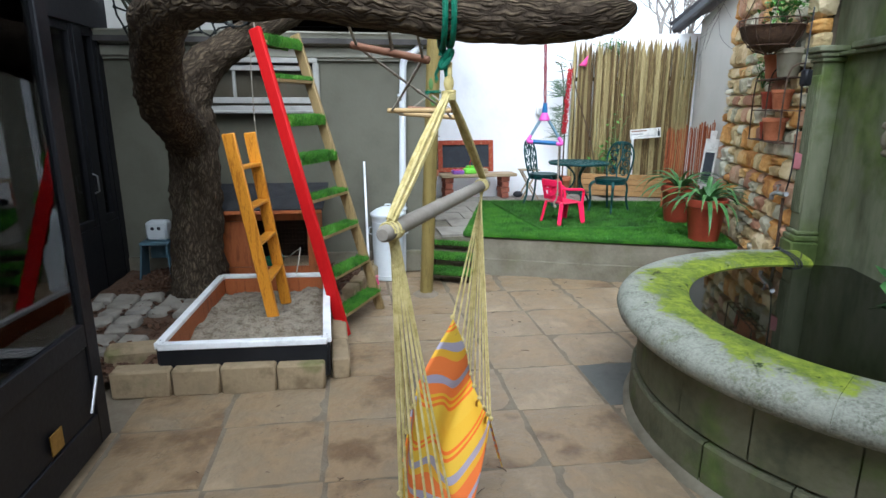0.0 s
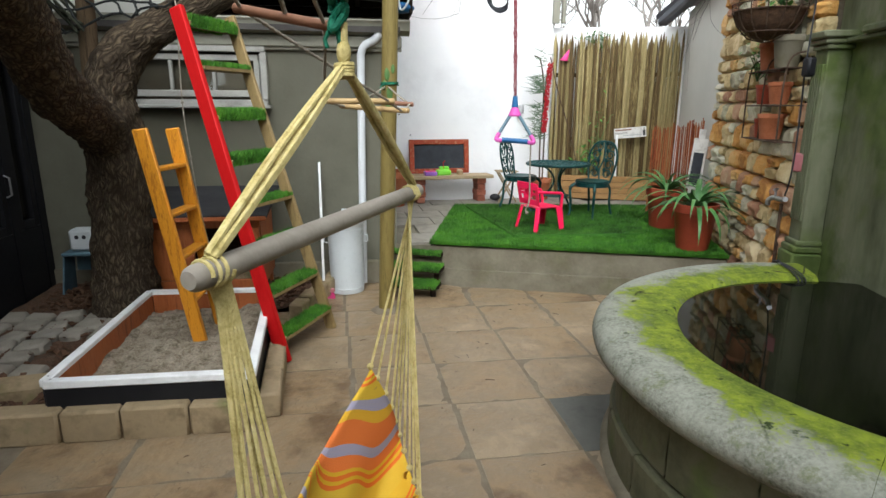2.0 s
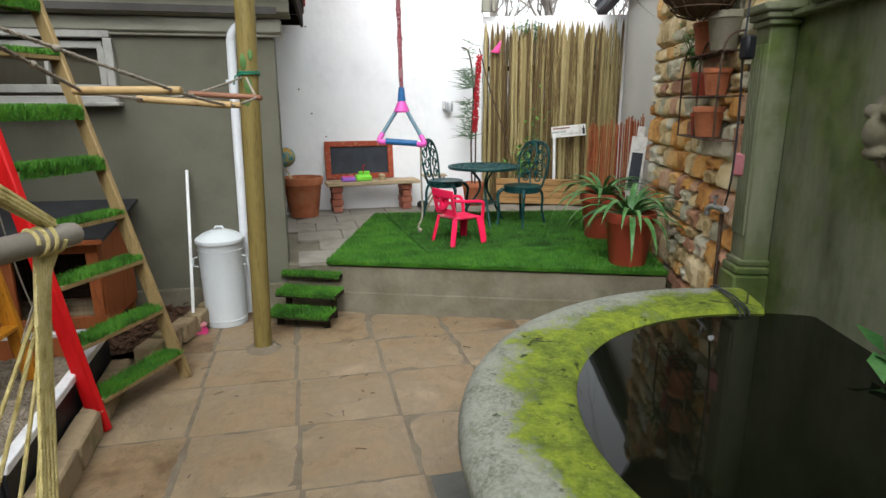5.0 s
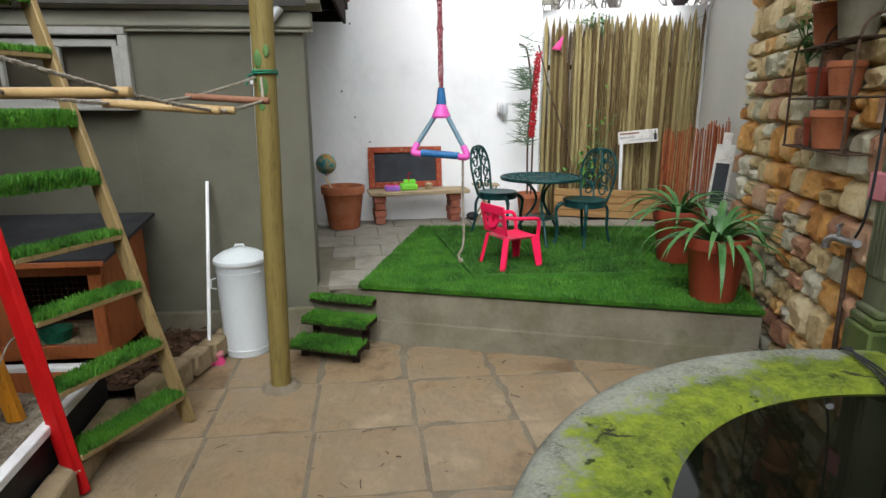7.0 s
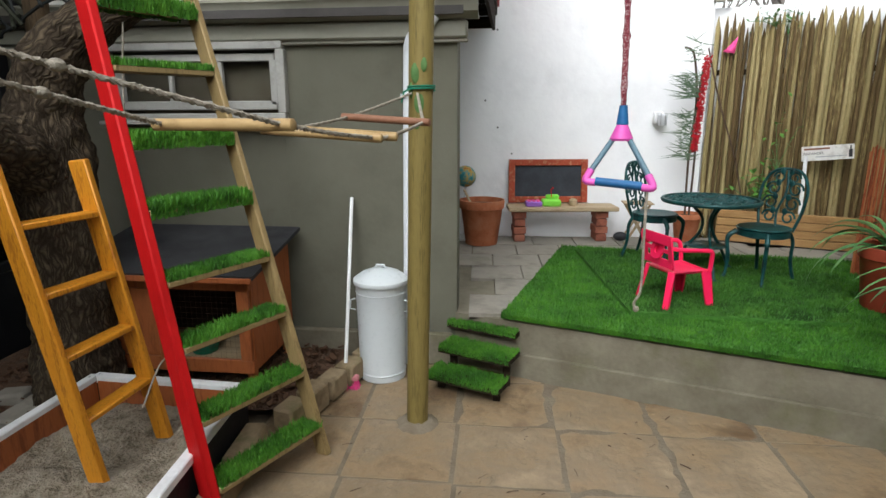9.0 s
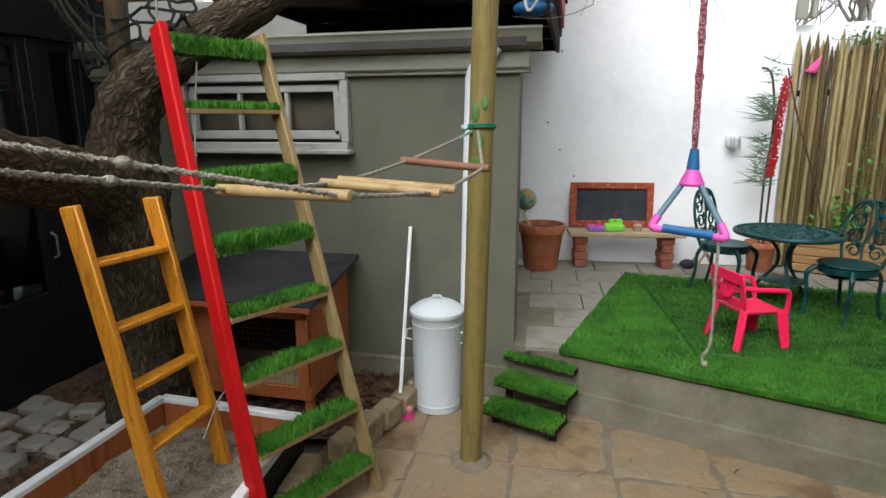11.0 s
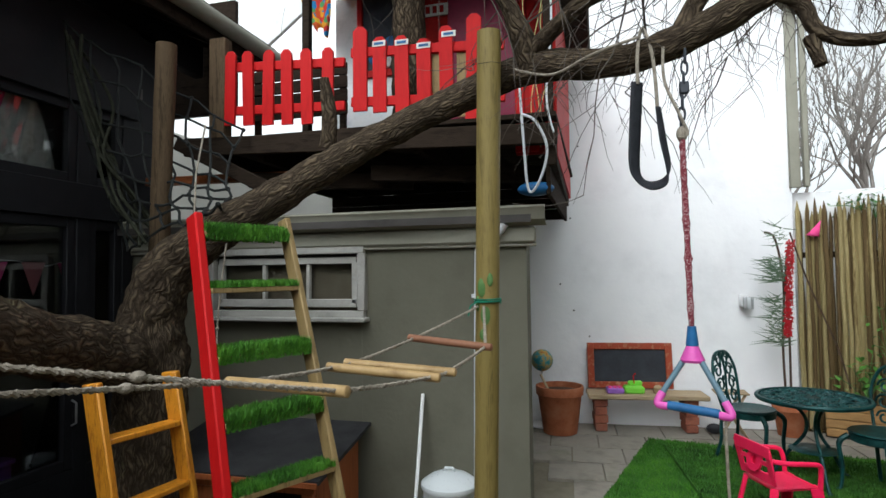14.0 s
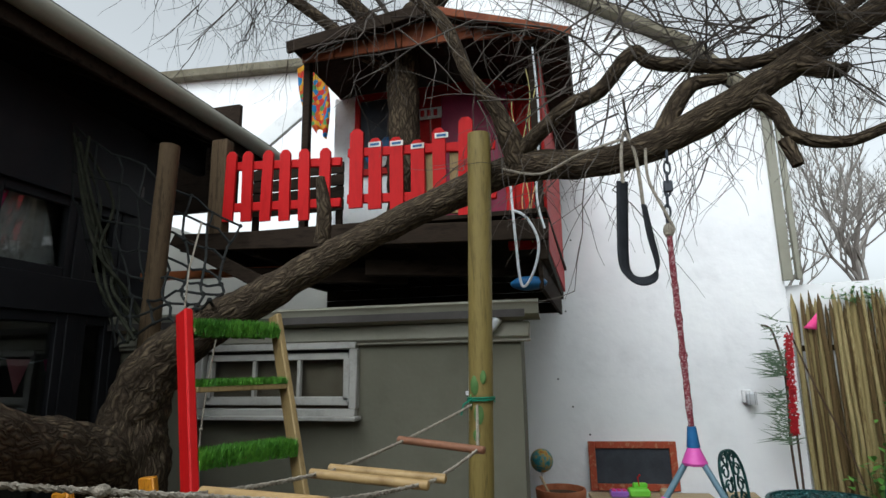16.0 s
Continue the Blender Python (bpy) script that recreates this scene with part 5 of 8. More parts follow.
def strap_plant(loc, n, length, seed, label, rad=0.05):
    r = random.Random(seed)
    p = thing("strap_leaf_plant", loc, label, "plant", "strap-leaved plants in pots")
    for k in range(n):
        a = k * 2.39996 + r.uniform(-0.3, 0.3)
        el = r.uniform(0.35, 1.35)
        L_ = length * r.uniform(0.7, 1.1)
        w = r.uniform(0.016, 0.026)
        pts, d, z, el_ = [], 0.0, 0.0, el
        steps = 9
        for i in range(steps + 1):
            pts.append((d, z))
            d += math.cos(el_) * L_ / steps
            z += math.sin(el_) * L_ / steps
            el_ -= r.uniform(0.16, 0.30)
        ca, sa_ = math.cos(a), math.sin(a)
        vs, fs = [], []
        for i, (dd, zz) in enumerate(pts):
            ww = w * math.sin(math.pi * min(0.98, 0.25 + 0.74 * i / steps)) * (1 if i < steps else 0.2)
            bx, by = loc[0] + ca * (rad * 0.5 + dd), loc[1] + sa_ * (rad * 0.5 + dd)
            zz += loc[2]
            vs += [(bx - sa_ * ww, by + ca * ww, zz), (bx, by, zz - ww * 0.45), (bx + sa_ * ww, by - ca * ww, zz)]
        for i in range(steps):
            for j in range(2):
                fs.append((i * 3 + j, i * 3 + j + 1, i * 3 + j + 4, i * 3 + j + 3))
        part("leaf", Geo().add(vs, fs), LEAF, p)
    return p


plant_pot((3.78, 5.86, DECK_Z + 0.02), 0.20, 0.43, RED_CLAY, "large red clay pot on the terrace edge")
strap_plant((3.78, 5.86, DECK_Z + 0.40), 34, 0.62, 11, "arching strap-leaved plant in a red pot")
plant_pot((4.02, 6.85, DECK_Z + 0.02), 0.21, 0.44, RED_CLAY, "large red clay pot near reed screen")
strap_plant((4.02, 6.85, DECK_Z + 0.41), 32, 0.66, 12, "arching strap-leaved plant beside a stone wall")
plant_pot((1.09, 8.72, DECK_Z), 0.235, 0.47, TERRACOTTA, "stacked empty terracotta pots on paving")
single("garden_stake", Geo().beam((0.99, 8.68, DECK_Z + 0.41), (0.90, 8.74, DECK_Z + 0.57), 0.03, 0.012), BENCH_WOOD, "short wooden stake in a pot", "stake")
gl_ = thing("globe", (0.90, 8.92, DECK_Z), "faded globe ball on white stand behind a pot", "globe")
part("ball", Geo().ball((0.90, 8.92, 1.12), 0.115, 16), material("globe_paint", [(0.36, 0.10, 0.03), (0.45, 0.30, 0.05), (0.05, 0.25, 0.28), (0.03, 0.17, 0.20)], 12, 0.5, bump=0.05), gl_)
part("stand", Geo().lathe([(0.13, 0.0), (0.13, 0.02), (0.03, 0.05), (0.012, 0.08), (0.012, 0.56), (0.03, 0.58)], 18, pose(0.90, 8.92, DECK_Z)), WHITE_PAINT, gl_)

# blackboard, bench and toys
bb = thing("blackboard", (1.83, 9.1, 0.80), "blackboard in a flaking red wooden frame", "blackboard")
bdir = math.degrees(math.atan2(9.35 - 9.24, 2.247 - 1.377))
BBM = pose(1.80, 9.205, 1.045, -6, 0, bdir)
part("slate", Geo().box((0, 0.012, 0), (0.76, 0.012, 0.37), 0.002, BBM), CHALKBOARD, bb)
for sx in (-1, 1):
    part("frame_side", Geo().box((sx * 0.405, 0, 0), (0.07, 0.035, 0.48), 0.006, BBM), FRAME_WOOD, bb)
for sz in (-1, 1):
    part("frame_rail", Geo().box((0, 0, sz * 0.205), (0.74, 0.034, 0.07), 0.006, BBM), FRAME_WOOD, bb)
bench = thing("low_bench", (1.94, 8.95, DECK_Z), "wooden plank bench on brick piers", "bench")
NM = pose(1.94, 8.98, 0, 0, 0, bdir)
part("plank", Geo().box((0, 0, 0.785), (1.17, 0.32, 0.045), 0.008, NM), BENCH_WOOD, bench)
for sx in (-0.46, 0.42):
    for i in range(4):
        part("brick", Geo().box((sx, 0.0, DECK_Z + 0.042 + i * 0.083), (0.115 + 0.02 * (i % 2), 0.22, 0.076), 0.006, NM), BRICK, bench)
lim = thing("toy_till", (1.80, 8.95, 0.81), "lime green and violet toy cash register", "toy")
part("till", Geo().box((-0.12, -0.02, 0.845), (0.2, 0.14, 0.075), 0.02, NM).box((-0.10, 0.02, 0.90), (0.14, 0.05, 0.05), 0.015, NM @ pose(0, 0, 0, 0, 0, 0)), LIME, lim)
part("drawer", Geo().box((-0.31, -0.03, 0.835), (0.17, 0.13, 0.055), 0.01, NM), VIOLET, lim)
for k in range(3):
    part("coin_tray", Geo().box((-0.36 + k * 0.05, -0.03, 0.866), (0.035, 0.09, 0.012), 0.004, NM), PINK_CLOTH, lim)
part("arm", Geo().tube([(1.83, 8.95, 0.90), (1.82, 8.95, 0.98), (1.84, 8.95, 1.0)], 0.005, 6).ball((1.84, 8.95, 1.0), 0.01, 6), RED_PAINT, lim)
single("toy_jar", Geo().lathe([(0.04, 0), (0.045, 0.01), (0.045, 0.06), (0.03, 0.075), (0.001, 0.075)], 16, NM @ pose(0.12, -0.02, 0.808)), BENCH_WOOD, "small brown jar on a bench", "jar")

# wall lamp and palisade
wl = thing("wall_lamp", (2.965, 9.33, 1.66), "small white bulkhead lamp with metal cage", "lamp")
part("back_plate", Geo().box((2.965, 9.345, 1.73), (0.09, 0.05, 0.13), 0.01), WHITE_PAINT, wl)
part("lens", Geo().lathe([(0.035, -0.06), (0.042, -0.05), (0.042, 0.045), (0.03, 0.06), (0.001, 0.06)], 16, pose(2.995, 9.29, 1.71)), PVC, wl)
gw = Geo()
for k in range(6):
    a = k / 6 * 6.283
    gw.tube([(2.995 + 0.047 * math.cos(a), 9.29 + 0.047 * math.sin(a), 1.645), (2.995 + 0.047 * math.cos(a), 9.29 + 0.047 * math.sin(a), 1.775)], 0.003, 5)
part("cage", gw, STEEL, wl)

for x, z in ((1.09, 1.92), (1.23, 1.63), (1.39, 1.345), (1.21, 2.65), (1.31, 3.45)):
    single("wall_nail", Geo().lathe([(0.0005, 0.0), (0.004, 0.0), (0.004, 0.02), (0.010, 0.021), (0.009, 0.025), (0.0005, 0.026)], 8, pose(x, 9.10 + (x + 0.5) * 0.0806, z, 90)), INK, "dark nail head in a white wall", "nail", "nails in the white wall")

# table and chairs of green cast iron
def scroll(c, r, turns, axis_u, axis_v, n=18, shrink=0.75):
    return [Vector(c) + Vector(axis_u) * (r * (1 - shrink * t) * math.cos(turns * 6.283 * t)) + Vector(axis_v) * (r * (1 - shrink * t) * math.sin(turns * 6.283 * t)) for t in np.linspace(0, 1, n)]


tb = thing("bistro_table", (3.03, 7.62, DECK_Z + 0.035), "round green cast-iron bistro table with pierced top", "table")
TM = pose(3.03, 7.62, 0)
tz = 1.085
g = Geo().lathe([(0.36, -0.012), (0.38, -0.018), (0.388, 0.0), (0.38, 0.012), (0.36, 0.012), (0.36, -0.012)], 48, TM @ pose(0, 0, tz))
part("rim", g, GREEN_IRON, tb)
g = Geo()
for k in range(12):
    a = k / 12 * 6.283
    u, v = (math.cos(a), math.sin(a), 0), (-math.sin(a), math.cos(a), 0)
    o = Vector((3.03, 7.62, tz))
    for rr, sz in ((0.30, 0.062), (0.20, 0.052), (0.105, 0.043)):
        for sg in (-1, 1):
            g.tube(scroll(o + Vector(u) * rr + Vector(v) * (sg * sz * 0.55), sz * 0.62, 1.0, u, Vector(v) * sg, 12, 0.4), 0.009, 5)
    g.tube([o + Vector(u) * 0.03, o + Vector(u) * 0.365], 0.007, 5)
part("pierced_top", g, GREEN_IRON, tb)
part("centre_boss", Geo().lathe([(0.001, -0.03), (0.05, -0.02), (0.055, 0.006), (0.02, 0.012), (0.001, 0.012)], 24, TM @ pose(0, 0, tz)), GREEN_IRON, tb)
for k in range(3):
    a = k / 3 * 6.283 + 0.5
    u = Vector((math.cos(a), math.sin(a), 0))
    o = Vector((3.03, 7.62, 0))
    part("leg", Geo().tube(smooth_path([o + u * 0.30 + Vector((0, 0, DECK_Z + 0.045)), o + u * 0.27 + Vector((0, 0, DECK_Z + 0.07)), o + u * 0.17 + Vector((0, 0, 0.66)), o + u * 0.055 + Vector((0, 0, 0.82)), o + u * 0.06 + Vector((0, 0, 0.95)), o + u * 0.19 + Vector((0, 0, 1.065))], 5), 0.013, 8).ball(o + u * 0.30 + Vector((0, 0, DECK_Z + 0.047)), 0.018, 8), GREEN_IRON, tb)
part("lower_shelf", Geo().lathe([(0.001, 0.70), (0.16, 0.70), (0.17, 0.705), (0.16, 0.71), (0.001, 0.71)], 28, TM), GREEN_IRON, tb)


def bistro_chair(loc, rz, label):
    ch = thing("bistro_chair", loc, label, "chair", "chairs round the bistro table", rz=rz)
    part("seat", Geo().lathe([(0.001, 0.415), (0.12, 0.412), (0.19, 0.418), (0.20, 0.428), (0.19, 0.436), (0.12, 0.428), (0.001, 0.425)], 32), GREEN_IRON, ch, local=True)
    part("seat_apron", Geo().lathe([(0.185, 0.365), (0.192, 0.37), (0.192, 0.416), (0.185, 0.416)], 32), GREEN_IRON, ch, local=True)
    for sx in (-1, 1):
        part("front_leg", Geo().tube(smooth_path([(0.13 * sx, 0.15, 0.40), (0.165 * sx, 0.20, 0.34), (0.155 * sx, 0.19, 0.18), (0.16 * sx, 0.20, 0.04), (0.18 * sx, 0.225, 0.008)], 5), [0.02] * 6 + [0.016] * 6 + [0.012] * 9, 8), GREEN_IRON, ch, local=True)
        part("back_leg", Geo().tube(smooth_path([(0.12 * sx, -0.14, 0.40), (0.145 * sx, -0.17, 0.32), (0.14 * sx, -0.18, 0.16), (0.155 * sx, -0.22, 0.008)], 5), 0.014, 8), GREEN_IRON, ch, local=True)
    part("back_frame", Geo().tube(smooth_path([(-0.14, -0.15, 0.40), (-0.175, -0.18, 0.55), (-0.185, -0.21, 0.72), (-0.12, -0.235, 0.85), (0.0, -0.24, 0.88), (0.12, -0.235, 0.85), (0.185, -0.21, 0.72), (0.175, -0.18, 0.55), (0.14, -0.15, 0.40)], 5), 0.012, 8), GREEN_IRON, ch, local=True)
    for zz, yy, w, r in ((0.50, -0.17, 0.08, 0.055), (0.61, -0.19, 0.09, 0.06), (0.72, -0.215, 0.09, 0.06), (0.81, -0.23, 0.06, 0.05)):
        for sx in (-1, 1):
            part("scroll", Geo().tube(scroll((sx * w, yy, zz), r, 1.2, (sx, 0, 0), (0, -0.15, 1), 16, 0.6), 0.0085, 6).ball((sx * w * 0.6, yy, zz + 0.05), 0.024, 6, (1, 0.3, 1.2)), GREEN_IRON, ch, local=True)
    part("back_splat", Geo().tube(smooth_path([(0, -0.15, 0.42), (0.02, -0.18, 0.55), (-0.02, -0.21, 0.70), (0, -0.24, 0.87)], 5), 0.01, 6), GREEN_IRON, ch, local=True)
    return ch


bistro_chair((2.70, 8.06, DECK_Z + 0.035), -128, "green cast-iron bistro chair with scrollwork back")
bistro_chair((3.40, 7.45, DECK_Z + 0.035), 126, "green cast-iron bistro chair turned towards table")

# child's chair
kc = thing("child_chair", (2.575, 6.80, DECK_Z + 0.036), "hot pink plastic child's armchair on turf", "chair", rz=-68)
kl = lambda n_, g_: part(n_, g_, PINK_PLASTIC, kc, local=True)
kl("seat", Geo().sheet(lambda u, v: ((u - 0.5) * 0.32, (v - 0.5) * 0.30, 0.275 - 0.02 * math.sin(math.pi * u) * math.sin(math.pi * v)), 8, 8).sheet(lambda u, v: ((0.5 - u) * 0.32, (v - 0.5) * 0.30, 0.262 - 0.02 * math.sin(math.pi * u) * math.sin(math.pi * v)), 8, 8).box((0, 0.15, 0.262), (0.33, 0.02, 0.035), 0.008))
for sx in (-1, 1):
    kl("front_leg", Geo().slab([(sx * 0.13 - 0.035, 0.165, 0.27), (sx * 0.175 - 0.022, 0.185, 0.0), (sx * 0.175 + 0.022, 0.185, 0.0), (sx * 0.13 + 0.035, 0.165, 0.27)], 0.018).slab([(sx * 0.16, 0.16, 0.27), (sx * 0.19, 0.185, 0.0), (sx * 0.18, 0.145, 0.0), (sx * 0.15, 0.10, 0.27)], 0.014))
    kl("back_leg", Geo().beam((sx * 0.145, -0.145, 0.28), (sx * 0.18, -0.20, 0.0), 0.05, 0.03, 0.006))
    kl("arm", Geo().tube(smooth_path([(sx * 0.155, -0.17, 0.46), (sx * 0.19, -0.08, 0.45), (sx * 0.195, 0.06, 0.44), (sx * 0.19, 0.145, 0.425), (sx * 0.175, 0.165, 0.36), (sx * 0.165, 0.165, 0.27)], 4), 0.0165, 8))
gk = Geo()
for a, b in (((-0.15, 0.30), (-0.165, 0.53)), ((0.15, 0.30), (0.165, 0.53))):
    gk.beam((a[0], -0.155, a[1]), (b[0], -0.20, b[1]), 0.05, 0.016, 0.005, (0, 1, 0))
gk.beam((-0.18, -0.198, 0.515), (0.18, -0.198, 0.515), 0.016, 0.075, 0.006)
gk.beam((-0.16, -0.165, 0.335), (0.16, -0.165, 0.335), 0.014, 0.06, 0.005)
gk.lathe([(0.03, -0.007), (0.075, -0.007), (0.075, 0.007), (0.03, 0.007), (0.03, -0.007)], 20, pose(0, -0.18, 0.425, 78))
gk.beam((-0.15, -0.18, 0.43), (-0.07, -0.18, 0.43), 0.012, 0.03, 0.004).beam((0.07, -0.18, 0.43), (0.15, -0.18, 0.43), 0.012, 0.03, 0.004)
kl("back_rest", gk)
kc.scale = (0.93, 0.93, 0.93)

# folding stool behind the chair and pot with thin plant
fs_ = thing("folding_stool", (2.72, 8.85, DECK_Z), "small folding wooden stool against white wall", "stool")
for sx in (-1, 1):
    part("leg", Geo().beam((2.72 + sx * 0.13, 8.80, DECK_Z), (2.72 - sx * 0.12, 8.84, DECK_Z + 0.42), 0.03, 0.02), BENCH_WOOD, fs_)
    part("leg", Geo().beam((2.72 + sx * 0.13, 9.02, DECK_Z), (2.72 - sx * 0.12, 9.0, DECK_Z + 0.42), 0.03, 0.02), BENCH_WOOD, fs_)
for k in range(4):
    part("slat", Geo().box((2.72, 8.82 + k * 0.06, DECK_Z + 0.43), (0.30, 0.045, 0.014), 0.003), BENCH_WOOD, fs_)
single("toy_bag", Geo().ball((2.58, 8.98, DECK_Z + 0.05), 0.07, 10, (1.1, 0.8, 0.7)), INK, "small dark cloth bag on paving", "bag")
plant_pot((3.28, 9.08, DECK_Z), 0.15, 0.30, TERRACOTTA, "tan pot with a thin plant by palisade")
tp = thing("thin_plant", (3.28, 9.08, DECK_Z + 0.27), "tall thin-stemmed plant with wispy leaves and red garland", "plant")
stems = [[(3.26, 9.08, 0.70), (3.25, 9.1, 1.3), (3.28, 9.12, 1.9), (3.22, 9.12, 2.35), (3.12, 9.1, 2.43)], [(3.30, 9.08, 0.70), (3.31, 9.1, 1.4), (3.30, 9.12, 2.0), (3.34, 9.12, 2.30)]]
for sp_ in stems:
    part("stem", Geo().tube(smooth_path(sp_, 6), 0.011, 6), RUSTY_IRON, tp)
gl2 = Geo()
r_ = random.Random(5)
for zc, n in ((1.42, 90), (1.68, 70), (2.05, 120), (2.40, 30)):
    for k in range(n):
        a, e = r_.random() * 6.283, r_.uniform(-0.2, 0.7)
        p = Vector((3.22 + r_.uniform(-0.08, 0.06), 9.06, zc + r_.uniform(-0.12, 0.12)))
        d = Vector((math.cos(a) * math.cos(e) * 1.2 - 0.2, math.sin(a) * math.cos(e) * 0.4, math.sin(e)))
        q = p + d * r_.uniform(0.08, 0.2)
        w = Vector((0, 0, 0.006))
        gl2.add([p - w, p + w, q], [(0, 1, 2)])
part("leaves", gl2, LEAF_GREY, tp)
gr = Geo()
for k in range(420):
    f = r_.random()
    p = Vector((3.33 - 0.05 * f + r_.uniform(-0.03, 0.03), 9.04 + r_.uniform(-0.03, 0.03), 2.34 - 0.95 * f))
    gr.box((0, 0, 0), (0.03, 0.012, 0.008), 0.001, Matrix.Translation(p) @ pose(0, 0, 0, r_.uniform(0, 360), r_.uniform(0, 360), 0))
part("garland", gr, RED_TINSEL, tp, "red tinsel garland")
part("bent_cane", Geo().tube(smooth_path([(3.34, 9.08, 2.42), (3.50, 9.1, 1.9), (3.72, 9.1, 1.3), (3.82, 9.1, 0.9)], 6), 0.008, 6), RUSTY_IRON, tp)

# ---- tree ----
tree = thing("tree", (-1.2, 5.65, 0.05), "old gnarled bare tree carrying ropes and a treehouse", "tree")


def furrow(v, axis, turn, along):
    """Moves a point of a limb in or out, so that long plates of bark stand between furrows."""
    out = v - axis
    a = turn * 2 * math.pi
    q = Vector((math.cos(a) * 2.6, math.sin(a) * 2.6, along * 1.1)) + 0.35 * noise.noise_vector(v * 6)
    near = noise.voronoi(q)[0]
    plate = min((near[1] - near[0]) / 0.35, 1.0)
    return tuple(axis + out * (1 + 0.085 * (plate - 0.7) + 0.03 * noise.noise(v * 22)))


def limb(name, pts, n=14, rough=0.13, k=6, parent=None):
    """A bark-covered limb through points (x, y, z, radius)."""
    big = max(p[3] for p in pts) > 0.08
    if big:
        n, k = n * 2, k * 2
    sp = smooth_path(pts, k)
    g = Geo().tube([p[:3] for p in sp], [float(p[3]) for p in sp], n, rough, 7)
    if big:
        g.v = [furrow(Vector(v), Vector(sp[i // n][:3]), i % n / n, i // n / k) if i < n * len(sp) else v for i, v in enumerate(g.v)]
    ob = part(name, g, BARK, parent or tree, angle=75)
    run = [0.0]
    for p, q in zip(sp, sp[1:]):
        run.append(run[-1] + float(np.linalg.norm(q[:3] - p[:3])))
    layer = ob.data.uv_layers.new(name="bark")
    for poly in ob.data.polygons:
        js = [i % n for i in poly.vertices]
        wrap = max(js) - min(js) > n / 2
        for li, vi in zip(poly.loop_indices, poly.vertices):
            j = vi % n + (n if wrap and vi % n < n / 2 else 0)
            layer.data[li].uv = (j / n * 2 * math.pi * float(pts[0][3]) * 0.8, run[min(vi // n, len(run) - 1)])
    return ob


limb("trunk", [(-1.22, 5.67, 0.02, 0.34), (-1.21, 5.67, 0.14, 0.27), (-1.20, 5.66, 0.5, 0.225), (-1.15, 5.63, 1.1, 0.205), (-1.13, 5.62, 1.5, 0.205), (-1.12, 5.60, 1.72, 0.185), (-1.10, 5.59, 1.88, 0.11), (-1.09, 5.59, 1.94, 0.03)], 24, 0.12, 8)
limb("limb", [(-1.13, 5.62, 1.55, 0.19), (-1.14, 5.62, 1.78, 0.185), (-1.03, 5.62, 2.06, 0.165), (-0.76, 5.63, 2.28, 0.128), (-0.43, 5.68, 2.46, 0.110), (0.06, 5.75, 2.73, 0.090), (0.45, 5.80, 2.92, 0.082), (0.83, 5.80, 3.06, 0.085), (1.18, 5.72, 3.14, 0.084), (1.60, 5.52, 3.06, 0.072), (1.92, 5.48, 3.13, 0.074), (2.23, 5.48, 3.28, 0.068), (2.49, 5.48, 3.43, 0.064), (2.76, 5.45, 3.57, 0.058), (3.2, 5.4, 3.78, 0.05), (3.9, 5.3, 4.0, 0.04)], 18, 0.12, 7)
limb("limb", [(-1.16, 5.62, 1.45, 0.17), (-1.12, 5.30, 1.62, 0.175), (-1.0, 4.62, 1.80, 0.155), (-0.76, 3.85, 2.06, 0.135), (-0.42, 3.10, 2.22, 0.12), (0.12, 2.65, 2.20, 0.105), (0.68, 2.44, 2.10, 0.09), (1.05, 2.38, 2.085, 0.085), (1.24, 2.36, 2.11, 0.07), (1.27, 2.36, 2.13, 0.03)], 18, 0.14, 7)
limb("branch", [(1.17, 5.70, 3.14, 0.07), (1.13, 5.62, 3.30, 0.06), (1.06, 5.55, 3.46, 0.042), (0.94, 5.5, 3.62, 0.036), (0.83, 5.5, 3.92, 0.035), (0.66, 5.5, 4.14, 0.033), (0.42, 5.5, 4.4, 0.028)], 10)
limb("branch", [(1.17, 5.68, 3.2, 0.045), (1.44, 5.5, 3.35, 0.04), (1.62, 5.5, 3.43, 0.038), (1.79, 5.5, 3.61, 0.038), (1.90, 5.5, 3.53, 0.034), (2.32, 5.5, 3.47, 0.034), (2.58, 5.5, 3.56, 0.03), (2.85, 5.5, 3.75, 0.024)], 10)
limb("branch", [(1.88, 5.47, 3.14, 0.05), (1.97, 5.47, 3.30, 0.042), (2.05, 5.48, 3.39, 0.036), (2.20, 5.48, 3.40, 0.024)], 10)
limb("branch", [(2.30, 5.47, 3.28, 0.044), (2.38, 5.45, 3.20, 0.034), (2.43, 5.42, 3.06, 0.030), (2.62, 5.4, 3.0, 0.027), (2.85, 5.4, 3.07, 0.025), (3.4, 5.3, 3.2, 0.018)], 10)
limb("branch", [(2.40, 5.44, 3.05, 0.035), (2.43, 5.42, 2.92, 0.025)], 8)
limb("branch", [(2.5, 5.46, 3.42, 0.05), (2.63, 5.42, 3.34, 0.035), (2.68, 5.41, 3.36, 0.02)], 8)
limb("trunk", [(0.11, 6.9, 3.0, 0.16), (0.13, 6.85, 3.5, 0.14), (0.14, 6.8, 4.2, 0.125), (0.16, 6.78, 4.65, 0.13), (0.25, 6.75, 4.85, 0.13), (0.5, 6.7, 5.1, 0.11), (0.75, 6.6, 5.5, 0.07)], 14)
limb("branch", [(0.12, 6.78, 4.6, 0.09), (-0.05, 6.7, 4.8, 0.08), (-0.25, 6.6, 5.0, 0.07), (-0.5, 6.5, 5.35, 0.05)], 10)
limb("branch", [(0.06, 6.76, 4.45, 0.06), (-0.2, 6.65, 4.6, 0.055), (-0.45, 6.6, 4.85, 0.05), (-0.9, 6.4, 5.2, 0.04)], 10)
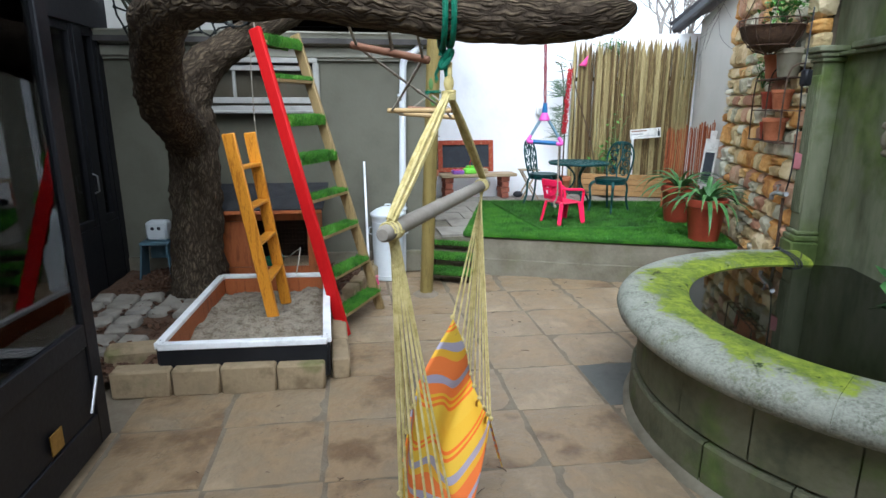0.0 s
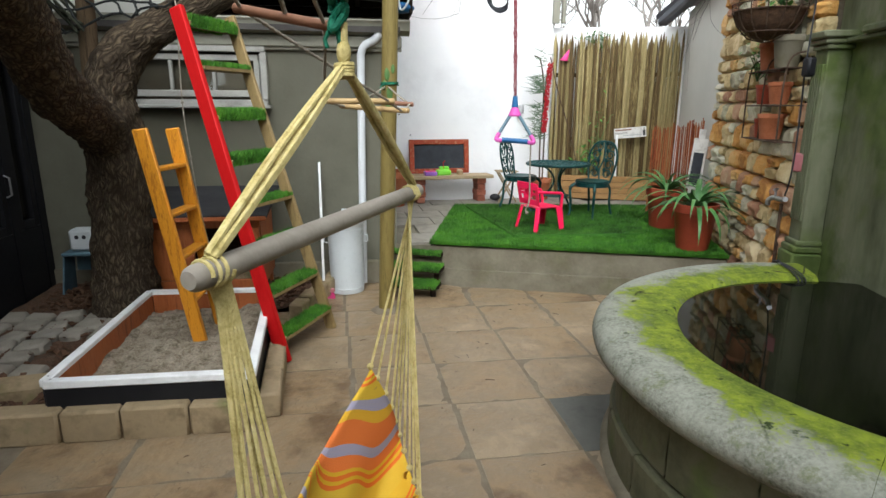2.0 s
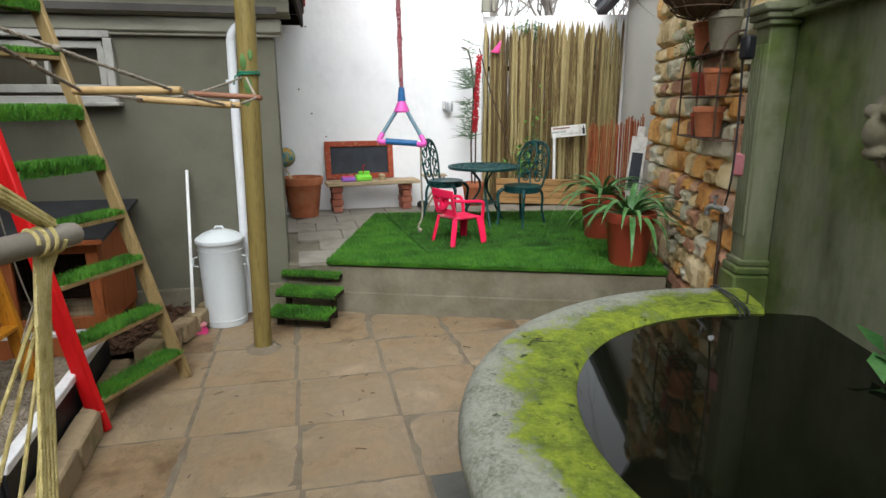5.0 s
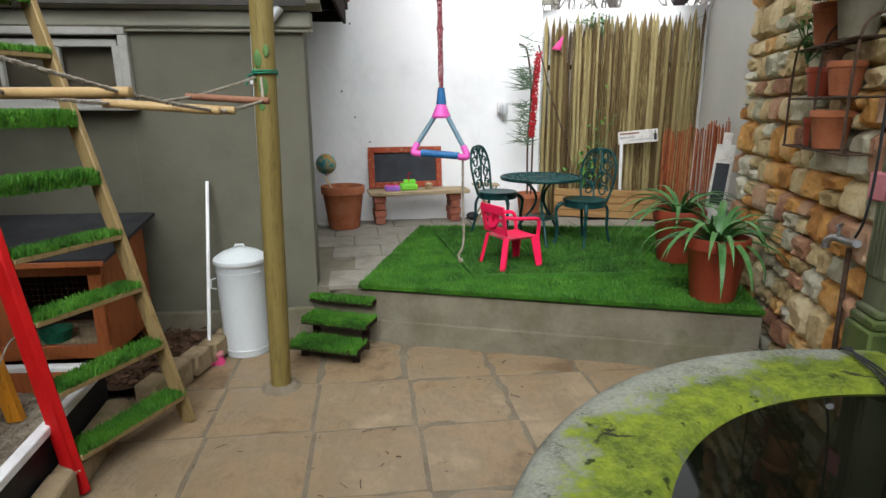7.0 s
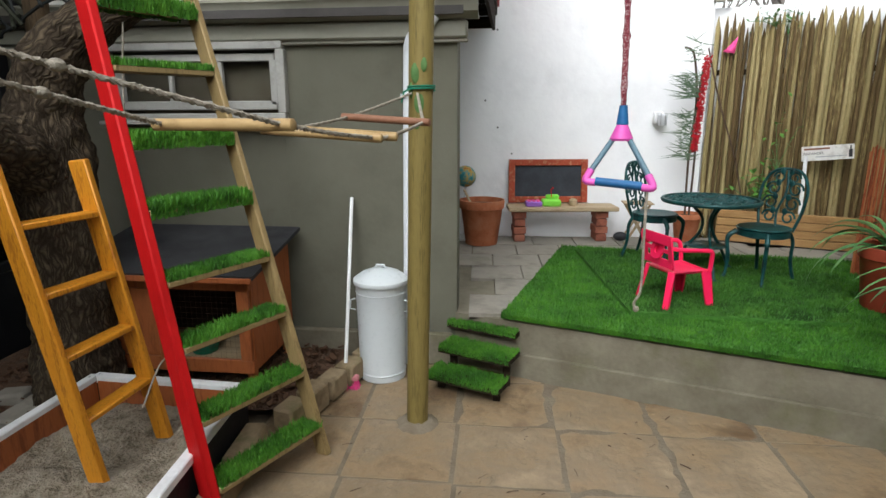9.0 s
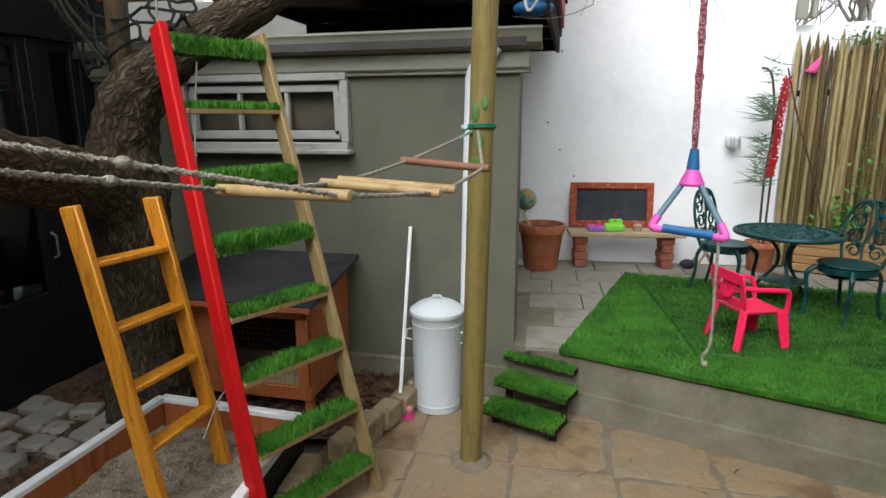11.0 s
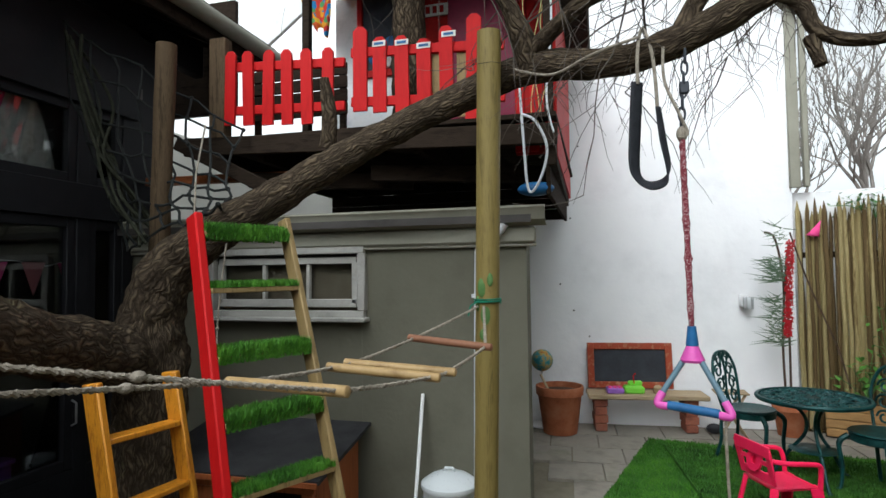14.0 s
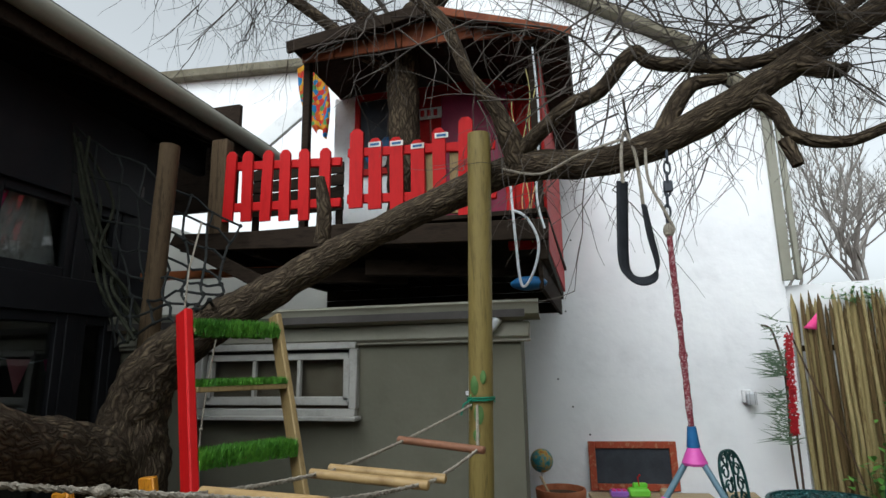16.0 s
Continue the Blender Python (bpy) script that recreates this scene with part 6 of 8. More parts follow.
limb("branch", [(-0.02, 5.74, 2.80, 0.05), (0.0, 5.72, 2.98, 0.045), (-0.02, 5.70, 3.20, 0.03)], 8)
limb("branch", [(2.7, 5.45, 3.55, 0.06), (2.5, 5.3, 3.75, 0.045), (2.3, 5.2, 3.95, 0.035), (2.0, 5.1, 4.3, 0.025)], 8)

tw = Geo()
tr_ = random.Random(21)


def grow(g, p, d, length, r, depth, droop):
    """Fine twigs that fork and hang."""
    pts, q = [p], Vector(p)
    k = 4
    for _ in range(k):
        d = (d + Vector((tr_.uniform(-0.3, 0.3), tr_.uniform(-0.3, 0.3), tr_.uniform(-0.25, 0.2) - droop))).normalized()
        q = q + d * length / k
        pts.append(q.copy())
    g.tube(pts, [r * (1 - 0.14 * i) for i in range(k + 1)], 4 if r > 0.004 else 3, cap=False)
    if depth:
        for _ in range(tr_.choice((2, 3, 3))):
            i = tr_.randint(1, k)
            e = (d + Vector((tr_.uniform(-1, 1), tr_.uniform(-1, 1), tr_.uniform(-0.9, 0.7)))).normalized()
            grow(g, pts[i], e, length * tr_.uniform(0.5, 0.8), r * 0.6, depth - 1, droop)


starts = [((2.3, 5.45, 3.5), 10), ((2.6, 5.45, 3.65), 14), ((2.9, 5.4, 3.8), 14), ((3.3, 5.3, 3.9), 12), ((1.8, 5.5, 3.65), 10), ((2.1, 5.5, 3.55), 8), ((0.7, 5.5, 4.15), 10), ((0.45, 5.5, 4.4), 10), ((2.0, 5.1, 4.3), 16), ((0.75, 6.6, 5.5), 14), ((-0.5, 6.5, 5.35), 14), ((-0.9, 6.4, 5.2), 14), ((1.6, 5.5, 3.45), 6), ((3.4, 5.3, 3.2), 8), ((1.4, 6.0, 4.9), 14), ((2.6, 5.8, 4.4), 16), ((3.6, 6.2, 4.6), 14), ((-0.2, 6.0, 5.2), 12), ((-1.5, 6.2, 5.4), 12)]
for c, n in starts:
    for _ in range(int(n * 1.5)):
        grow(tw, Vector(c) + Vector((tr_.uniform(-0.25, 0.25), tr_.uniform(-0.2, 0.2), tr_.uniform(-0.1, 0.15))), Vector((tr_.uniform(-1, 1), tr_.uniform(-0.8, 0.8), tr_.uniform(-0.6, 0.9))).normalized(), tr_.uniform(0.4, 0.85), tr_.uniform(0.0035, 0.0075), 2, 0.03)
for _ in range(40):
    x = tr_.uniform(1.2, 2.9)
    grow(tw, Vector((x, 5.48, 3.1 + max(0, x - 1.9) * 0.45)), Vector((tr_.uniform(-0.6, 0.6), tr_.uniform(-0.4, 0.4), -1)).normalized(), tr_.uniform(0.15, 0.4), 0.003, 1, 0.05)
for c, e in (((-0.5, 6.5, 5.35), (0.16, 6.78, 4.65)), ((1.4, 6.0, 4.9), (0.66, 5.5, 4.14)), ((2.6, 5.8, 4.4), (2.85, 5.5, 3.75)), ((3.6, 6.2, 4.6), (3.2, 5.4, 3.78)), ((-0.2, 6.0, 5.2), (-0.5, 6.5, 5.35)), ((-1.5, 6.2, 5.4), (-0.9, 6.4, 5.2))):
    tw.tube(smooth_path([e, tuple((Vector(c) + Vector(e)) / 2 + Vector((0.1, 0, 0.08))), c], 4), 0.018, 6)
part("twig_growth", tw, TWIG, tree, kind="stuff")

# ---- treehouse ----
th = thing("treehouse", (0.0, 7.6, 2.6), "red wooden treehouse with picket balcony", "treehouse")
for k in range(19):
    y = 6.52 + k * 0.135
    part("floor_plank", Geo().box((-0.17, y, 3.09), (2.85, 0.125, 0.035), 0.004), SHADE_DARK_TIMBER, th)
part("edge_beam", Geo().beam((-1.6, 6.48, 3.06), (1.26, 6.48, 2.96), 0.05, 0.14, 0.006), SHADE_DARK_TIMBER, th)
part("brace_beam", Geo().beam((-1.62, 6.42, 3.08), (-0.7, 6.5, 2.62), 0.08, 0.10, 0.006), SHADE_DARK_TIMBER, th)
part("edge_beam", Geo().beam((1.22, 6.5, 2.86), (1.18, 9.0, 2.86), 0.06, 0.2, 0.006), SHADE_DARK_TIMBER, th)
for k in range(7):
    part("joist", Geo().beam((-1.4 + k * 0.42, 6.55, 2.99), (-1.4 + k * 0.42, 9.0, 2.99), 0.06, 0.13, 0.005), SHADE_DARK_TIMBER, th)
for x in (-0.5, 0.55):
    part("bearer", Geo().beam((x - 0.7, 6.75, 2.82), (x + 0.6, 7.0, 2.78), 0.09, 0.12, 0.006), SHADE_DARK_TIMBER, th)
# dark boards added behind the gap to stand for the shade under the platform
for k in range(4):
    part("shade_backing_board", Geo().box((-0.1, 8.62, 2.64 + k * 0.112), (2.56, 0.03, 0.108), 0.004), SHADE_DARK_TIMBER, th)
# boards and posts added in place of dark clutter behind the left pickets
for k in range(4):
    part("added_screen_board", Geo().box((-0.80, 6.80, 3.36 + k * 0.105), (0.86, 0.02, 0.095), 0.004), SHADE_DARK_TIMBER, th)
for x in (-1.18, -0.42):
    part("added_screen_post", Geo().box((x, 6.83, 3.42), (0.05, 0.04, 0.62), 0.004), SHADE_DARK_TIMBER, th)
# another added dark board, closing the shaded gap at the side
part("shade_side_board", Geo().box((1.19, 7.6, 2.68), (0.03, 2.1, 0.22), 0.004), SHADE_DARK_TIMBER, th)
part("gate_post", Geo().box((-1.30, 6.50, 3.50), (0.14, 0.10, 0.78), 0.008), POST_WOOD, th)


def picket(x, z0, z1, w, lean=0.0):
    g = Geo()
    h = 0.03
    vs = []
    for y in (6.455, 6.477):
        vs += [(x - w / 2, y, z0), (x + w / 2, y, z0), (x + w / 2, y, z1 - h), (x + w * 0.22, y, z1), (x - w * 0.22, y, z1), (x - w / 2, y, z1 - h)]
    vs = [(a + lean * (c - z0), b, c) for a, b, c in vs]
    g.add(vs, [(0, 1, 2, 3, 4, 5), (11, 10, 9, 8, 7, 6)] + [(i, i + 6, (i + 1) % 6 + 6, (i + 1) % 6) for i in range(6)])
    return g


rail = thing("picket_fence", (-0.2, 6.48, 3.11), "red painted picket balustrade of a treehouse", "fence")
for i in range(6):
    part("picket", picket(-1.19 + i * 0.163, 3.20 - 0.01 * i, 3.77 - 0.012 * i, 0.088, rng.uniform(-0.02, 0.02)), RED_PAINT, rail)
for x, z0, z1, w in ((-0.12, 3.22, 3.83, 0.105), (0.03, 3.20, 3.74, 0.10), (0.20, 3.18, 3.73, 0.10), (0.36, 3.16, 3.69, 0.10), (0.52, 3.14, 3.76, 0.095), (0.70, 3.10, 3.82, 0.10)):
    part("picket", picket(x, z0, z1, w, rng.uniform(-0.03, 0.03)), RED_PAINT, rail)
for a, b in (((-1.24, 6.495, 3.66), (-0.25, 6.495, 3.60)), ((-1.24, 6.495, 3.32), (-0.25, 6.495, 3.28)), ((-0.2, 6.495, 3.66), (0.92, 6.495, 3.60)), ((-0.2, 6.495, 3.30), (0.92, 6.495, 3.24))):
    part("rail", Geo().beam(a, b, 0.03, 0.07, 0.005), RED_PAINT, rail)
for x, z in ((0.03, 3.69), (0.20, 3.68), (0.36, 3.64), (0.54, 3.70)):
    part("sticker", Geo().box((x, 6.452, z), (0.10, 0.004, 0.04), 0.001), SIGN_WHITE, rail, "small pale label")
    part("sticker_bar", Geo().box((x, 6.449, z), (0.07, 0.004, 0.018), 0.001), BLUE_PLASTIC, rail, "blue bar on a label")

for k in range(12):
    z = 3.18 + k * 0.118
    part("white_board", Geo().beam((-0.70, 7.30, z), (0.10, 7.30, z), 0.022, 0.124, 0.004), WHITE_PAINT, th)
for k in range(12):
    z = 3.18 + k * 0.118
    part("red_board", Geo().beam((0.10, 7.30, z), (1.22, 7.30, z), 0.022, 0.124, 0.004), RED_WOOD, th)
for k in range(13):
    part("side_board", Geo().beam((1.24, 6.62, 2.90 + k * 0.112), (1.22, 9.0, 2.90 + k * 0.112), 0.022, 0.118, 0.004), RED_WOOD, th)
for k in range(7):
    part("front_board", Geo().beam((0.97, 6.63, 2.92 + k * 0.112), (1.25, 6.63, 2.92 + k * 0.112), 0.022, 0.116, 0.004), RED_WOOD, th)
for k in range(3):
    part("corner_slat", Geo().box((1.0 + k * 0.1, 6.60, 3.25), (0.06, 0.02, 0.75), 0.004), RED_PAINT, th)
part("door", Geo().box((0.62, 7.275, 3.78), (0.58, 0.03, 1.26), 0.006), PURPLE_PAINT, th, "purple painted door")
part("door_trim", Geo().box((0.95, 7.27, 3.79), (0.05, 0.03, 1.30), 0.005), RED_PAINT, th)
part("name_board", Geo().box((0.22, 7.27, 4.27), (0.24, 0.02, 0.10), 0.004), SIGN_WHITE, th, "pale board with worn lettering")
wn2 = Geo()
for c, s in (((-0.27, 7.27, 4.50), (0.42, 0.03, 0.06)), ((-0.27, 7.27, 3.78), (0.42, 0.03, 0.06)), ((-0.46, 7.27, 4.14), (0.05, 0.03, 0.68)), ((-0.08, 7.27, 4.14), (0.05, 0.03, 0.68))):
    wn2.box(c, s, 0.005)
wf = part("window_frame", wn2, RED_WOOD, th, "dark red window frame")
part("window_pane", Geo().box((-0.27, 7.285, 4.14), (0.34, 0.01, 0.66), 0.001), CHALKBOARD, wf)
for x, z, m_ in ((-0.33, 3.92, BLUE_PLASTIC), (-0.22, 3.88, SIGN_WHITE), (-0.27, 4.02, PINK_CLOTH), (-0.18, 4.04, BLUE_PLASTIC)):
    part("window_toy", Geo().ball((x, 7.27, z), 0.05, 8, (1, 0.3, 1.2)), m_, wf)
for x, y in ((-0.60, 6.58), (1.20, 6.60)):
    part("porch_post", Geo().beam((x, y, 3.1), (x, y, 4.44 if x > 0 else 4.54), 0.06, 0.06, 0.006, (0, 1, 0)), SHADE_DARK_TIMBER, th)
part("roof", Geo().slab([(-0.64, 6.35, 4.57), (0.46, 6.35, 4.69), (0.46, 9.1, 4.69), (-0.64, 9.1, 4.57)], 0.05), SHADE_DARK_TIMBER, th)
part("roof", Geo().slab([(0.46, 6.35, 4.69), (1.47, 6.35, 4.33), (1.47, 9.1, 4.33), (0.46, 9.1, 4.69)], 0.05), SHADE_DARK_TIMBER, th)
part("bargeboard", Geo().beam((-0.66, 6.335, 4.52), (0.46, 6.335, 4.65), 0.03, 0.10, 0.005), SHADE_DARK_TIMBER, th)
part("bargeboard", Geo().beam((0.46, 6.335, 4.65), (1.49, 6.335, 4.285), 0.03, 0.06, 0.005), GABLE_WOOD, th, "red-brown bargeboard")
for k in range(7):
    part("gable_board", Geo().beam((-0.46 + k * 0.278, 6.47, (4.45, 4.45, 4.45, 4.45, 4.44, 4.41, 4.36)[k]), (-0.46 + k * 0.278, 6.47, (4.54 + 0.03 * k, 4.61 - 0.075 * (k - 4))[k > 3]), 0.27, 0.02, 0.004, (0, 1, 0)), GABLE_WOOD, th)
part("cable", Geo().tube(smooth_path([(1.02, 6.4, 3.45), (1.05, 6.38, 2.9), (1.08, 6.38, 2.58), (1.16, 6.36, 2.66), (1.20, 6.36, 2.85), (1.13, 6.36, 3.02), (1.04, 6.38, 3.08)], 8), 0.009, 7), PVC, th, "loop of white cable")
part("cable", Geo().tube(smooth_path([(1.22, 6.40, 4.25), (1.24, 6.40, 3.7), (1.20, 6.40, 3.2), (1.24, 6.40, 2.95)], 8), 0.007, 6), PVC, th, "hanging white cable")
for k, (xa, xb, z0, z1) in enumerate(((1.15, 1.10, 4.18, 2.98), (1.19, 1.17, 4.05, 3.10), (1.06, 1.13, 3.95, 2.90))):
    part("fairy_light_wire", Geo().tube(smooth_path([(xa + (xb - xa) * f + 0.03 * math.sin(9 * f + k * 2), 6.57 - 0.02 * math.cos(7 * f + k), z0 + (z1 - z0) * f) for f in np.linspace(0, 1, 12)], 3), 0.0035, 5), ROPE_CREAM, th, "thin string of unlit fairy lights")
for x, z0, z1 in ((0.44, 3.16, 3.62), (0.62, 3.13, 3.60)):
    part("bare_slat", Geo().box((x, 6.515, (z0 + z1) / 2), (0.075, 0.018, z1 - z0), 0.004), PINE, th, "unpainted timber slat")
for k in range(3):
    part("letter_bar", Geo().box((0.16 + 0.06 * k, 7.257, 4.27), (0.035, 0.006, 0.06), 0.002), RED_WOOD, th, "red painted letter shape")
single("blue_tarp", Geo().ball((1.10, 6.60, 2.62), 0.09, 10, (1.4, 0.8, 0.55)), BLUE_PLASTIC, "crumpled blue plastic sheet on roof", "sheet")
def patchwork(name, colours, scale):
    """Bright printed cloth of small irregular patches."""
    mt = material(name, colours, scale, 0.8, bump=0.2, bump_scale=120)
    N, L = mt.node_tree.nodes, mt.node_tree.links
    vo = N.new("ShaderNodeTexVoronoi")
    vo.inputs["Scale"].default_value = scale
    L.new(N.new("ShaderNodeNewGeometry").outputs["Position"], vo.inputs["Vector"])
    sp = N.new("ShaderNodeSeparateColor")
    L.new(vo.outputs["Color"], sp.inputs[0])
    ramp = N.new("ShaderNodeValToRGB")
    ramp.color_ramp.interpolation = "CONSTANT"
    el = ramp.color_ramp.elements
    while len(el) < len(colours):
        el.new(0.5)
    for k, c in enumerate(colours):
        el[k].position, el[k].color = k / len(colours), (*c, 1)
    L.new(sp.outputs[0], ramp.inputs["Fac"])
    L.new(ramp.outputs["Color"], N["Principled BSDF"].inputs["Base Color"])
    return mt


def cloth_strip(u, v):
    x = -0.94 + 0.24 * v + (v - 0.5) * (0.10 * math.sin(3.1 * u) - 0.16 * u * u)
    return (x + 0.14 * u, 7.0 + 0.025 * math.sin(9 * v + 4 * u), 4.74 - 0.66 * u + 0.05 * math.sin(5 * v))


hc = single("hanging_cloth", Geo().sheet(cloth_strip, 18, 10), patchwork("bright_printed_cloth", [(0.60, 0.04, 0.03), (0.70, 0.32, 0.02), (0.10, 0.30, 0.10), (0.62, 0.10, 0.02), (0.03, 0.22, 0.50), (0.66, 0.42, 0.03)], 24), "bright multicoloured cloth hanging beside a treehouse", "cloth")
hc.modifiers.new("thickness", "SOLIDIFY").thickness = 0.006
single("leaning_board", Geo().beam((-2.5, 8.5, 4.55), (-1.6, 8.4, 5.12), 0.05, 0.22, 0.006), WHITE_PAINT, "peeling white board behind balcony", "board")
single("orange_beam", Geo().beam((-2.2, 6.75, 2.86), (-0.6, 6.85, 2.86), 0.06, 0.07, 0.006), HUTCH_WOOD, "orange-brown beam under a platform", "beam")
single("support_post", Geo().tube([(-1.45 + 0.047 * z, 5.95 - 0.015 * z, z) for z in np.linspace(0.04, 3.62, 20)], [0.066 * (1 + 0.06 * noise.noise(Vector((3, 1, z * 2.3)))) for z in np.linspace(0.04, 3.62, 20)], 14, 0.05, 6), POST_WOOD, "tall round timber post beside the tree", "post")

# cargo net
na, nb, nc, nd = Vector((-2.12, 5.85, 3.85)), Vector((-1.05, 6.35, 3.15)), Vector((-0.55, 5.45, 2.45)), Vector((-1.62, 5.95, 2.25))


def net_at(u, v):
    p = na.lerp(nb, u).lerp(nd.lerp(nc, u), v)
    return p + Vector((0.05 * noise.noise(p * 3), 0.08 * noise.noise(p * 4), -0.16 * math.sin(math.pi * v) + 0.08 * noise.noise(p * 5)))


cn = thing("cargo_net", (-1.5, 5.95, 2.2), "dark knotted climbing net slung under a platform", "net")
for k in range(8):
    part("cord", Geo().tube([net_at(k / 7, j / 12) for j in range(13)], 0.009, 5), NET_CORD, cn)
    part("cord", Geo().tube([net_at(j / 12, k / 7) for j in range(13)], 0.009, 5), NET_CORD, cn)
for i in range(8):
    for j in range(8):
        part("knot", Geo().ball(net_at(i / 7, j / 7), 0.016, 5), NET_CORD, cn)

for k in range(7):
    r = random.Random(300 + k)
    o = lambda: Vector((r.uniform(-0.07, 0.07), r.uniform(-0.12, 0.12), r.uniform(-0.05, 0.05)))
    pts = [tuple(Vector(p) + o()) for p in ((-2.02, 5.85, 3.75), (-1.86, 5.86, 3.30), (-1.72, 5.85, 2.88), (-1.57, 5.86, 2.58), (-1.36, 5.85, 2.28))]
    part("hanging_rope", Geo().tube(smooth_path(pts, 6), 0.011, 6), ROPE_MOSS, cn, "thick grey-green rope")

# ---- hammock chair ----
hm = thing("hammock_chair", (0.68, 2.44, 0.28), "striped orange and yellow hanging hammock chair", "hammock chair")
top = Vector((0.68, 2.44, 1.84))
bl, br_ = Vector((0.44, 1.88, 1.46)), Vector((0.90, 2.885, 1.458))
bd = (br_ - bl).normalized()
part("spreader_bar", Geo().tube([bl - bd * 0.02, bl - bd * 0.012, bl, bl.lerp(br_, 0.5), br_, br_ + bd * 0.012, br_ + bd * 0.02], [0.016, 0.022, 0.024, 0.024, 0.024, 0.022, 0.016], 16), BAR_WOOD, hm, "grey turned wooden spreader bar")


def strand(a, b, r, sag, parent, name="cord", bow=None, n=8):
    pts = [a.lerp(b, t) + Vector((0, 0, -sag * math.sin(math.pi * t))) + (bow or Vector((0, 0, 0))) * math.sin(math.pi * t) for t in np.linspace(0, 1, n)]
    return part(name, Geo().tube(pts, r, 6), ROPE_CREAM, parent)


for k in range(7):
    o = Vector((0.0055 * math.cos(k * 0.9), 0.0055 * math.sin(k * 0.9), 0.004 * (k % 2)))
    strand(top + o, bl + bd * 0.04 + o * 1.6 + Vector((0, 0, 0.026)), 0.006, 0.0, hm, bow=o * 1.5)
    strand(top + o, br_ - bd * 0.04 + o * 1.6 + Vector((0, 0, 0.026)), 0.006, 0.0, hm, bow=o * 1.5)
part("top_knot", Geo().ball(top + Vector((0, 0, 0.03)), 0.018, 10, (1, 1, 1.8)).tube([top + Vector((0.020 * math.cos(a), 0.020 * math.sin(a), -0.03 + 0.008 * a / 6.28)) for a in np.linspace(0, 25, 50)], 0.007, 6).tube([top + Vector((0, 0, 0.04)), top + Vector((0, 0, 0.10))], 0.012, 8), ROPE_CREAM, hm)
for b_ in (bl + bd * 0.05, br_ - bd * 0.05):
    side = bd.cross(Vector((0, 0, 1))).normalized()
    part("bar_lashing", Geo().tube([b_ + bd * (0.003 * a - 0.04) + side * (0.026 * math.cos(a)) + Vector((0, 0, 0.026 * math.sin(a))) for a in np.linspace(0, 18.8, 48)], 0.004, 6), ROPE_CREAM, hm)
Lc = smooth_path([(0.52, 2.16, 0.78), (0.47, 1.98, 0.62), (0.49, 1.88, 0.50), (0.58, 1.83, 0.42), (0.66, 1.86, 0.38)], 4)
Rc = smooth_path([(0.725, 2.635, 0.92), (0.785, 2.70, 0.76), (0.82, 2.745, 0.60), (0.855, 2.62, 0.52), (0.875, 2.52, 0.50)], 4)
nL = len(Lc)


def cloth(u, v):
    i = v * (nL - 1)
    a, b = min(int(i), nL - 2), i - min(int(i), nL - 2)
    l, r = Vector(Lc[a]).lerp(Vector(Lc[a + 1]), b), Vector(Rc[a]).lerp(Vector(Rc[a + 1]), b)
    sagd = (0.10 + 0.20 * v) * math.sin(math.pi * u) ** 0.8
    back = Vector((-0.05, 0.05, 0)) * math.sin(math.pi * u)
    fold = 0.03 * math.sin(u * 9 + v * 7) * math.sin(math.pi * u) + 0.012 * math.sin(v * 17 + u * 4) * math.sin(math.pi * u)
    return l.lerp(r, u) + back + Vector((fold * 0.6, fold * 0.5, -sagd + fold))


NU, NV = 36, 26
gcl = Geo().sheet(lambda u, v: tuple(cloth(u, v)), NU, NV)
cl = part("cloth", gcl, FABRIC, hm, "striped orange, yellow and grey cloth")
uv = cl.data.uv_layers.new(name="stripes")
for lp in cl.data.loops:
    i, j = divmod(lp.vertex_index, NV + 1)
    uv.data[lp.index].uv = (0.62 * (1 - i / NU) + 0.55 * j / NV + 0.10 * abs(i / NU - 0.62) + 0.006 * math.sin(j * 0.7), j / NV)
sol = cl.modifiers.new("thickness", "SOLIDIFY")
sol.thickness = 0.006
for k in range(11):
    f = k / 10
    strand(bl + bd * (0.03 + 0.05 * f) - Vector((0, 0, 0.02)), cloth(0.0, f), 0.0042, 0.0, hm)
    strand(br_ - bd * (0.03 + 0.05 * f) - Vector((0, 0, 0.02)), cloth(1.0, f), 0.0042, 0.0, hm)
    for p in (cloth(0.0, f), cloth(1.0, f)):
        part("cord_knot", Geo().ball(p + Vector((0, 0, 0.008)), 0.011, 6), ROPE_CREAM, hm)
for k in range(5):
    q = cloth(1.0, 0.1 + 0.2 * k) + Vector((-0.012, -0.012, -0.012))
    part("eyelet", Geo().lathe([(0.007, -0.002), (0.013, -0.002), (0.013, 0.003), (0.007, 0.003), (0.007, -0.002)], 12, Matrix.Translation(q) @ pose(0, 0, 0, 70, 0, 40)), material("brass", [(0.45, 0.28, 0.08), (0.55, 0.36, 0.12)], 20, 0.3, 1.0, bump=0) if k == 0 else bpy.data.materials["brass"], hm)
flap = Geo().sheet(lambda u, v: tuple(cloth(1.0, 0.86 + 0.14 * v) + Vector((0.045 * u, -0.05 * u, -0.19 * u + 0.01 * math.sin(6 * v)))), 8, 6)
fl = part("cloth_flap", flap, FABRIC, hm)
uv = fl.data.uv_layers.new(name="stripes")
for lp in fl.data.loops:
    uv.data[lp.index].uv = ((lp.vertex_index // 7) / 8 * 0.42, 0.5)
gs_ = thing("hanging_sling", (0.68, 2.44, 1.86), "green nylon rope sling tied round a limb", "rope")
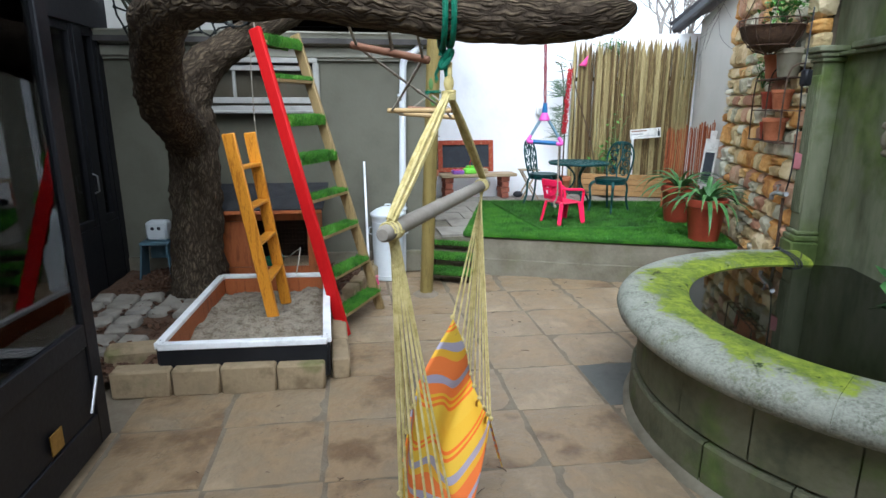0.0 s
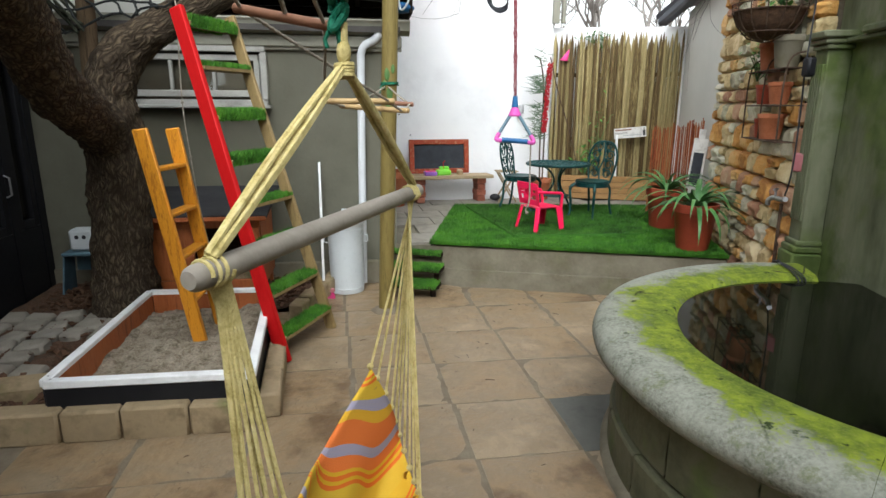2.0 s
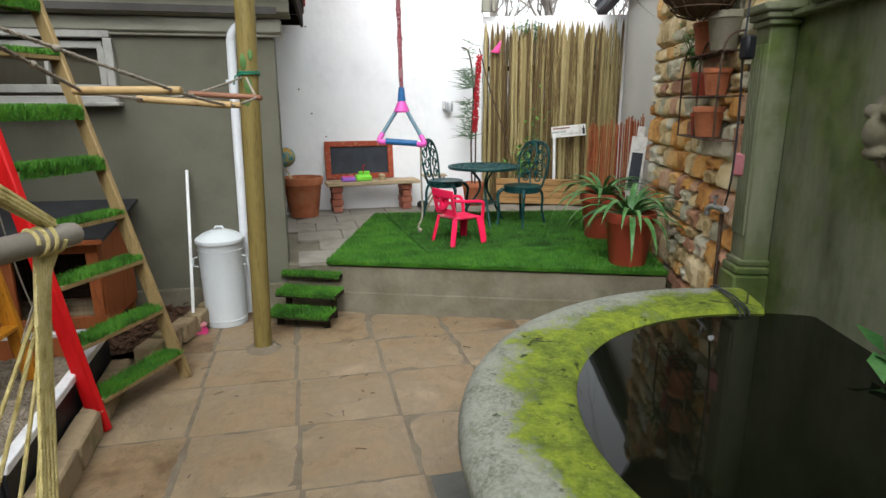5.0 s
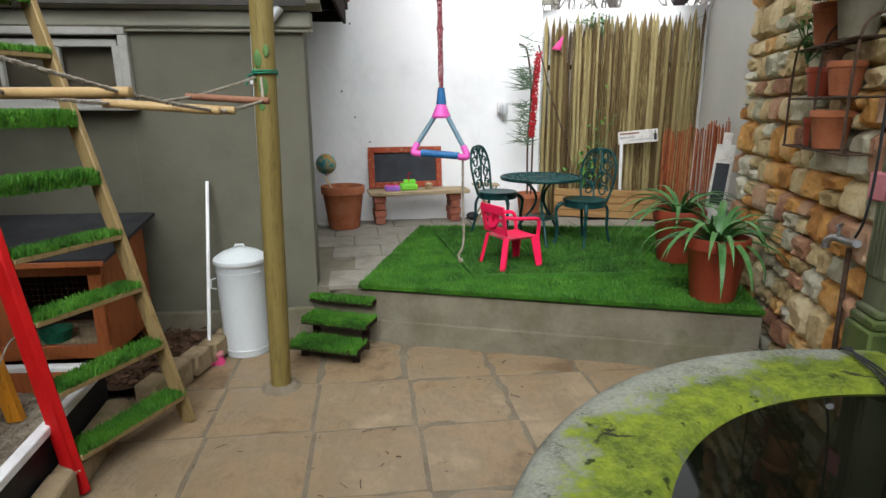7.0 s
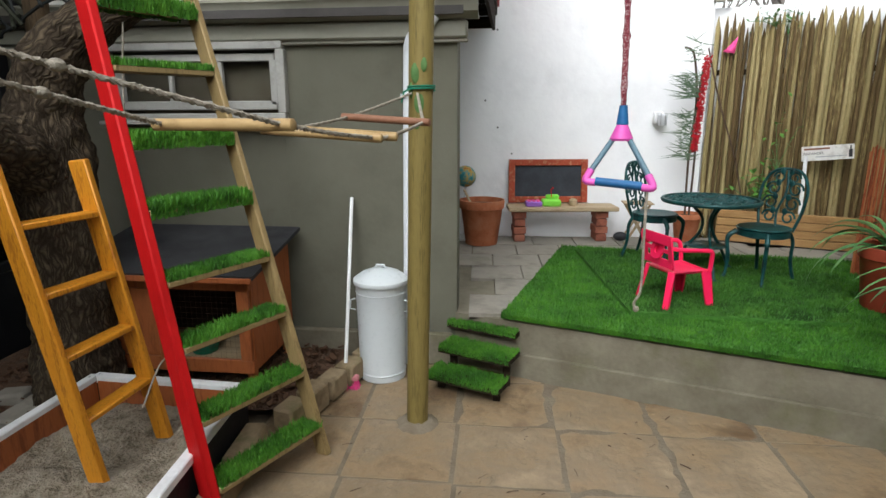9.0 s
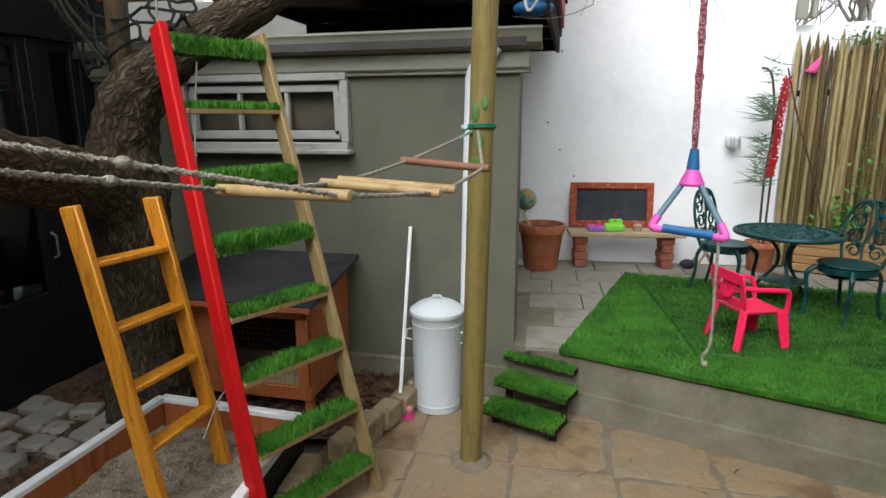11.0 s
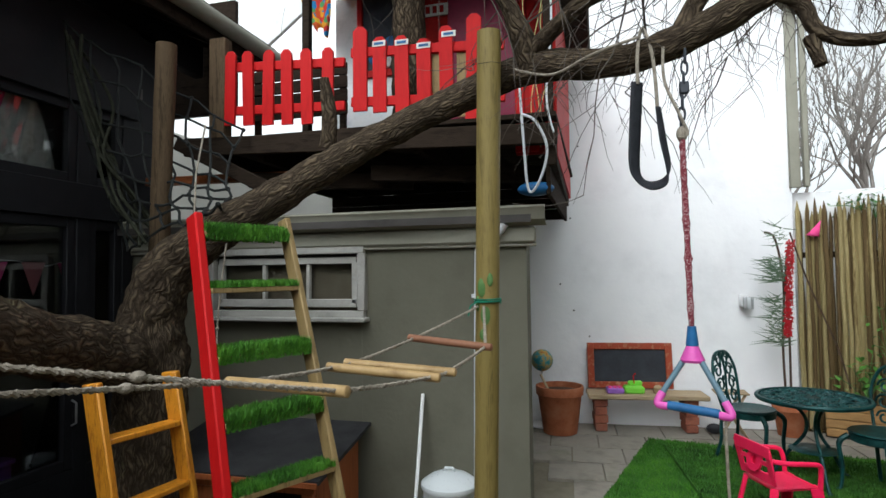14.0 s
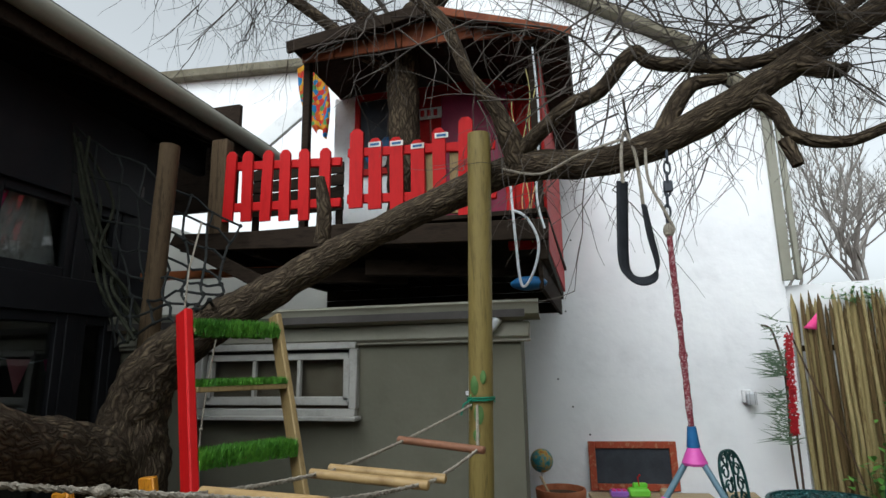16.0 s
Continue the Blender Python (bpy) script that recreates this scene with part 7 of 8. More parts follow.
part("loop", Geo().tube([(0.655 + 0.0 * a, 2.44 + 0.105 * math.cos(a), 2.095 + 0.11 * math.sin(a)) for a in np.linspace(0, 6.4, 30)], 0.010, 8).tube([(0.685, 2.44 + 0.10 * math.cos(a), 2.095 + 0.105 * math.sin(a)) for a in np.linspace(0, 6.4, 30)], 0.010, 8), ROPE_GREEN, gs_)
part("knot", Geo().tube([(0.67 + 0.018 * math.cos(3 * a), 2.44 + 0.02 * math.sin(2 * a), 1.95 + 0.028 * math.sin(3 * a + 1)) for a in np.linspace(0, 6.4, 60)], 0.010, 7).tube([(0.665, 2.44, 1.95), (0.675, 2.44, 1.90), (0.68, 2.44, 1.86)], 0.011, 7).tube([(0.66, 2.45, 1.95), (0.635, 2.45, 1.90), (0.64, 2.45, 1.88)], 0.006, 6).tube([(0.66, 2.44, 1.99), (0.655, 2.44, 1.96)], 0.012, 7), ROPE_GREEN, gs_)

# ---- rope ladder between limb and pole ----
rl = thing("rope_ladder", (0.75, 4.3, 1.7), "slung rope ladder with round wooden rungs", "rope ladder")
RL = [Vector(p) for p in ((0.355, 2.92, 2.034), (0.53, 4.06, 1.765), (0.62, 4.49, 1.74), (0.635, 4.60, 1.738), (0.715, 5.08, 1.775), (0.90, 5.57, 1.885))]
RR = [Vector(p) for p in ((0.618, 2.78, 1.975), (0.862, 4.01, 1.765), (0.958, 4.51, 1.715), (0.985, 4.62, 1.715), (1.045, 5.0, 1.755), (0.93, 5.57, 1.885))]
for i in range(5):
    a, b = RL[i], RR[i]
    d = (b - a).normalized()
    part("rung", Geo().tube([a - d * 0.03, a - d * 0.026, b + d * 0.026, b + d * 0.03], [0.010, 0.0155, 0.0155, 0.010], 12), (RUNG_DARK if i in (0, 4) else BAMBOO), rl)
for side_ in ([RR[0]] + RL[1:], [RL[0]] + RR[1:]):
    for a, b in zip(side_, side_[1:]):
        for ph in (0, math.pi):
            pts = []
            n = max(6, int((b - a).length / 0.012))
            d = (b - a).normalized()
            u = d.cross(Vector((0, 0, 1))).normalized()
            w = d.cross(u)
            for j in range(n + 1):
                t = j / n
                an = t * (b - a).length / 0.035 * 6.283 + ph
                pts.append(a.lerp(b, t) + Vector((0, 0, -0.004 * math.sin(math.pi * t))) + u * 0.0036 * math.cos(an) + w * 0.0036 * math.sin(an))
            part("rope", Geo().tube(pts, 0.0046, 5), ROPE_GREY, rl)
for p in (RR[0].lerp(RL[1], 0.68), RL[0].lerp(RR[1], 0.60)):
    part("rope_knot", Geo().ball(p + Vector((0, 0, -0.003)), 0.013, 8, (1, 1.3, 0.9)), ROPE_GREY, rl)
part("tie", Geo().tube([RL[0], Vector((0.30, 2.65, 2.16))], 0.006, 6).tube([RR[0], Vector((0.56, 2.52, 2.12))], 0.006, 6).tube([(0.5, 2.85, 2.0), (0.48, 2.75, 2.10), (0.42, 2.58, 2.14)], 0.008, 6), ROPE_GREY, rl)

# ---- trapeze ----
tz_ = thing("trapeze", (1.87, 5.3, 1.48), "blue and magenta trapeze hanging on red rope", "trapeze")
tt = Vector((1.872, 5.31, 1.80))
tl_, trr = Vector((1.735, 5.26, 1.50)), Vector((1.975, 5.165, 1.485))
rp = []
for j in range(46):
    f = j / 45
    p = tt.lerp(Vector((1.868, 5.40, 2.66)), f)
    rp.append(p)
part("rope", Geo().tube(rp, [0.0125 * (1 + 0.5 * abs(noise.noise(Vector((0, 0, j * 0.9))))) for j in range(46)], 9, 0.25, 60), ROPE_RED, tz_, "red braided rope")
part("grip_collar", Geo().tube([tt + Vector((0, 0, -0.065)), tt + Vector((0, 0, -0.06)), tt + Vector((0, 0, 0.02))], [0.022, 0.026, 0.017], 14), BLUE_PLASTIC, tz_)
part("cone", Geo().tube([tt + Vector((0, 0, -0.13)), tt + Vector((0, 0, -0.12)), tt + Vector((0, 0, -0.06))], [0.046, 0.05, 0.023], 16), MAGENTA_PLASTIC, tz_)
ap = tt + Vector((0, 0, -0.10))
for e, sgn in ((tl_, -1), (trr, 1)):
    other = trr if sgn < 0 else tl_
    k1 = e.lerp(ap, 0.22) + (e - other).normalized() * 0.02
    k2 = e.lerp(other, 0.12)
    part("strut", Geo().tube([ap + (e - other).normalized() * 0.02, k1], 0.0125, 12), GREY_BLUE, tz_)
    part("corner", Geo().tube(smooth_path([tuple(k1), tuple(e + (e - other).normalized() * 0.012), tuple(k2 + Vector((0, 0, -0.005)))], 6), 0.0165, 12), MAGENTA_PLASTIC, tz_)
part("bar", Geo().tube([tl_.lerp(trr, 0.12), tl_.lerp(trr, 0.88)], 0.0185, 14), BLUE_PLASTIC, tz_)
part("tail_rope", Geo().tube(smooth_path([tuple(trr + Vector((-0.01, 0, 0.0))), (1.965, 5.16, 1.3), (1.97, 5.16, 1.05), (1.945, 5.16, 0.98), (1.955, 5.16, 0.94)], 5), 0.006, 6).ball((1.955, 5.16, 0.95), 0.014, 6), ROPE_GREY, tz_)
ch = thing("chain", (1.87, 5.42, 2.66), "steel chain and shackle round a limb", "chain")
for k in range(7):
    c = Vector((1.868 + 0.004 * k, 5.41, 2.70 + k * 0.052))
    part("link", Geo().tube([c + (Vector((0.013 * math.cos(a), 0, 0.032 * math.sin(a))) if k % 2 else Vector((0, 0.013 * math.cos(a), 0.032 * math.sin(a)))) for a in np.linspace(0, 6.283, 16)], 0.0055, 6, cap=False), GUTTER_DARK, ch)
part("shackle", Geo().box((1.885, 5.41, 2.87), (0.04, 0.025, 0.055), 0.01), GUTTER_DARK, ch)
part("knot", Geo().ball((1.868, 5.40, 2.66), 0.024, 8, (1, 1, 1.5)), ROPE_GREY, ch)
part("safety_cord", Geo().tube(smooth_path([(1.80, 5.4, 3.06), (1.80, 5.38, 2.9), (1.86, 5.38, 2.74), (1.89, 5.39, 2.66), (1.85, 5.38, 2.64)], 6), 0.007, 6), ROPE_GREY, ch)
sw = thing("strap_swing", (1.71, 5.38, 2.43), "black webbing strap hanging from a limb", "strap")
STRAP = smooth_path([(1.685, 5.36, 2.90, 0.024, 0.016, 0.0), (1.672, 5.36, 2.70, 0.024, 0.016, 0.0), (1.665, 5.36, 2.53, 0.022, 0.02, 0.004), (1.685, 5.36, 2.465, 0.012, 0.026, 0.012), (1.73, 5.36, 2.435, 0.0, 0.026, 0.02), (1.785, 5.36, 2.45, -0.004, 0.026, 0.016), (1.80, 5.36, 2.51, 0.010, 0.024, 0.004), (1.782, 5.36, 2.63, 0.014, 0.016, 0.0), (1.765, 5.36, 2.78, 0.010, 0.008, 0.0)], 6)


def strap_at(u, v):
    q = STRAP[min(int(round(u * (len(STRAP) - 1))), len(STRAP) - 1)]
    k = 2 * v - 1
    return (q[0] + k * q[3], q[1] + k * q[4], q[2] + k * q[5])


part("strap", Geo().sheet(strap_at, 48, 3), BLACK_WEB, sw).modifiers.new("thickness", "SOLIDIFY").thickness = 0.008
part("cord", Geo().tube(smooth_path([(1.685, 5.36, 2.89), (1.69, 5.38, 3.05), (1.72, 5.48, 3.19), (1.75, 5.4, 3.05), (1.76, 5.36, 2.9), (1.765, 5.36, 2.77)], 6), 0.008, 6), ROPE_GREY, sw)
part("cord", Geo().tube(smooth_path([(1.70, 5.40, 3.12), (1.5, 5.36, 3.05), (1.3, 5.5, 3.02), (1.1, 5.6, 3.1)], 6), 0.007, 6), ROPE_GREY, sw)

# ---- palisade corner ----
planter = thing("planter_box", (4.3, 8.87, DECK_Z), "long planter of stacked timber boards", "planter")
pA, pB = Vector((3.60, 9.10, 0)), Vector((5.02, 8.56, 0))
for k in range(4):
    part("board", Geo().beam(pA + Vector((0, 0, DECK_Z + 0.05 + k * 0.085)), pB + Vector((0, 0, DECK_Z + 0.05 + k * 0.085)), 0.03, 0.08, 0.006), PLANTER_WOOD, planter)
part("base_board", Geo().beam(pA + Vector((0, 0.02, DECK_Z + 0.012)), pB + Vector((0, 0.02, DECK_Z + 0.012)), 0.05, 0.022, 0.003), INK, planter)
part("soil", Geo().slab([pA + Vector((0.02, 0.0, DECK_Z + 0.31)), pB + Vector((0, 0, DECK_Z + 0.31)), pB + Vector((0.1, 0.22, DECK_Z + 0.31)), pA + Vector((0.1, 0.26, DECK_Z + 0.31))], 0.25), SOIL, planter)


def leafy(name, c, n, spread, size, mat, label, seed, stems=True):
    r = random.Random(seed)
    p = thing(name, c, label, "plant")
    g = Geo()
    gs = Geo()
    for k in range(n):
        q = Vector(c) + Vector((r.gauss(0, spread[0]), r.gauss(0, spread[1]), abs(r.gauss(spread[2], spread[2] * 0.5))))
        a, t = r.random() * 6.283, r.uniform(-0.6, 0.9)
        d = Vector((math.cos(a) * math.cos(t), math.sin(a) * math.cos(t), math.sin(t)))
        s = d.cross(Vector((0, 0, 1))).normalized()
        L_ = size * r.uniform(0.7, 1.3)
        nrm = s.cross(d)
        g.add([q, q + d * L_ * 0.45 + s * L_ * 0.26 + nrm * L_ * 0.06, q + d * L_ - nrm * L_ * 0.1, q + d * L_ * 0.45 - s * L_ * 0.26 + nrm * L_ * 0.06, q + d * L_ * 0.5], [(0, 1, 4), (4, 1, 2), (0, 4, 3), (3, 4, 2)])
        if stems and k % 4 == 0:
            gs.tube([Vector(c), (Vector(c) + q) / 2 + Vector((0, 0, 0.03)), q], 0.003, 4)
    part("leaves", g, mat, p)
    if stems:
        part("stem", gs, LEAF, p)
    return p


leafy("leafy_plant", (3.92, 9.02, 0.80), 60, (0.09, 0.05, 0.22), 0.10, LEAF_BRIGHT, "bright green leafy plant in a planter", 1)
leafy("climber", (4.10, 9.0, 1.2), 22, (0.06, 0.03, 0.35), 0.07, LEAF_BRIGHT, "sparse green climber on palisade", 2)
leafy("climber", (4.02, 9.2, 2.62), 50, (0.13, 0.05, 0.10), 0.06, LEAF, "green climber tips over the palisade", 3)
leafy("creeping_plant", (4.12, 9.18, 2.55), 30, (0.16, 0.05, 0.10), 0.05, LEAF, "dark creeper leaves at palisade top", 4)
single("white_stake", Geo().beam((4.32, 8.86, 0.72), (4.31, 8.88, 1.36), 0.035, 0.015), WHITE_PAINT, "white plant stake in a planter", "stake")
sg = thing("wine_sign", (4.5, 8.86, 1.29), "weathered white wooden sign with printed lettering", "sign")
fd = (fb - fa).normalized()
SM = Matrix((fd, Vector((-fd.y, fd.x, 0)), Vector((0, 0, 1)))).transposed().to_4x4()
SM.translation = Vector((4.50, 8.87, 1.392))
SM = SM @ pose(0, 0, 0, 0, -6, 0)
part("board", Geo().box((0, 0, 0), (0.44, 0.016, 0.145), 0.003, SM), SIGN_WHITE, sg)
cu = bpy.data.curves.new("lettering", "FONT")
cu.body, cu.size, cu.align_x, cu.extrude = "ZINFANDEL", 0.034, "LEFT", 0.0006
tmp = bpy.data.objects.new("lettering", cu)
scene.collection.objects.link(tmp)
lm = bpy.data.meshes.new_from_object(tmp.evaluated_get(bpy.context.evaluated_depsgraph_get()))
bpy.data.objects.remove(tmp)
lm.materials.clear()
lm.materials.append(INK)
lm.transform(SM @ pose(-0.21, -0.0095, -0.012, 90, 0, 0))
lt = new("lettering", lm)
lt.parent = sg
lt.matrix_parent_inverse = PLACE[sg].inverted()
part("text_bar", Geo().box((-0.09, -0.009, 0.045), (0.22, 0.002, 0.018), 0.0005, SM), RUNG_DARK, sg, "row of worn brown print")
part("text_bar", Geo().box((0.03, -0.009, -0.035), (0.26, 0.002, 0.008), 0.0005, SM), STEEL, sg, "row of faint small print")
part("bottle_mark", Geo().box((0.19, -0.009, -0.015), (0.03, 0.002, 0.075), 0.001, SM).box((0.19, -0.009, 0.04), (0.012, 0.002, 0.04), 0.001, SM), INK, sg, "dark printed bottle shape")
pf = Geo().add([(3.56, 9.33, 2.40), (3.67, 9.30, 2.38), (3.69, 9.30, 2.55), (3.60, 9.325, 2.44)], [(0, 1, 2, 3)])
fl_ = single("pink_flag", pf, PINK_CLOTH, "small pink paper pennant on palisade", "flag")
fl_.modifiers.new("thickness", "SOLIDIFY").thickness = 0.003
scr = thing("reed_screen", (4.55, 7.6, DECK_Z), "roll of red-brown reed screening", "screen")
for k in range(46):
    f = k / 45
    x, y = 4.28 + 0.46 * f, 7.78 - 0.36 * f + 0.05 * math.sin(f * 7)
    h = 1.04 + 0.12 * f + 0.03 * math.sin(f * 20) + rng.uniform(-0.03, 0.03)
    part("reed", Geo().tube([(x, y, DECK_Z), (x + rng.uniform(-0.01, 0.01), y, DECK_Z + h / 2), (x + rng.uniform(-0.012, 0.012), y, DECK_Z + h)], 0.0065, 6), REED, scr)
tg = thing("paddle_board", (4.47, 7.05, DECK_Z), "white paddle-shaped chalk board leaning on wall", "board")
PM = pose(4.455, 7.02, 1.17, -6, 4, -35)
part("board", Geo().box((0, 0, -0.25), (0.15, 0.018, 0.98), 0.006, PM), SIGN_WHITE, tg)
part("grip", Geo().box((0, 0, 0.29), (0.07, 0.016, 0.10), 0.007, PM), SIGN_WHITE, tg)
part("slate", Geo().box((0, -0.012, -0.10), (0.105, 0.008, 0.36), 0.002, PM), CHALKBOARD, tg)

# ---- stone wall fittings ----
rk = thing("wire_rack", (3.85, 5.05, 1.52), "rusty wire wall rack holding clay pots", "rack")
sdv = (sb - sa).normalized()
snv = Vector((-sdv.y, sdv.x, 0))


def at_stone(s, out, z):
    return sa + sdv * s + snv * out + Vector((0, 0, z))


for s in (0.05, 0.42, 0.78):
    part("upright", Geo().tube([at_stone(s, 0.03, 1.50), at_stone(s, 0.03, 2.12)], 0.007, 6).tube(smooth_path([tuple(at_stone(s, 0.19, 1.50)), tuple(at_stone(s, 0.19, 1.95)), tuple(at_stone(s, 0.15, 2.10)), tuple(at_stone(s, 0.03, 2.13))], 5), 0.007, 6), RUSTY_IRON, rk)
for z in (1.50, 1.76, 2.02):
    g = Geo()
    for o in (0.03, 0.08, 0.135, 0.19):
        g.tube([at_stone(0.03, o, z), at_stone(0.80, o, z)], 0.006, 6)
    for s in np.linspace(0.03, 0.80, 6):
        g.tube([at_stone(s, 0.03, z), at_stone(s, 0.19, z)], 0.005, 5)
    part("shelf", g, RUSTY_IRON, rk)
for s, z, r, h, mt, lb in ((0.36, 1.51, 0.10, 0.19, TERRACOTTA, "orange clay pot on a wire rack"), (0.58, 1.51, 0.05, 0.15, RED_CLAY, "narrow red pot on a wire rack"), (0.28, 1.77, 0.085, 0.16, TERRACOTTA, "old clay pot on a wire rack"), (0.55, 1.77, 0.08, 0.15, RED_CLAY, "dark red clay pot on a wire rack"), (0.52, 2.03, 0.10, 0.20, TERRACOTTA, "brown clay pot on rack top"), (0.22, 2.03, 0.11, 0.22, CONCRETE, "pale ribbed pot on rack top")):
    plant_pot(tuple(at_stone(s, 0.125, z)), r, h, mt, lb, "pots on the wire rack")
leafy("trailing_plant", tuple(at_stone(0.72, 0.15, 1.95)), 90, (0.05, 0.05, 0.16), 0.05, LEAF_BRIGHT, "trailing green plant on rack top", 8)
bk = thing("hanging_basket", tuple(at_stone(0.25, 0.30, 2.24)), "wire hanging basket with brown coir lining", "basket")
bc = at_stone(0.25, 0.28, 2.42)
part("liner", Geo().lathe([(0.02, -0.20), (0.12, -0.17), (0.20, -0.09), (0.235, 0.0), (0.22, 0.0), (0.17, -0.04), (0.001, -0.05)], 28, Matrix.Translation(bc)), COIR, bk, "shaggy coir lining")
g = Geo()
for k in range(14):
    a = k / 14 * 6.283
    g.tube([bc + Vector((rr * math.cos(a), rr * math.sin(a), zz)) for rr, zz in ((0.03, -0.21), (0.13, -0.18), (0.21, -0.09), (0.245, 0.0), (0.25, 0.05))], 0.004, 5)
for rr, zz in ((0.25, 0.05), (0.245, 0.0), (0.17, -0.145)):
    g.tube([bc + Vector((rr * math.cos(a), rr * math.sin(a), zz)) for a in np.linspace(0, 6.283, 33)], 0.005, 5)
part("wire_frame", g, RUSTY_IRON, bk)
for k in range(3):
    a = k / 3 * 6.283
    part("hanger", Geo().tube([bc + Vector((0.25 * math.cos(a), 0.25 * math.sin(a), 0.05)), bc + Vector((0, 0, 0.6))], 0.004, 5), RUSTY_IRON, bk)
leafy("basket_plant", tuple(bc + Vector((-0.02, -0.14, 0.02))), 170, (0.09, 0.09, 0.10), 0.06, LEAF_BRIGHT, "bright leafy plant in a hanging basket", 9)
single("black_box", Geo().box((3.60, 4.47, 2.0), (0.06, 0.07, 0.12), 0.012), BLACK_PAINT, "small black junction box on a wall", "box")
single("pink_box", Geo().box((3.77, 4.63, 1.37), (0.05, 0.11, 0.13), 0.01), PINK_BOX, "faded pink plastic box on a wall", "box")
single("wall_cable", Geo().tube(smooth_path([(3.60, 4.5, 1.95), (3.66, 4.56, 1.7), (3.68, 4.58, 1.4), (3.70, 4.62, 1.22), (3.76, 4.72, 1.12)], 6), 0.006, 6).tube([(3.60, 4.5, 2.05), (3.64, 4.54, 2.5)], 0.006, 6), INK, "black cable hanging down a wall", "cable")
for k in range(3):
    single("pond_hose", Geo().tube(smooth_path([(3.62 - 0.02 * k, 4.50, 0.60), (3.50 - 0.02 * k, 4.36, 0.735), (3.44 + 0.012 * k, 4.25 - 0.01 * k, 0.738), (3.405 + 0.02 * k, 4.12, 0.735), (3.39 + 0.025 * k, 4.03, 0.70), (3.38 + 0.025 * k, 4.00, 0.60)], 5), 0.0045, 8), INK, "thin black hose over a mossy pond rim", "hose", "hoses at the pond")
tap = thing("garden_tap", (3.79, 4.80, 0.5), "old brass garden tap on a standing pipe", "tap")
part("pipe", Geo().tube([(3.80, 4.78, 0.52), (3.80, 4.79, 1.05)], 0.013, 8), RUSTY_IRON, tap)
part("spout", Geo().tube(smooth_path([(3.74, 4.68, 1.10), (3.80, 4.80, 1.08), (3.83, 4.92, 1.075), (3.83, 4.97, 1.05), (3.83, 4.975, 1.01)], 5), 0.019, 10), STEEL, tap)
part("handle", Geo().tube([(3.81, 4.88, 1.09), (3.81, 4.88, 1.14)], 0.009, 8).tube([(3.78, 4.86, 1.145), (3.84, 4.90, 1.145)], 0.009, 8), STEEL, tap)
leafy("wall_fern", tuple(on_wall(1.36, 0.08, 0.60)), 10, (0.04, 0.05, 0.11), 0.15, LEAF, "broad-leaved plant growing at the pond wall", 14)

# ---- glass door leaf and room beyond ----
dl = thing("glass_door", (-1.09, 2.92, 0.04), "open black-framed glazed door leaf with brass plate", "door")
for y in (2.46, 3.345):
    part("stile", Geo().box((-1.09, y, 1.32), (0.05, 0.11, 2.56), 0.006), BLACK_PAINT, dl)
for z, h in ((2.55, 0.11), (0.13, 0.18), (0.66, 0.12)):
    part("rail", Geo().box((-1.09, 2.90, z), (0.048, 0.78, h), 0.005), BLACK_PAINT, dl)
part("kick_panel", Geo().box((-1.09, 2.90, 0.41), (0.024, 0.78, 0.38), 0.004), BLACK_PAINT, dl)
pn = part("pane", Geo().box((-1.09, 2.90, 1.61), (0.006, 0.78, 1.78), 0.001), GLASS, dl)
pn.visible_shadow = False
part("brass_plate", Geo().box((-1.062, 2.90, 0.30), (0.006, 0.10, 0.10), 0.001), material("worn_brass", [(0.35, 0.22, 0.05), (0.50, 0.33, 0.09)], 20, 0.35, 0.9, bump=0.05), dl)
part("door_bolt", Geo().tube([(-1.06, 3.32, 0.42), (-1.05, 3.20, 0.27)], 0.008, 8), STEEL, dl)
single("door_jamb", Geo().box((-1.09, 2.36, 1.35), (0.09, 0.08, 2.7), 0.006), BLACK_PAINT, "black timber door post", "post", kind="structure")
room_bits = ((-3.0, 5.2, 0.45, 0.5, 0.7, PINK_CLOTH, "pink plastic toy box in a playroom"), (-3.1, 5.95, 0.35, 0.5, 0.55, VIOLET, "purple toy chest in a playroom"), (-2.9, 4.3, 0.4, 0.5, 0.65, RED_PAINT, "red toy crate in a playroom"), (-3.3, 3.4, 0.5, 0.6, 0.8, PINK_BOX, "pink cupboard in a playroom"))
for x, y, w, d_, h, mt, lb in room_bits:
    tb_ = thing("toy_box", (x, y, 0.07), lb, "toy box", "toy boxes in the playroom")
    part("body", Geo().box((x, y, 0.07 + h / 2), (w, d_, h), 0.02), mt, tb_)
    part("lid", Geo().box((x, y, 0.09 + h), (w + 0.03, d_ + 0.03, 0.04), 0.012), mt, tb_)
bt = thing("bunting", (-2.4, 5.0, 2.1), "string of pink spotted bunting behind glass", "bunting")
part("string", Geo().tube([(-2.4, 3.0 + k * 0.25, 2.2 - 0.06 * math.sin(k * 1.2) ** 2) for k in range(15)], 0.004, 5), WHITE_PAINT, bt)
for k in range(12):
    y = 3.1 + k * 0.28
    part("pennant", Geo().add([(-2.4, y - 0.09, 2.17), (-2.4, y + 0.09, 2.17), (-2.4, y, 1.93), (-2.396, y - 0.09, 2.17), (-2.396, y + 0.09, 2.17), (-2.396, y, 1.93)], [(0, 1, 2), (5, 4, 3), (0, 3, 4, 1), (1, 4, 5, 2), (2, 5, 3, 0)]), PINK_CLOTH if k % 2 else PINK_BOX, bt)
part("string", Geo().tube([(-2.285, 3.0 + k * 0.25, 3.44 - 0.03 * math.sin(k * 1.2) ** 2) for k in range(15)], 0.004, 5), WHITE_PAINT, bt)
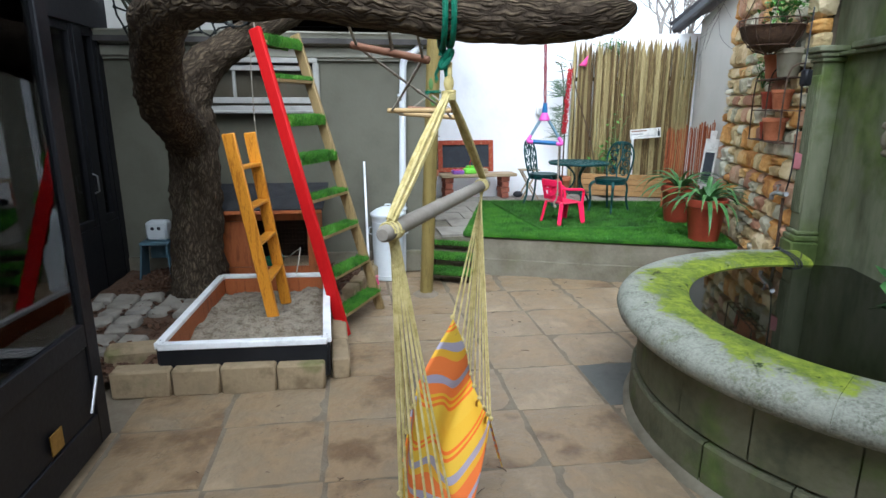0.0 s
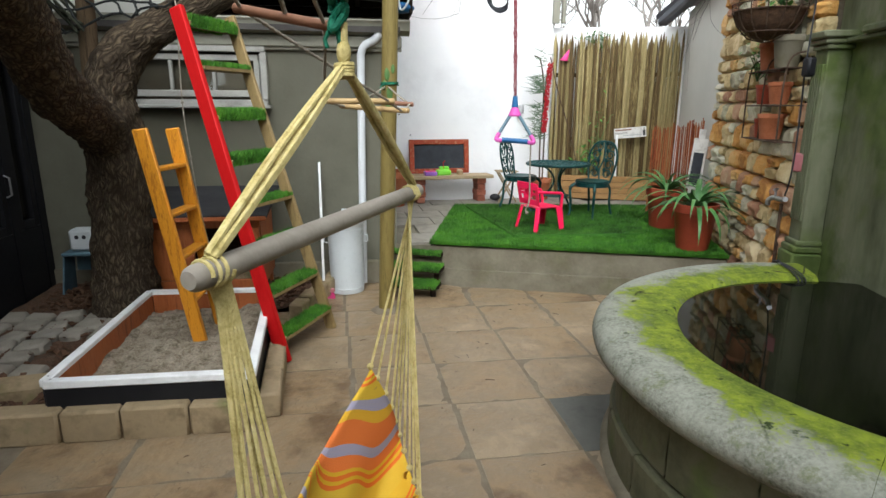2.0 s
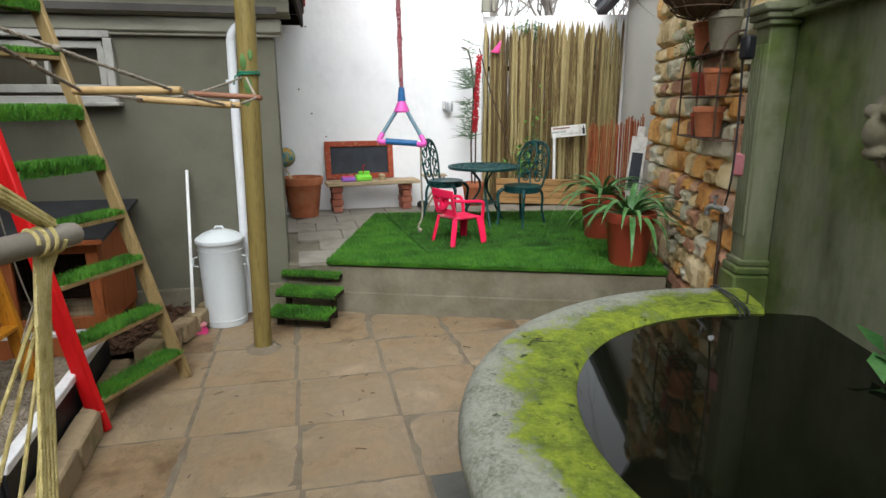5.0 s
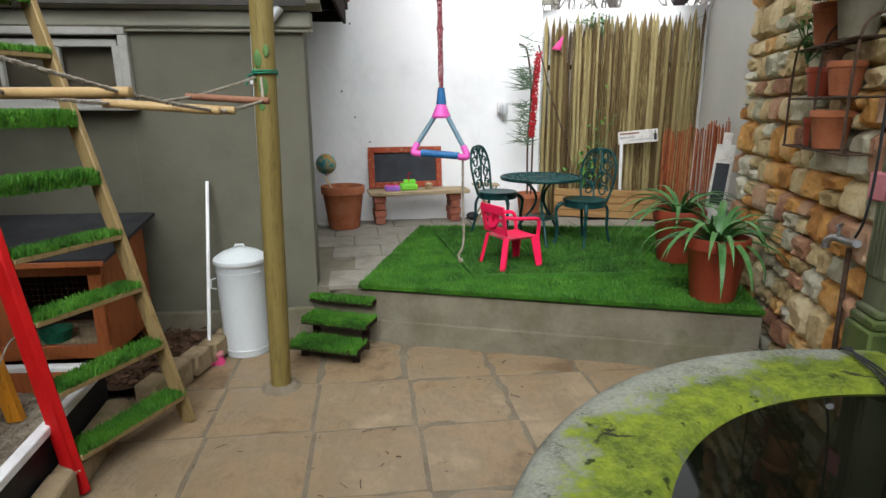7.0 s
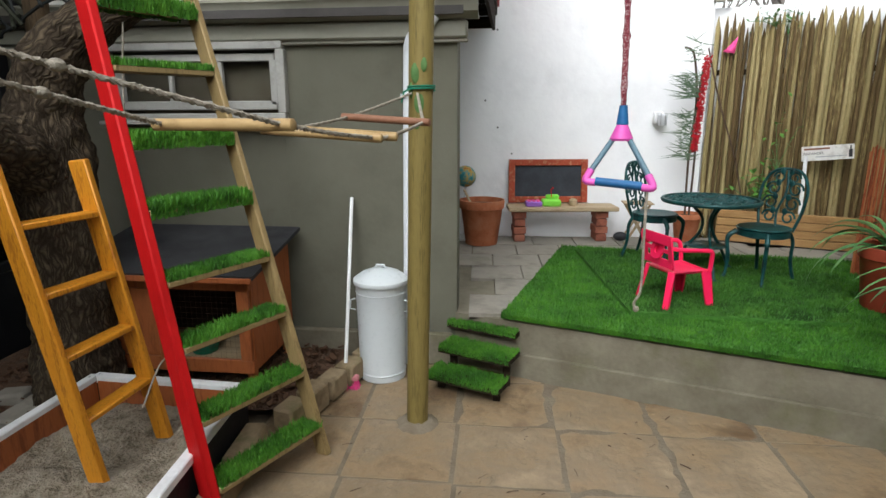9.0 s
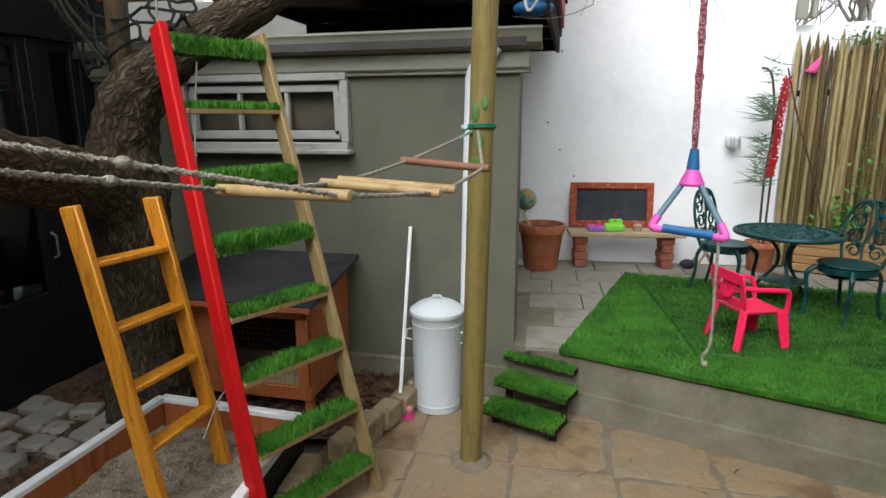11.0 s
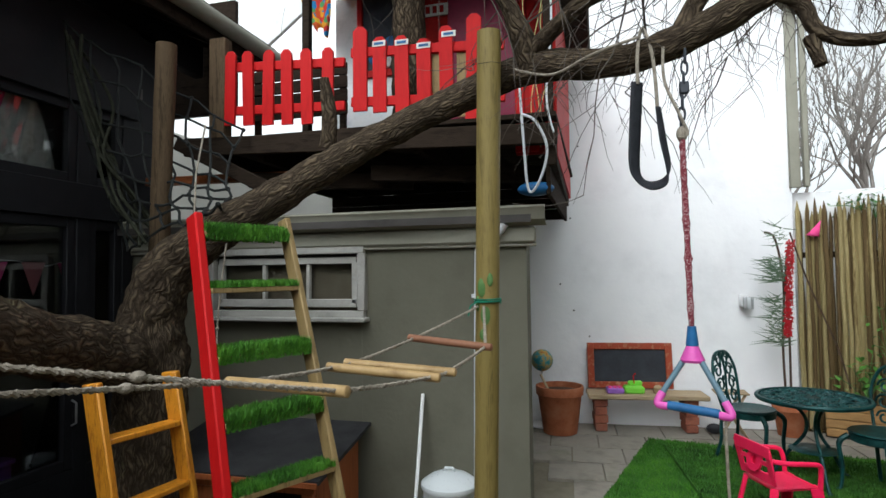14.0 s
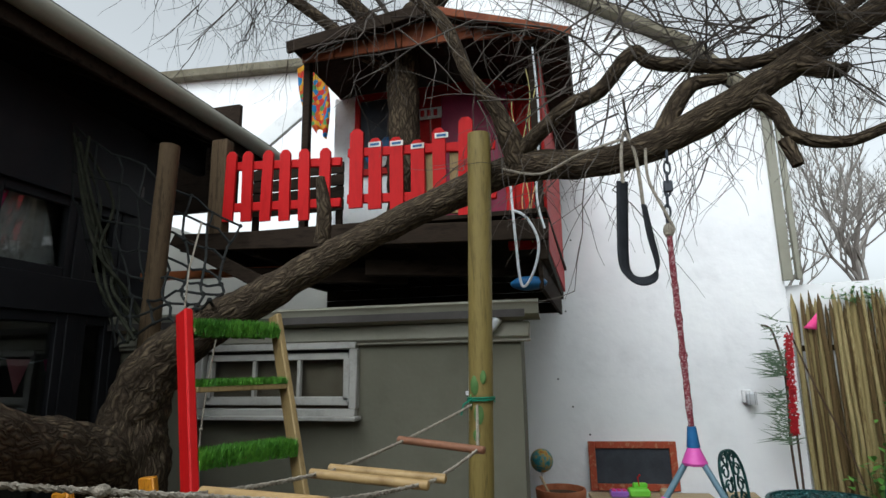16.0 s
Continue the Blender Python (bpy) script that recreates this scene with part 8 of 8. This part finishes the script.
for k in range(7):
    y = 3.32 + k * 0.55 - 0.03 * (k % 2)
    pe = part("pennant", Geo().add([(-2.285, y - 0.10, 3.42), (-2.285, y + 0.10, 3.42), (-2.285, y, 3.08), (-2.281, y - 0.10, 3.42), (-2.281, y + 0.10, 3.42), (-2.281, y, 3.08)], [(0, 1, 2), (5, 4, 3), (0, 3, 4, 1), (1, 4, 5, 2), (2, 5, 3, 0)]), PINK_CLOTH, bt)
    dots = Geo()
    for row in range(5):
        for col in range(5 - row):
            dots.ball((-2.280, y + (col - (4 - row) / 2) * 0.034, 3.40 - row * 0.06), 0.008, 6, (0.3, 1, 1))
    part("dot", dots, WHITE_PAINT, pe, "white printed dots", kind="stuff")
blind = Geo()
for y0, y1 in zip(ys, ys[1:]):
    blind.box((-2.33, (y0 + y1) / 2, 3.06), (0.01, y1 - y0 - 0.06, 0.56), 0.002)
single("room_blind", blind, SIGN_WHITE, "pale roller blinds behind upper panes", "blind", kind="structure")

# fallen twigs and leaf bits on the paving
lt_g = Geo()
lr = random.Random(77)
for k in range(170):
    x, y = lr.uniform(-0.6, 2.6), lr.uniform(0.8, 6.0)
    if x < 0.25 and y > 3.7:
        continue
    a = lr.uniform(0, 6.283)
    n = lr.choice((0.006, 0.01, 0.014, 0.03))
    d = Vector((math.cos(a), math.sin(a), 0)) * n
    if math.hypot(x - 3.22, y - 3.02) < 1.45:
        continue
    lt_g.tube([Vector((x, y, 0.006)) - d, Vector((x + lr.uniform(-0.004, 0.004), y + lr.uniform(-0.004, 0.004), 0.008)), Vector((x, y, 0.006)) + d], lr.uniform(0.0015, 0.003), 4)
single("leaf_litter", lt_g, RUSTY_IRON, "fallen twig bits and dry leaf scraps on paving", "litter", kind="stuff")

# ---- far trees ----
def far_tree(x, y, h, seed, lean):
    r = random.Random(seed)
    t = thing("bare_tree", (x, y, 0), "tall leafless tree beyond the boundary wall", "tree", "bare trees beyond the wall")
    gt, gb = Geo(), Geo()

    def fork(p, d, ln, rad, depth):
        k = 3
        pts = [p]
        for _ in range(k):
            d = (d + Vector((r.uniform(-0.18, 0.18), r.uniform(-0.18, 0.18), r.uniform(-0.02, 0.12)))).normalized()
            pts.append(pts[-1] + d * ln / k)
        (gt if depth > 4 else gb).tube(pts, [rad * (1 - 0.12 * i) for i in range(k + 1)], 6 if depth > 3 else 3, cap=False)
        if depth:
            for _ in range(3 if depth > 1 else 4):
                e = (d + Vector((r.uniform(-0.75, 0.75), r.uniform(-0.75, 0.75), r.uniform(-0.1, 0.45)))).normalized()
                fork(pts[r.choice((2, 3))], e, ln * r.uniform(0.6, 0.82), rad * 0.62, depth - 1)

    fork(Vector((x, y, 0)), Vector((lean, 0, 1)), h * 0.34, h * 0.018, 6)
    part("trunk", gt, HAZY_FAR_TWIG, t)
    part("crown", gb, HAZY_FAR_TWIG, t, kind="stuff")


far_tree(8.2, 26, 11, 1, 0.05)
far_tree(11.5, 28, 12, 2, -0.05)
far_tree(14.5, 29, 11.5, 5, 0.0)
far_tree(5.4, 30, 11, 7, 0.05)

# ---- pieces of palisade, stone wall, paving ----
fence = thing("palisade", tuple((fa + fb) / 2 + Vector((0, 0, DECK_Z))), "tall palisade of pointed split poles", "fence")
for z in (1.0, 2.2):
    part("back_rail", Geo().beam(fa + Vector((0.04, 0.088, z)), fb + Vector((0.02, 0.088, z)), 0.03, 0.06), SHADE_DARK_TIMBER, fence)
pole_meshes = []
for v in range(9):
    r = random.Random(100 + v)
    r0_ = r.uniform(0.0175, 0.026)
    pts = [(0.012 * noise.noise(Vector((v * 7.3, z * 1.6, 0))), 0.01 * noise.noise(Vector((v * 3.1, z * 1.6, 9))), z) for z in np.linspace(0, 2.22, 12)]
    pts.append((pts[-1][0] * 0.8, pts[-1][1], 2.33))
    pole_meshes.append(Geo().tube(pts, [r0_ * (1 + 0.1 * noise.noise(Vector((v, z[2] * 4, 2)))) * (1 - 0.1 * z[2] / 2.3) for z in pts[:-1]] + [0.003], 8, 0.05, 12).mesh("pale", PALE_WOOD))
n_p = 35
for k in range(34):
    p = fa.lerp(fb, (k + 0.9) / n_p) + Vector((0.012, 0.038 + rng.uniform(-0.006, 0.006), DECK_Z - 0.04))
    piece("pale", pole_meshes[rng.randrange(9)], fence, Matrix.Translation(p) @ pose(0, 0, 0, 0, rng.uniform(-0.4, 0.4), rng.uniform(0, 360)) @ Matrix.Diagonal((1, 1, rng.uniform(0.95, 0.985), 1)))
for k in range(n_p):
    p = fa.lerp(fb, (k + 0.4) / n_p) + Vector((rng.uniform(-0.006, 0.006), rng.uniform(-0.018, 0.018), DECK_Z))
    piece("pale", pole_meshes[rng.randrange(9)], fence, Matrix.Translation(p) @ pose(0, 0, 0, rng.uniform(-0.5, 0.5), rng.uniform(-0.7, 0.7), rng.uniform(0, 360)) @ Matrix.Diagonal((1, 1, rng.uniform(0.965, 1.02), 1)))

stone_meshes = []
for v in range(12):
    g = Geo()
    n = 6
    vs, fs = [], []
    for i in range(n + 1):
        for j in range(n + 1):
            x, y = i / n - 0.5, j / n - 0.5
            e = max(abs(x), abs(y)) * 2
            drop = 0.0 if e < 0.6 else ((e - 0.6) / 0.4) ** 2 * 0.6
            wob = 0.06 * noise.noise(Vector((v * 5.1 + i * 0.7, j * 0.7, 4)))
            q = 0.5 * noise.noise(Vector((v * 9.7 + x * 2.2, y * 2.2, 1))) + 0.35 * noise.noise(Vector((v * 4.7 + x * 5, y * 5, 3)))
            cx = x * (1 - 0.10 * abs(y * 2) ** 3) + wob * (e > 0.9)
            cy = y * (1 - 0.10 * abs(x * 2) ** 3) + wob * (e > 0.9)
            vs.append((cx, -0.75 - q * 0.5 + drop, cy))
    for i in range(n):
        for j in range(n):
            a = i * (n + 1) + j
            fs.append((a, a + n + 1, a + n + 2, a + 1))
    ring = [i * (n + 1) for i in range(n + 1)] + [n * (n + 1) + j for j in range(1, n + 1)] + [i * (n + 1) + n for i in range(n - 1, -1, -1)] + [j for j in range(n - 1, 0, -1)]
    k0 = len(vs)
    vs += [(vs[i][0] * 0.96, 0.5, vs[i][2] * 0.96) for i in ring]
    m_ = len(ring)
    fs += [(ring[i], k0 + i, k0 + (i + 1) % m_, ring[(i + 1) % m_]) for i in range(m_)]
    stone_meshes.append([Geo().add(vs, fs).mesh("stone", mt, 60) for mt in WALL_STONES])
SW = Matrix((sdv, -snv, Vector((0, 0, 1)))).transposed().to_4x4()
z, row = 0.0, 0
while z < 3.3:
    h = rng.choice((0.12, 0.15, 0.18, 0.21, 0.25))
    s = -0.02 + rng.uniform(-0.1, 0.0)
    while s < 2.16:
        w = min(rng.uniform(0.13, 0.30), 2.22 - s)
        cuts = [0.0, 1.0]
        if h > 0.16 and w > 0.12 and rng.random() < 0.45:
            cuts = [0.0, rng.uniform(0.38, 0.62), 1.0]
        for ca, cb in zip(cuts, cuts[1:]):
            hh = h * (cb - ca)
            m = Matrix.Translation(at_stone(s + w / 2, -0.012 + rng.uniform(-0.008, 0.012), z + h * (ca + cb) / 2 + rng.uniform(-0.008, 0.008))) @ SW @ pose(0, 0, 0, 0, rng.uniform(-2.5, 2.5), 0) @ Matrix.Diagonal((w * 1.03, 0.095, hh * 1.03, 1))
            piece("stone", stone_meshes[rng.randrange(12)][rng.choices((0, 1, 2, 3), (4, 3, 3, 2))[0]], stone_wall, m)
        s += w
    z += h

# floor flags
flag_meshes = []
for v in range(6):
    n = 8
    vs, fs = [], []
    for i in range(n + 1):
        for j in range(n + 1):
            x, y = i / n - 0.5, j / n - 0.5
            e = max(abs(x), abs(y)) * 2
            q = 0.005 * noise.noise(Vector((v * 6.1 + x * 3, y * 3, 1))) + 0.003 * noise.noise(Vector((v * 2.1 + x * 9, y * 9, 5)))
            ed = 0.004 * noise.noise(Vector((v * 3.3 + x * 6, y * 6, 8)))
            vs.append((x + ed * (e > 0.99), y + ed * (e > 0.99), q - (0.007 if e > 0.99 else 0)))
    for i in range(n):
        for j in range(n):
            a = i * (n + 1) + j
            fs.append((a, a + n + 1, a + n + 2, a + 1))
    ring = [i * (n + 1) for i in range(n + 1)] + [n * (n + 1) + j for j in range(1, n + 1)] + [i * (n + 1) + n for i in range(n - 1, -1, -1)] + [j for j in range(n - 1, 0, -1)]
    k0 = len(vs)
    vs += [(vs[i][0], vs[i][1], -0.04) for i in ring]
    m_ = len(ring)
    fs += [(ring[i], k0 + i, k0 + (i + 1) % m_, ring[(i + 1) % m_]) for i in range(m_)]
    flag_meshes.append([Geo().add(vs, fs).mesh("flagstone", mt, 50) for mt in (FLAGSTONE, PAVER_GREY, SLATE_FLAG)])
FR = pose(0, 0, 0, 0, 0, 1.6)
PITCH, ROW = 0.578, 0.572
for ix_ in range(-5, 7):
    y = 5.755 - 13 * ROW
    while y < 6.7:
        ln = ROW
        x = 1.425 + ix_ * PITCH - 0.06 * (y + ln / 2 - 5.3)
        c = Vector((x, y + ln / 2 + rng.uniform(-0.006, 0.006), 0))
        if -1.95 < c.x < 3.4 + 0.1 * (c.y > 4) and c.y > -1.0 and not (c.x < 0.0 and c.y > 4.15) and not inside(c.x, c.y - 0.25, deck_outline) and not (math.hypot(c.x - 3.22, c.y - 3.02) < 1.1) and not (c.x < -1.1 and c.y > 3.75):
            dark = abs(c.x - 2.05) < 0.3 and 3.5 < c.y < 4.0
            piece("flagstone", flag_meshes[rng.randrange(6)][2 if dark else 0], floor, Matrix.Translation((c.x, c.y, rng.uniform(-0.002, 0.002))) @ FR @ pose(0, 0, 0, 0, 0, rng.choice((0, 180))) @ Matrix.Diagonal((PITCH - 0.026, ln - 0.010, 1, 1)))
        y += ln

# terrace pavers
for i in range(-1, 12):
    for j in range(-1, 8):
        c = pose(1.05, 6.5, 0, 0, 0, 3) @ Vector((0.24 + i * 0.45 + 0.2 * (j % 2) - 0.4, 0.22 + j * 0.44, 0))
        cor = [(c.x + a, c.y + b) for a in (-0.2, 0.2) for b in (-0.2, 0.2)]
        if all(inside(*q, [(1.0, 6.40), (1.36, 6.42), (4.0, 5.5), (4.55, 6.9), (5.4, 8.7), (3.6, 9.6), (0.3, 9.5)]) for q in cor) and not all(inside(*q, turf_poly) for q in cor):
            piece("paver", flag_meshes[rng.randrange(6)][1], terrace, Matrix.Translation((c.x, c.y, DECK_Z - 0.004)) @ pose(0, 0, 0, 0, 0, 3) @ Matrix.Diagonal((0.437, 0.427, 0.9, 1)))
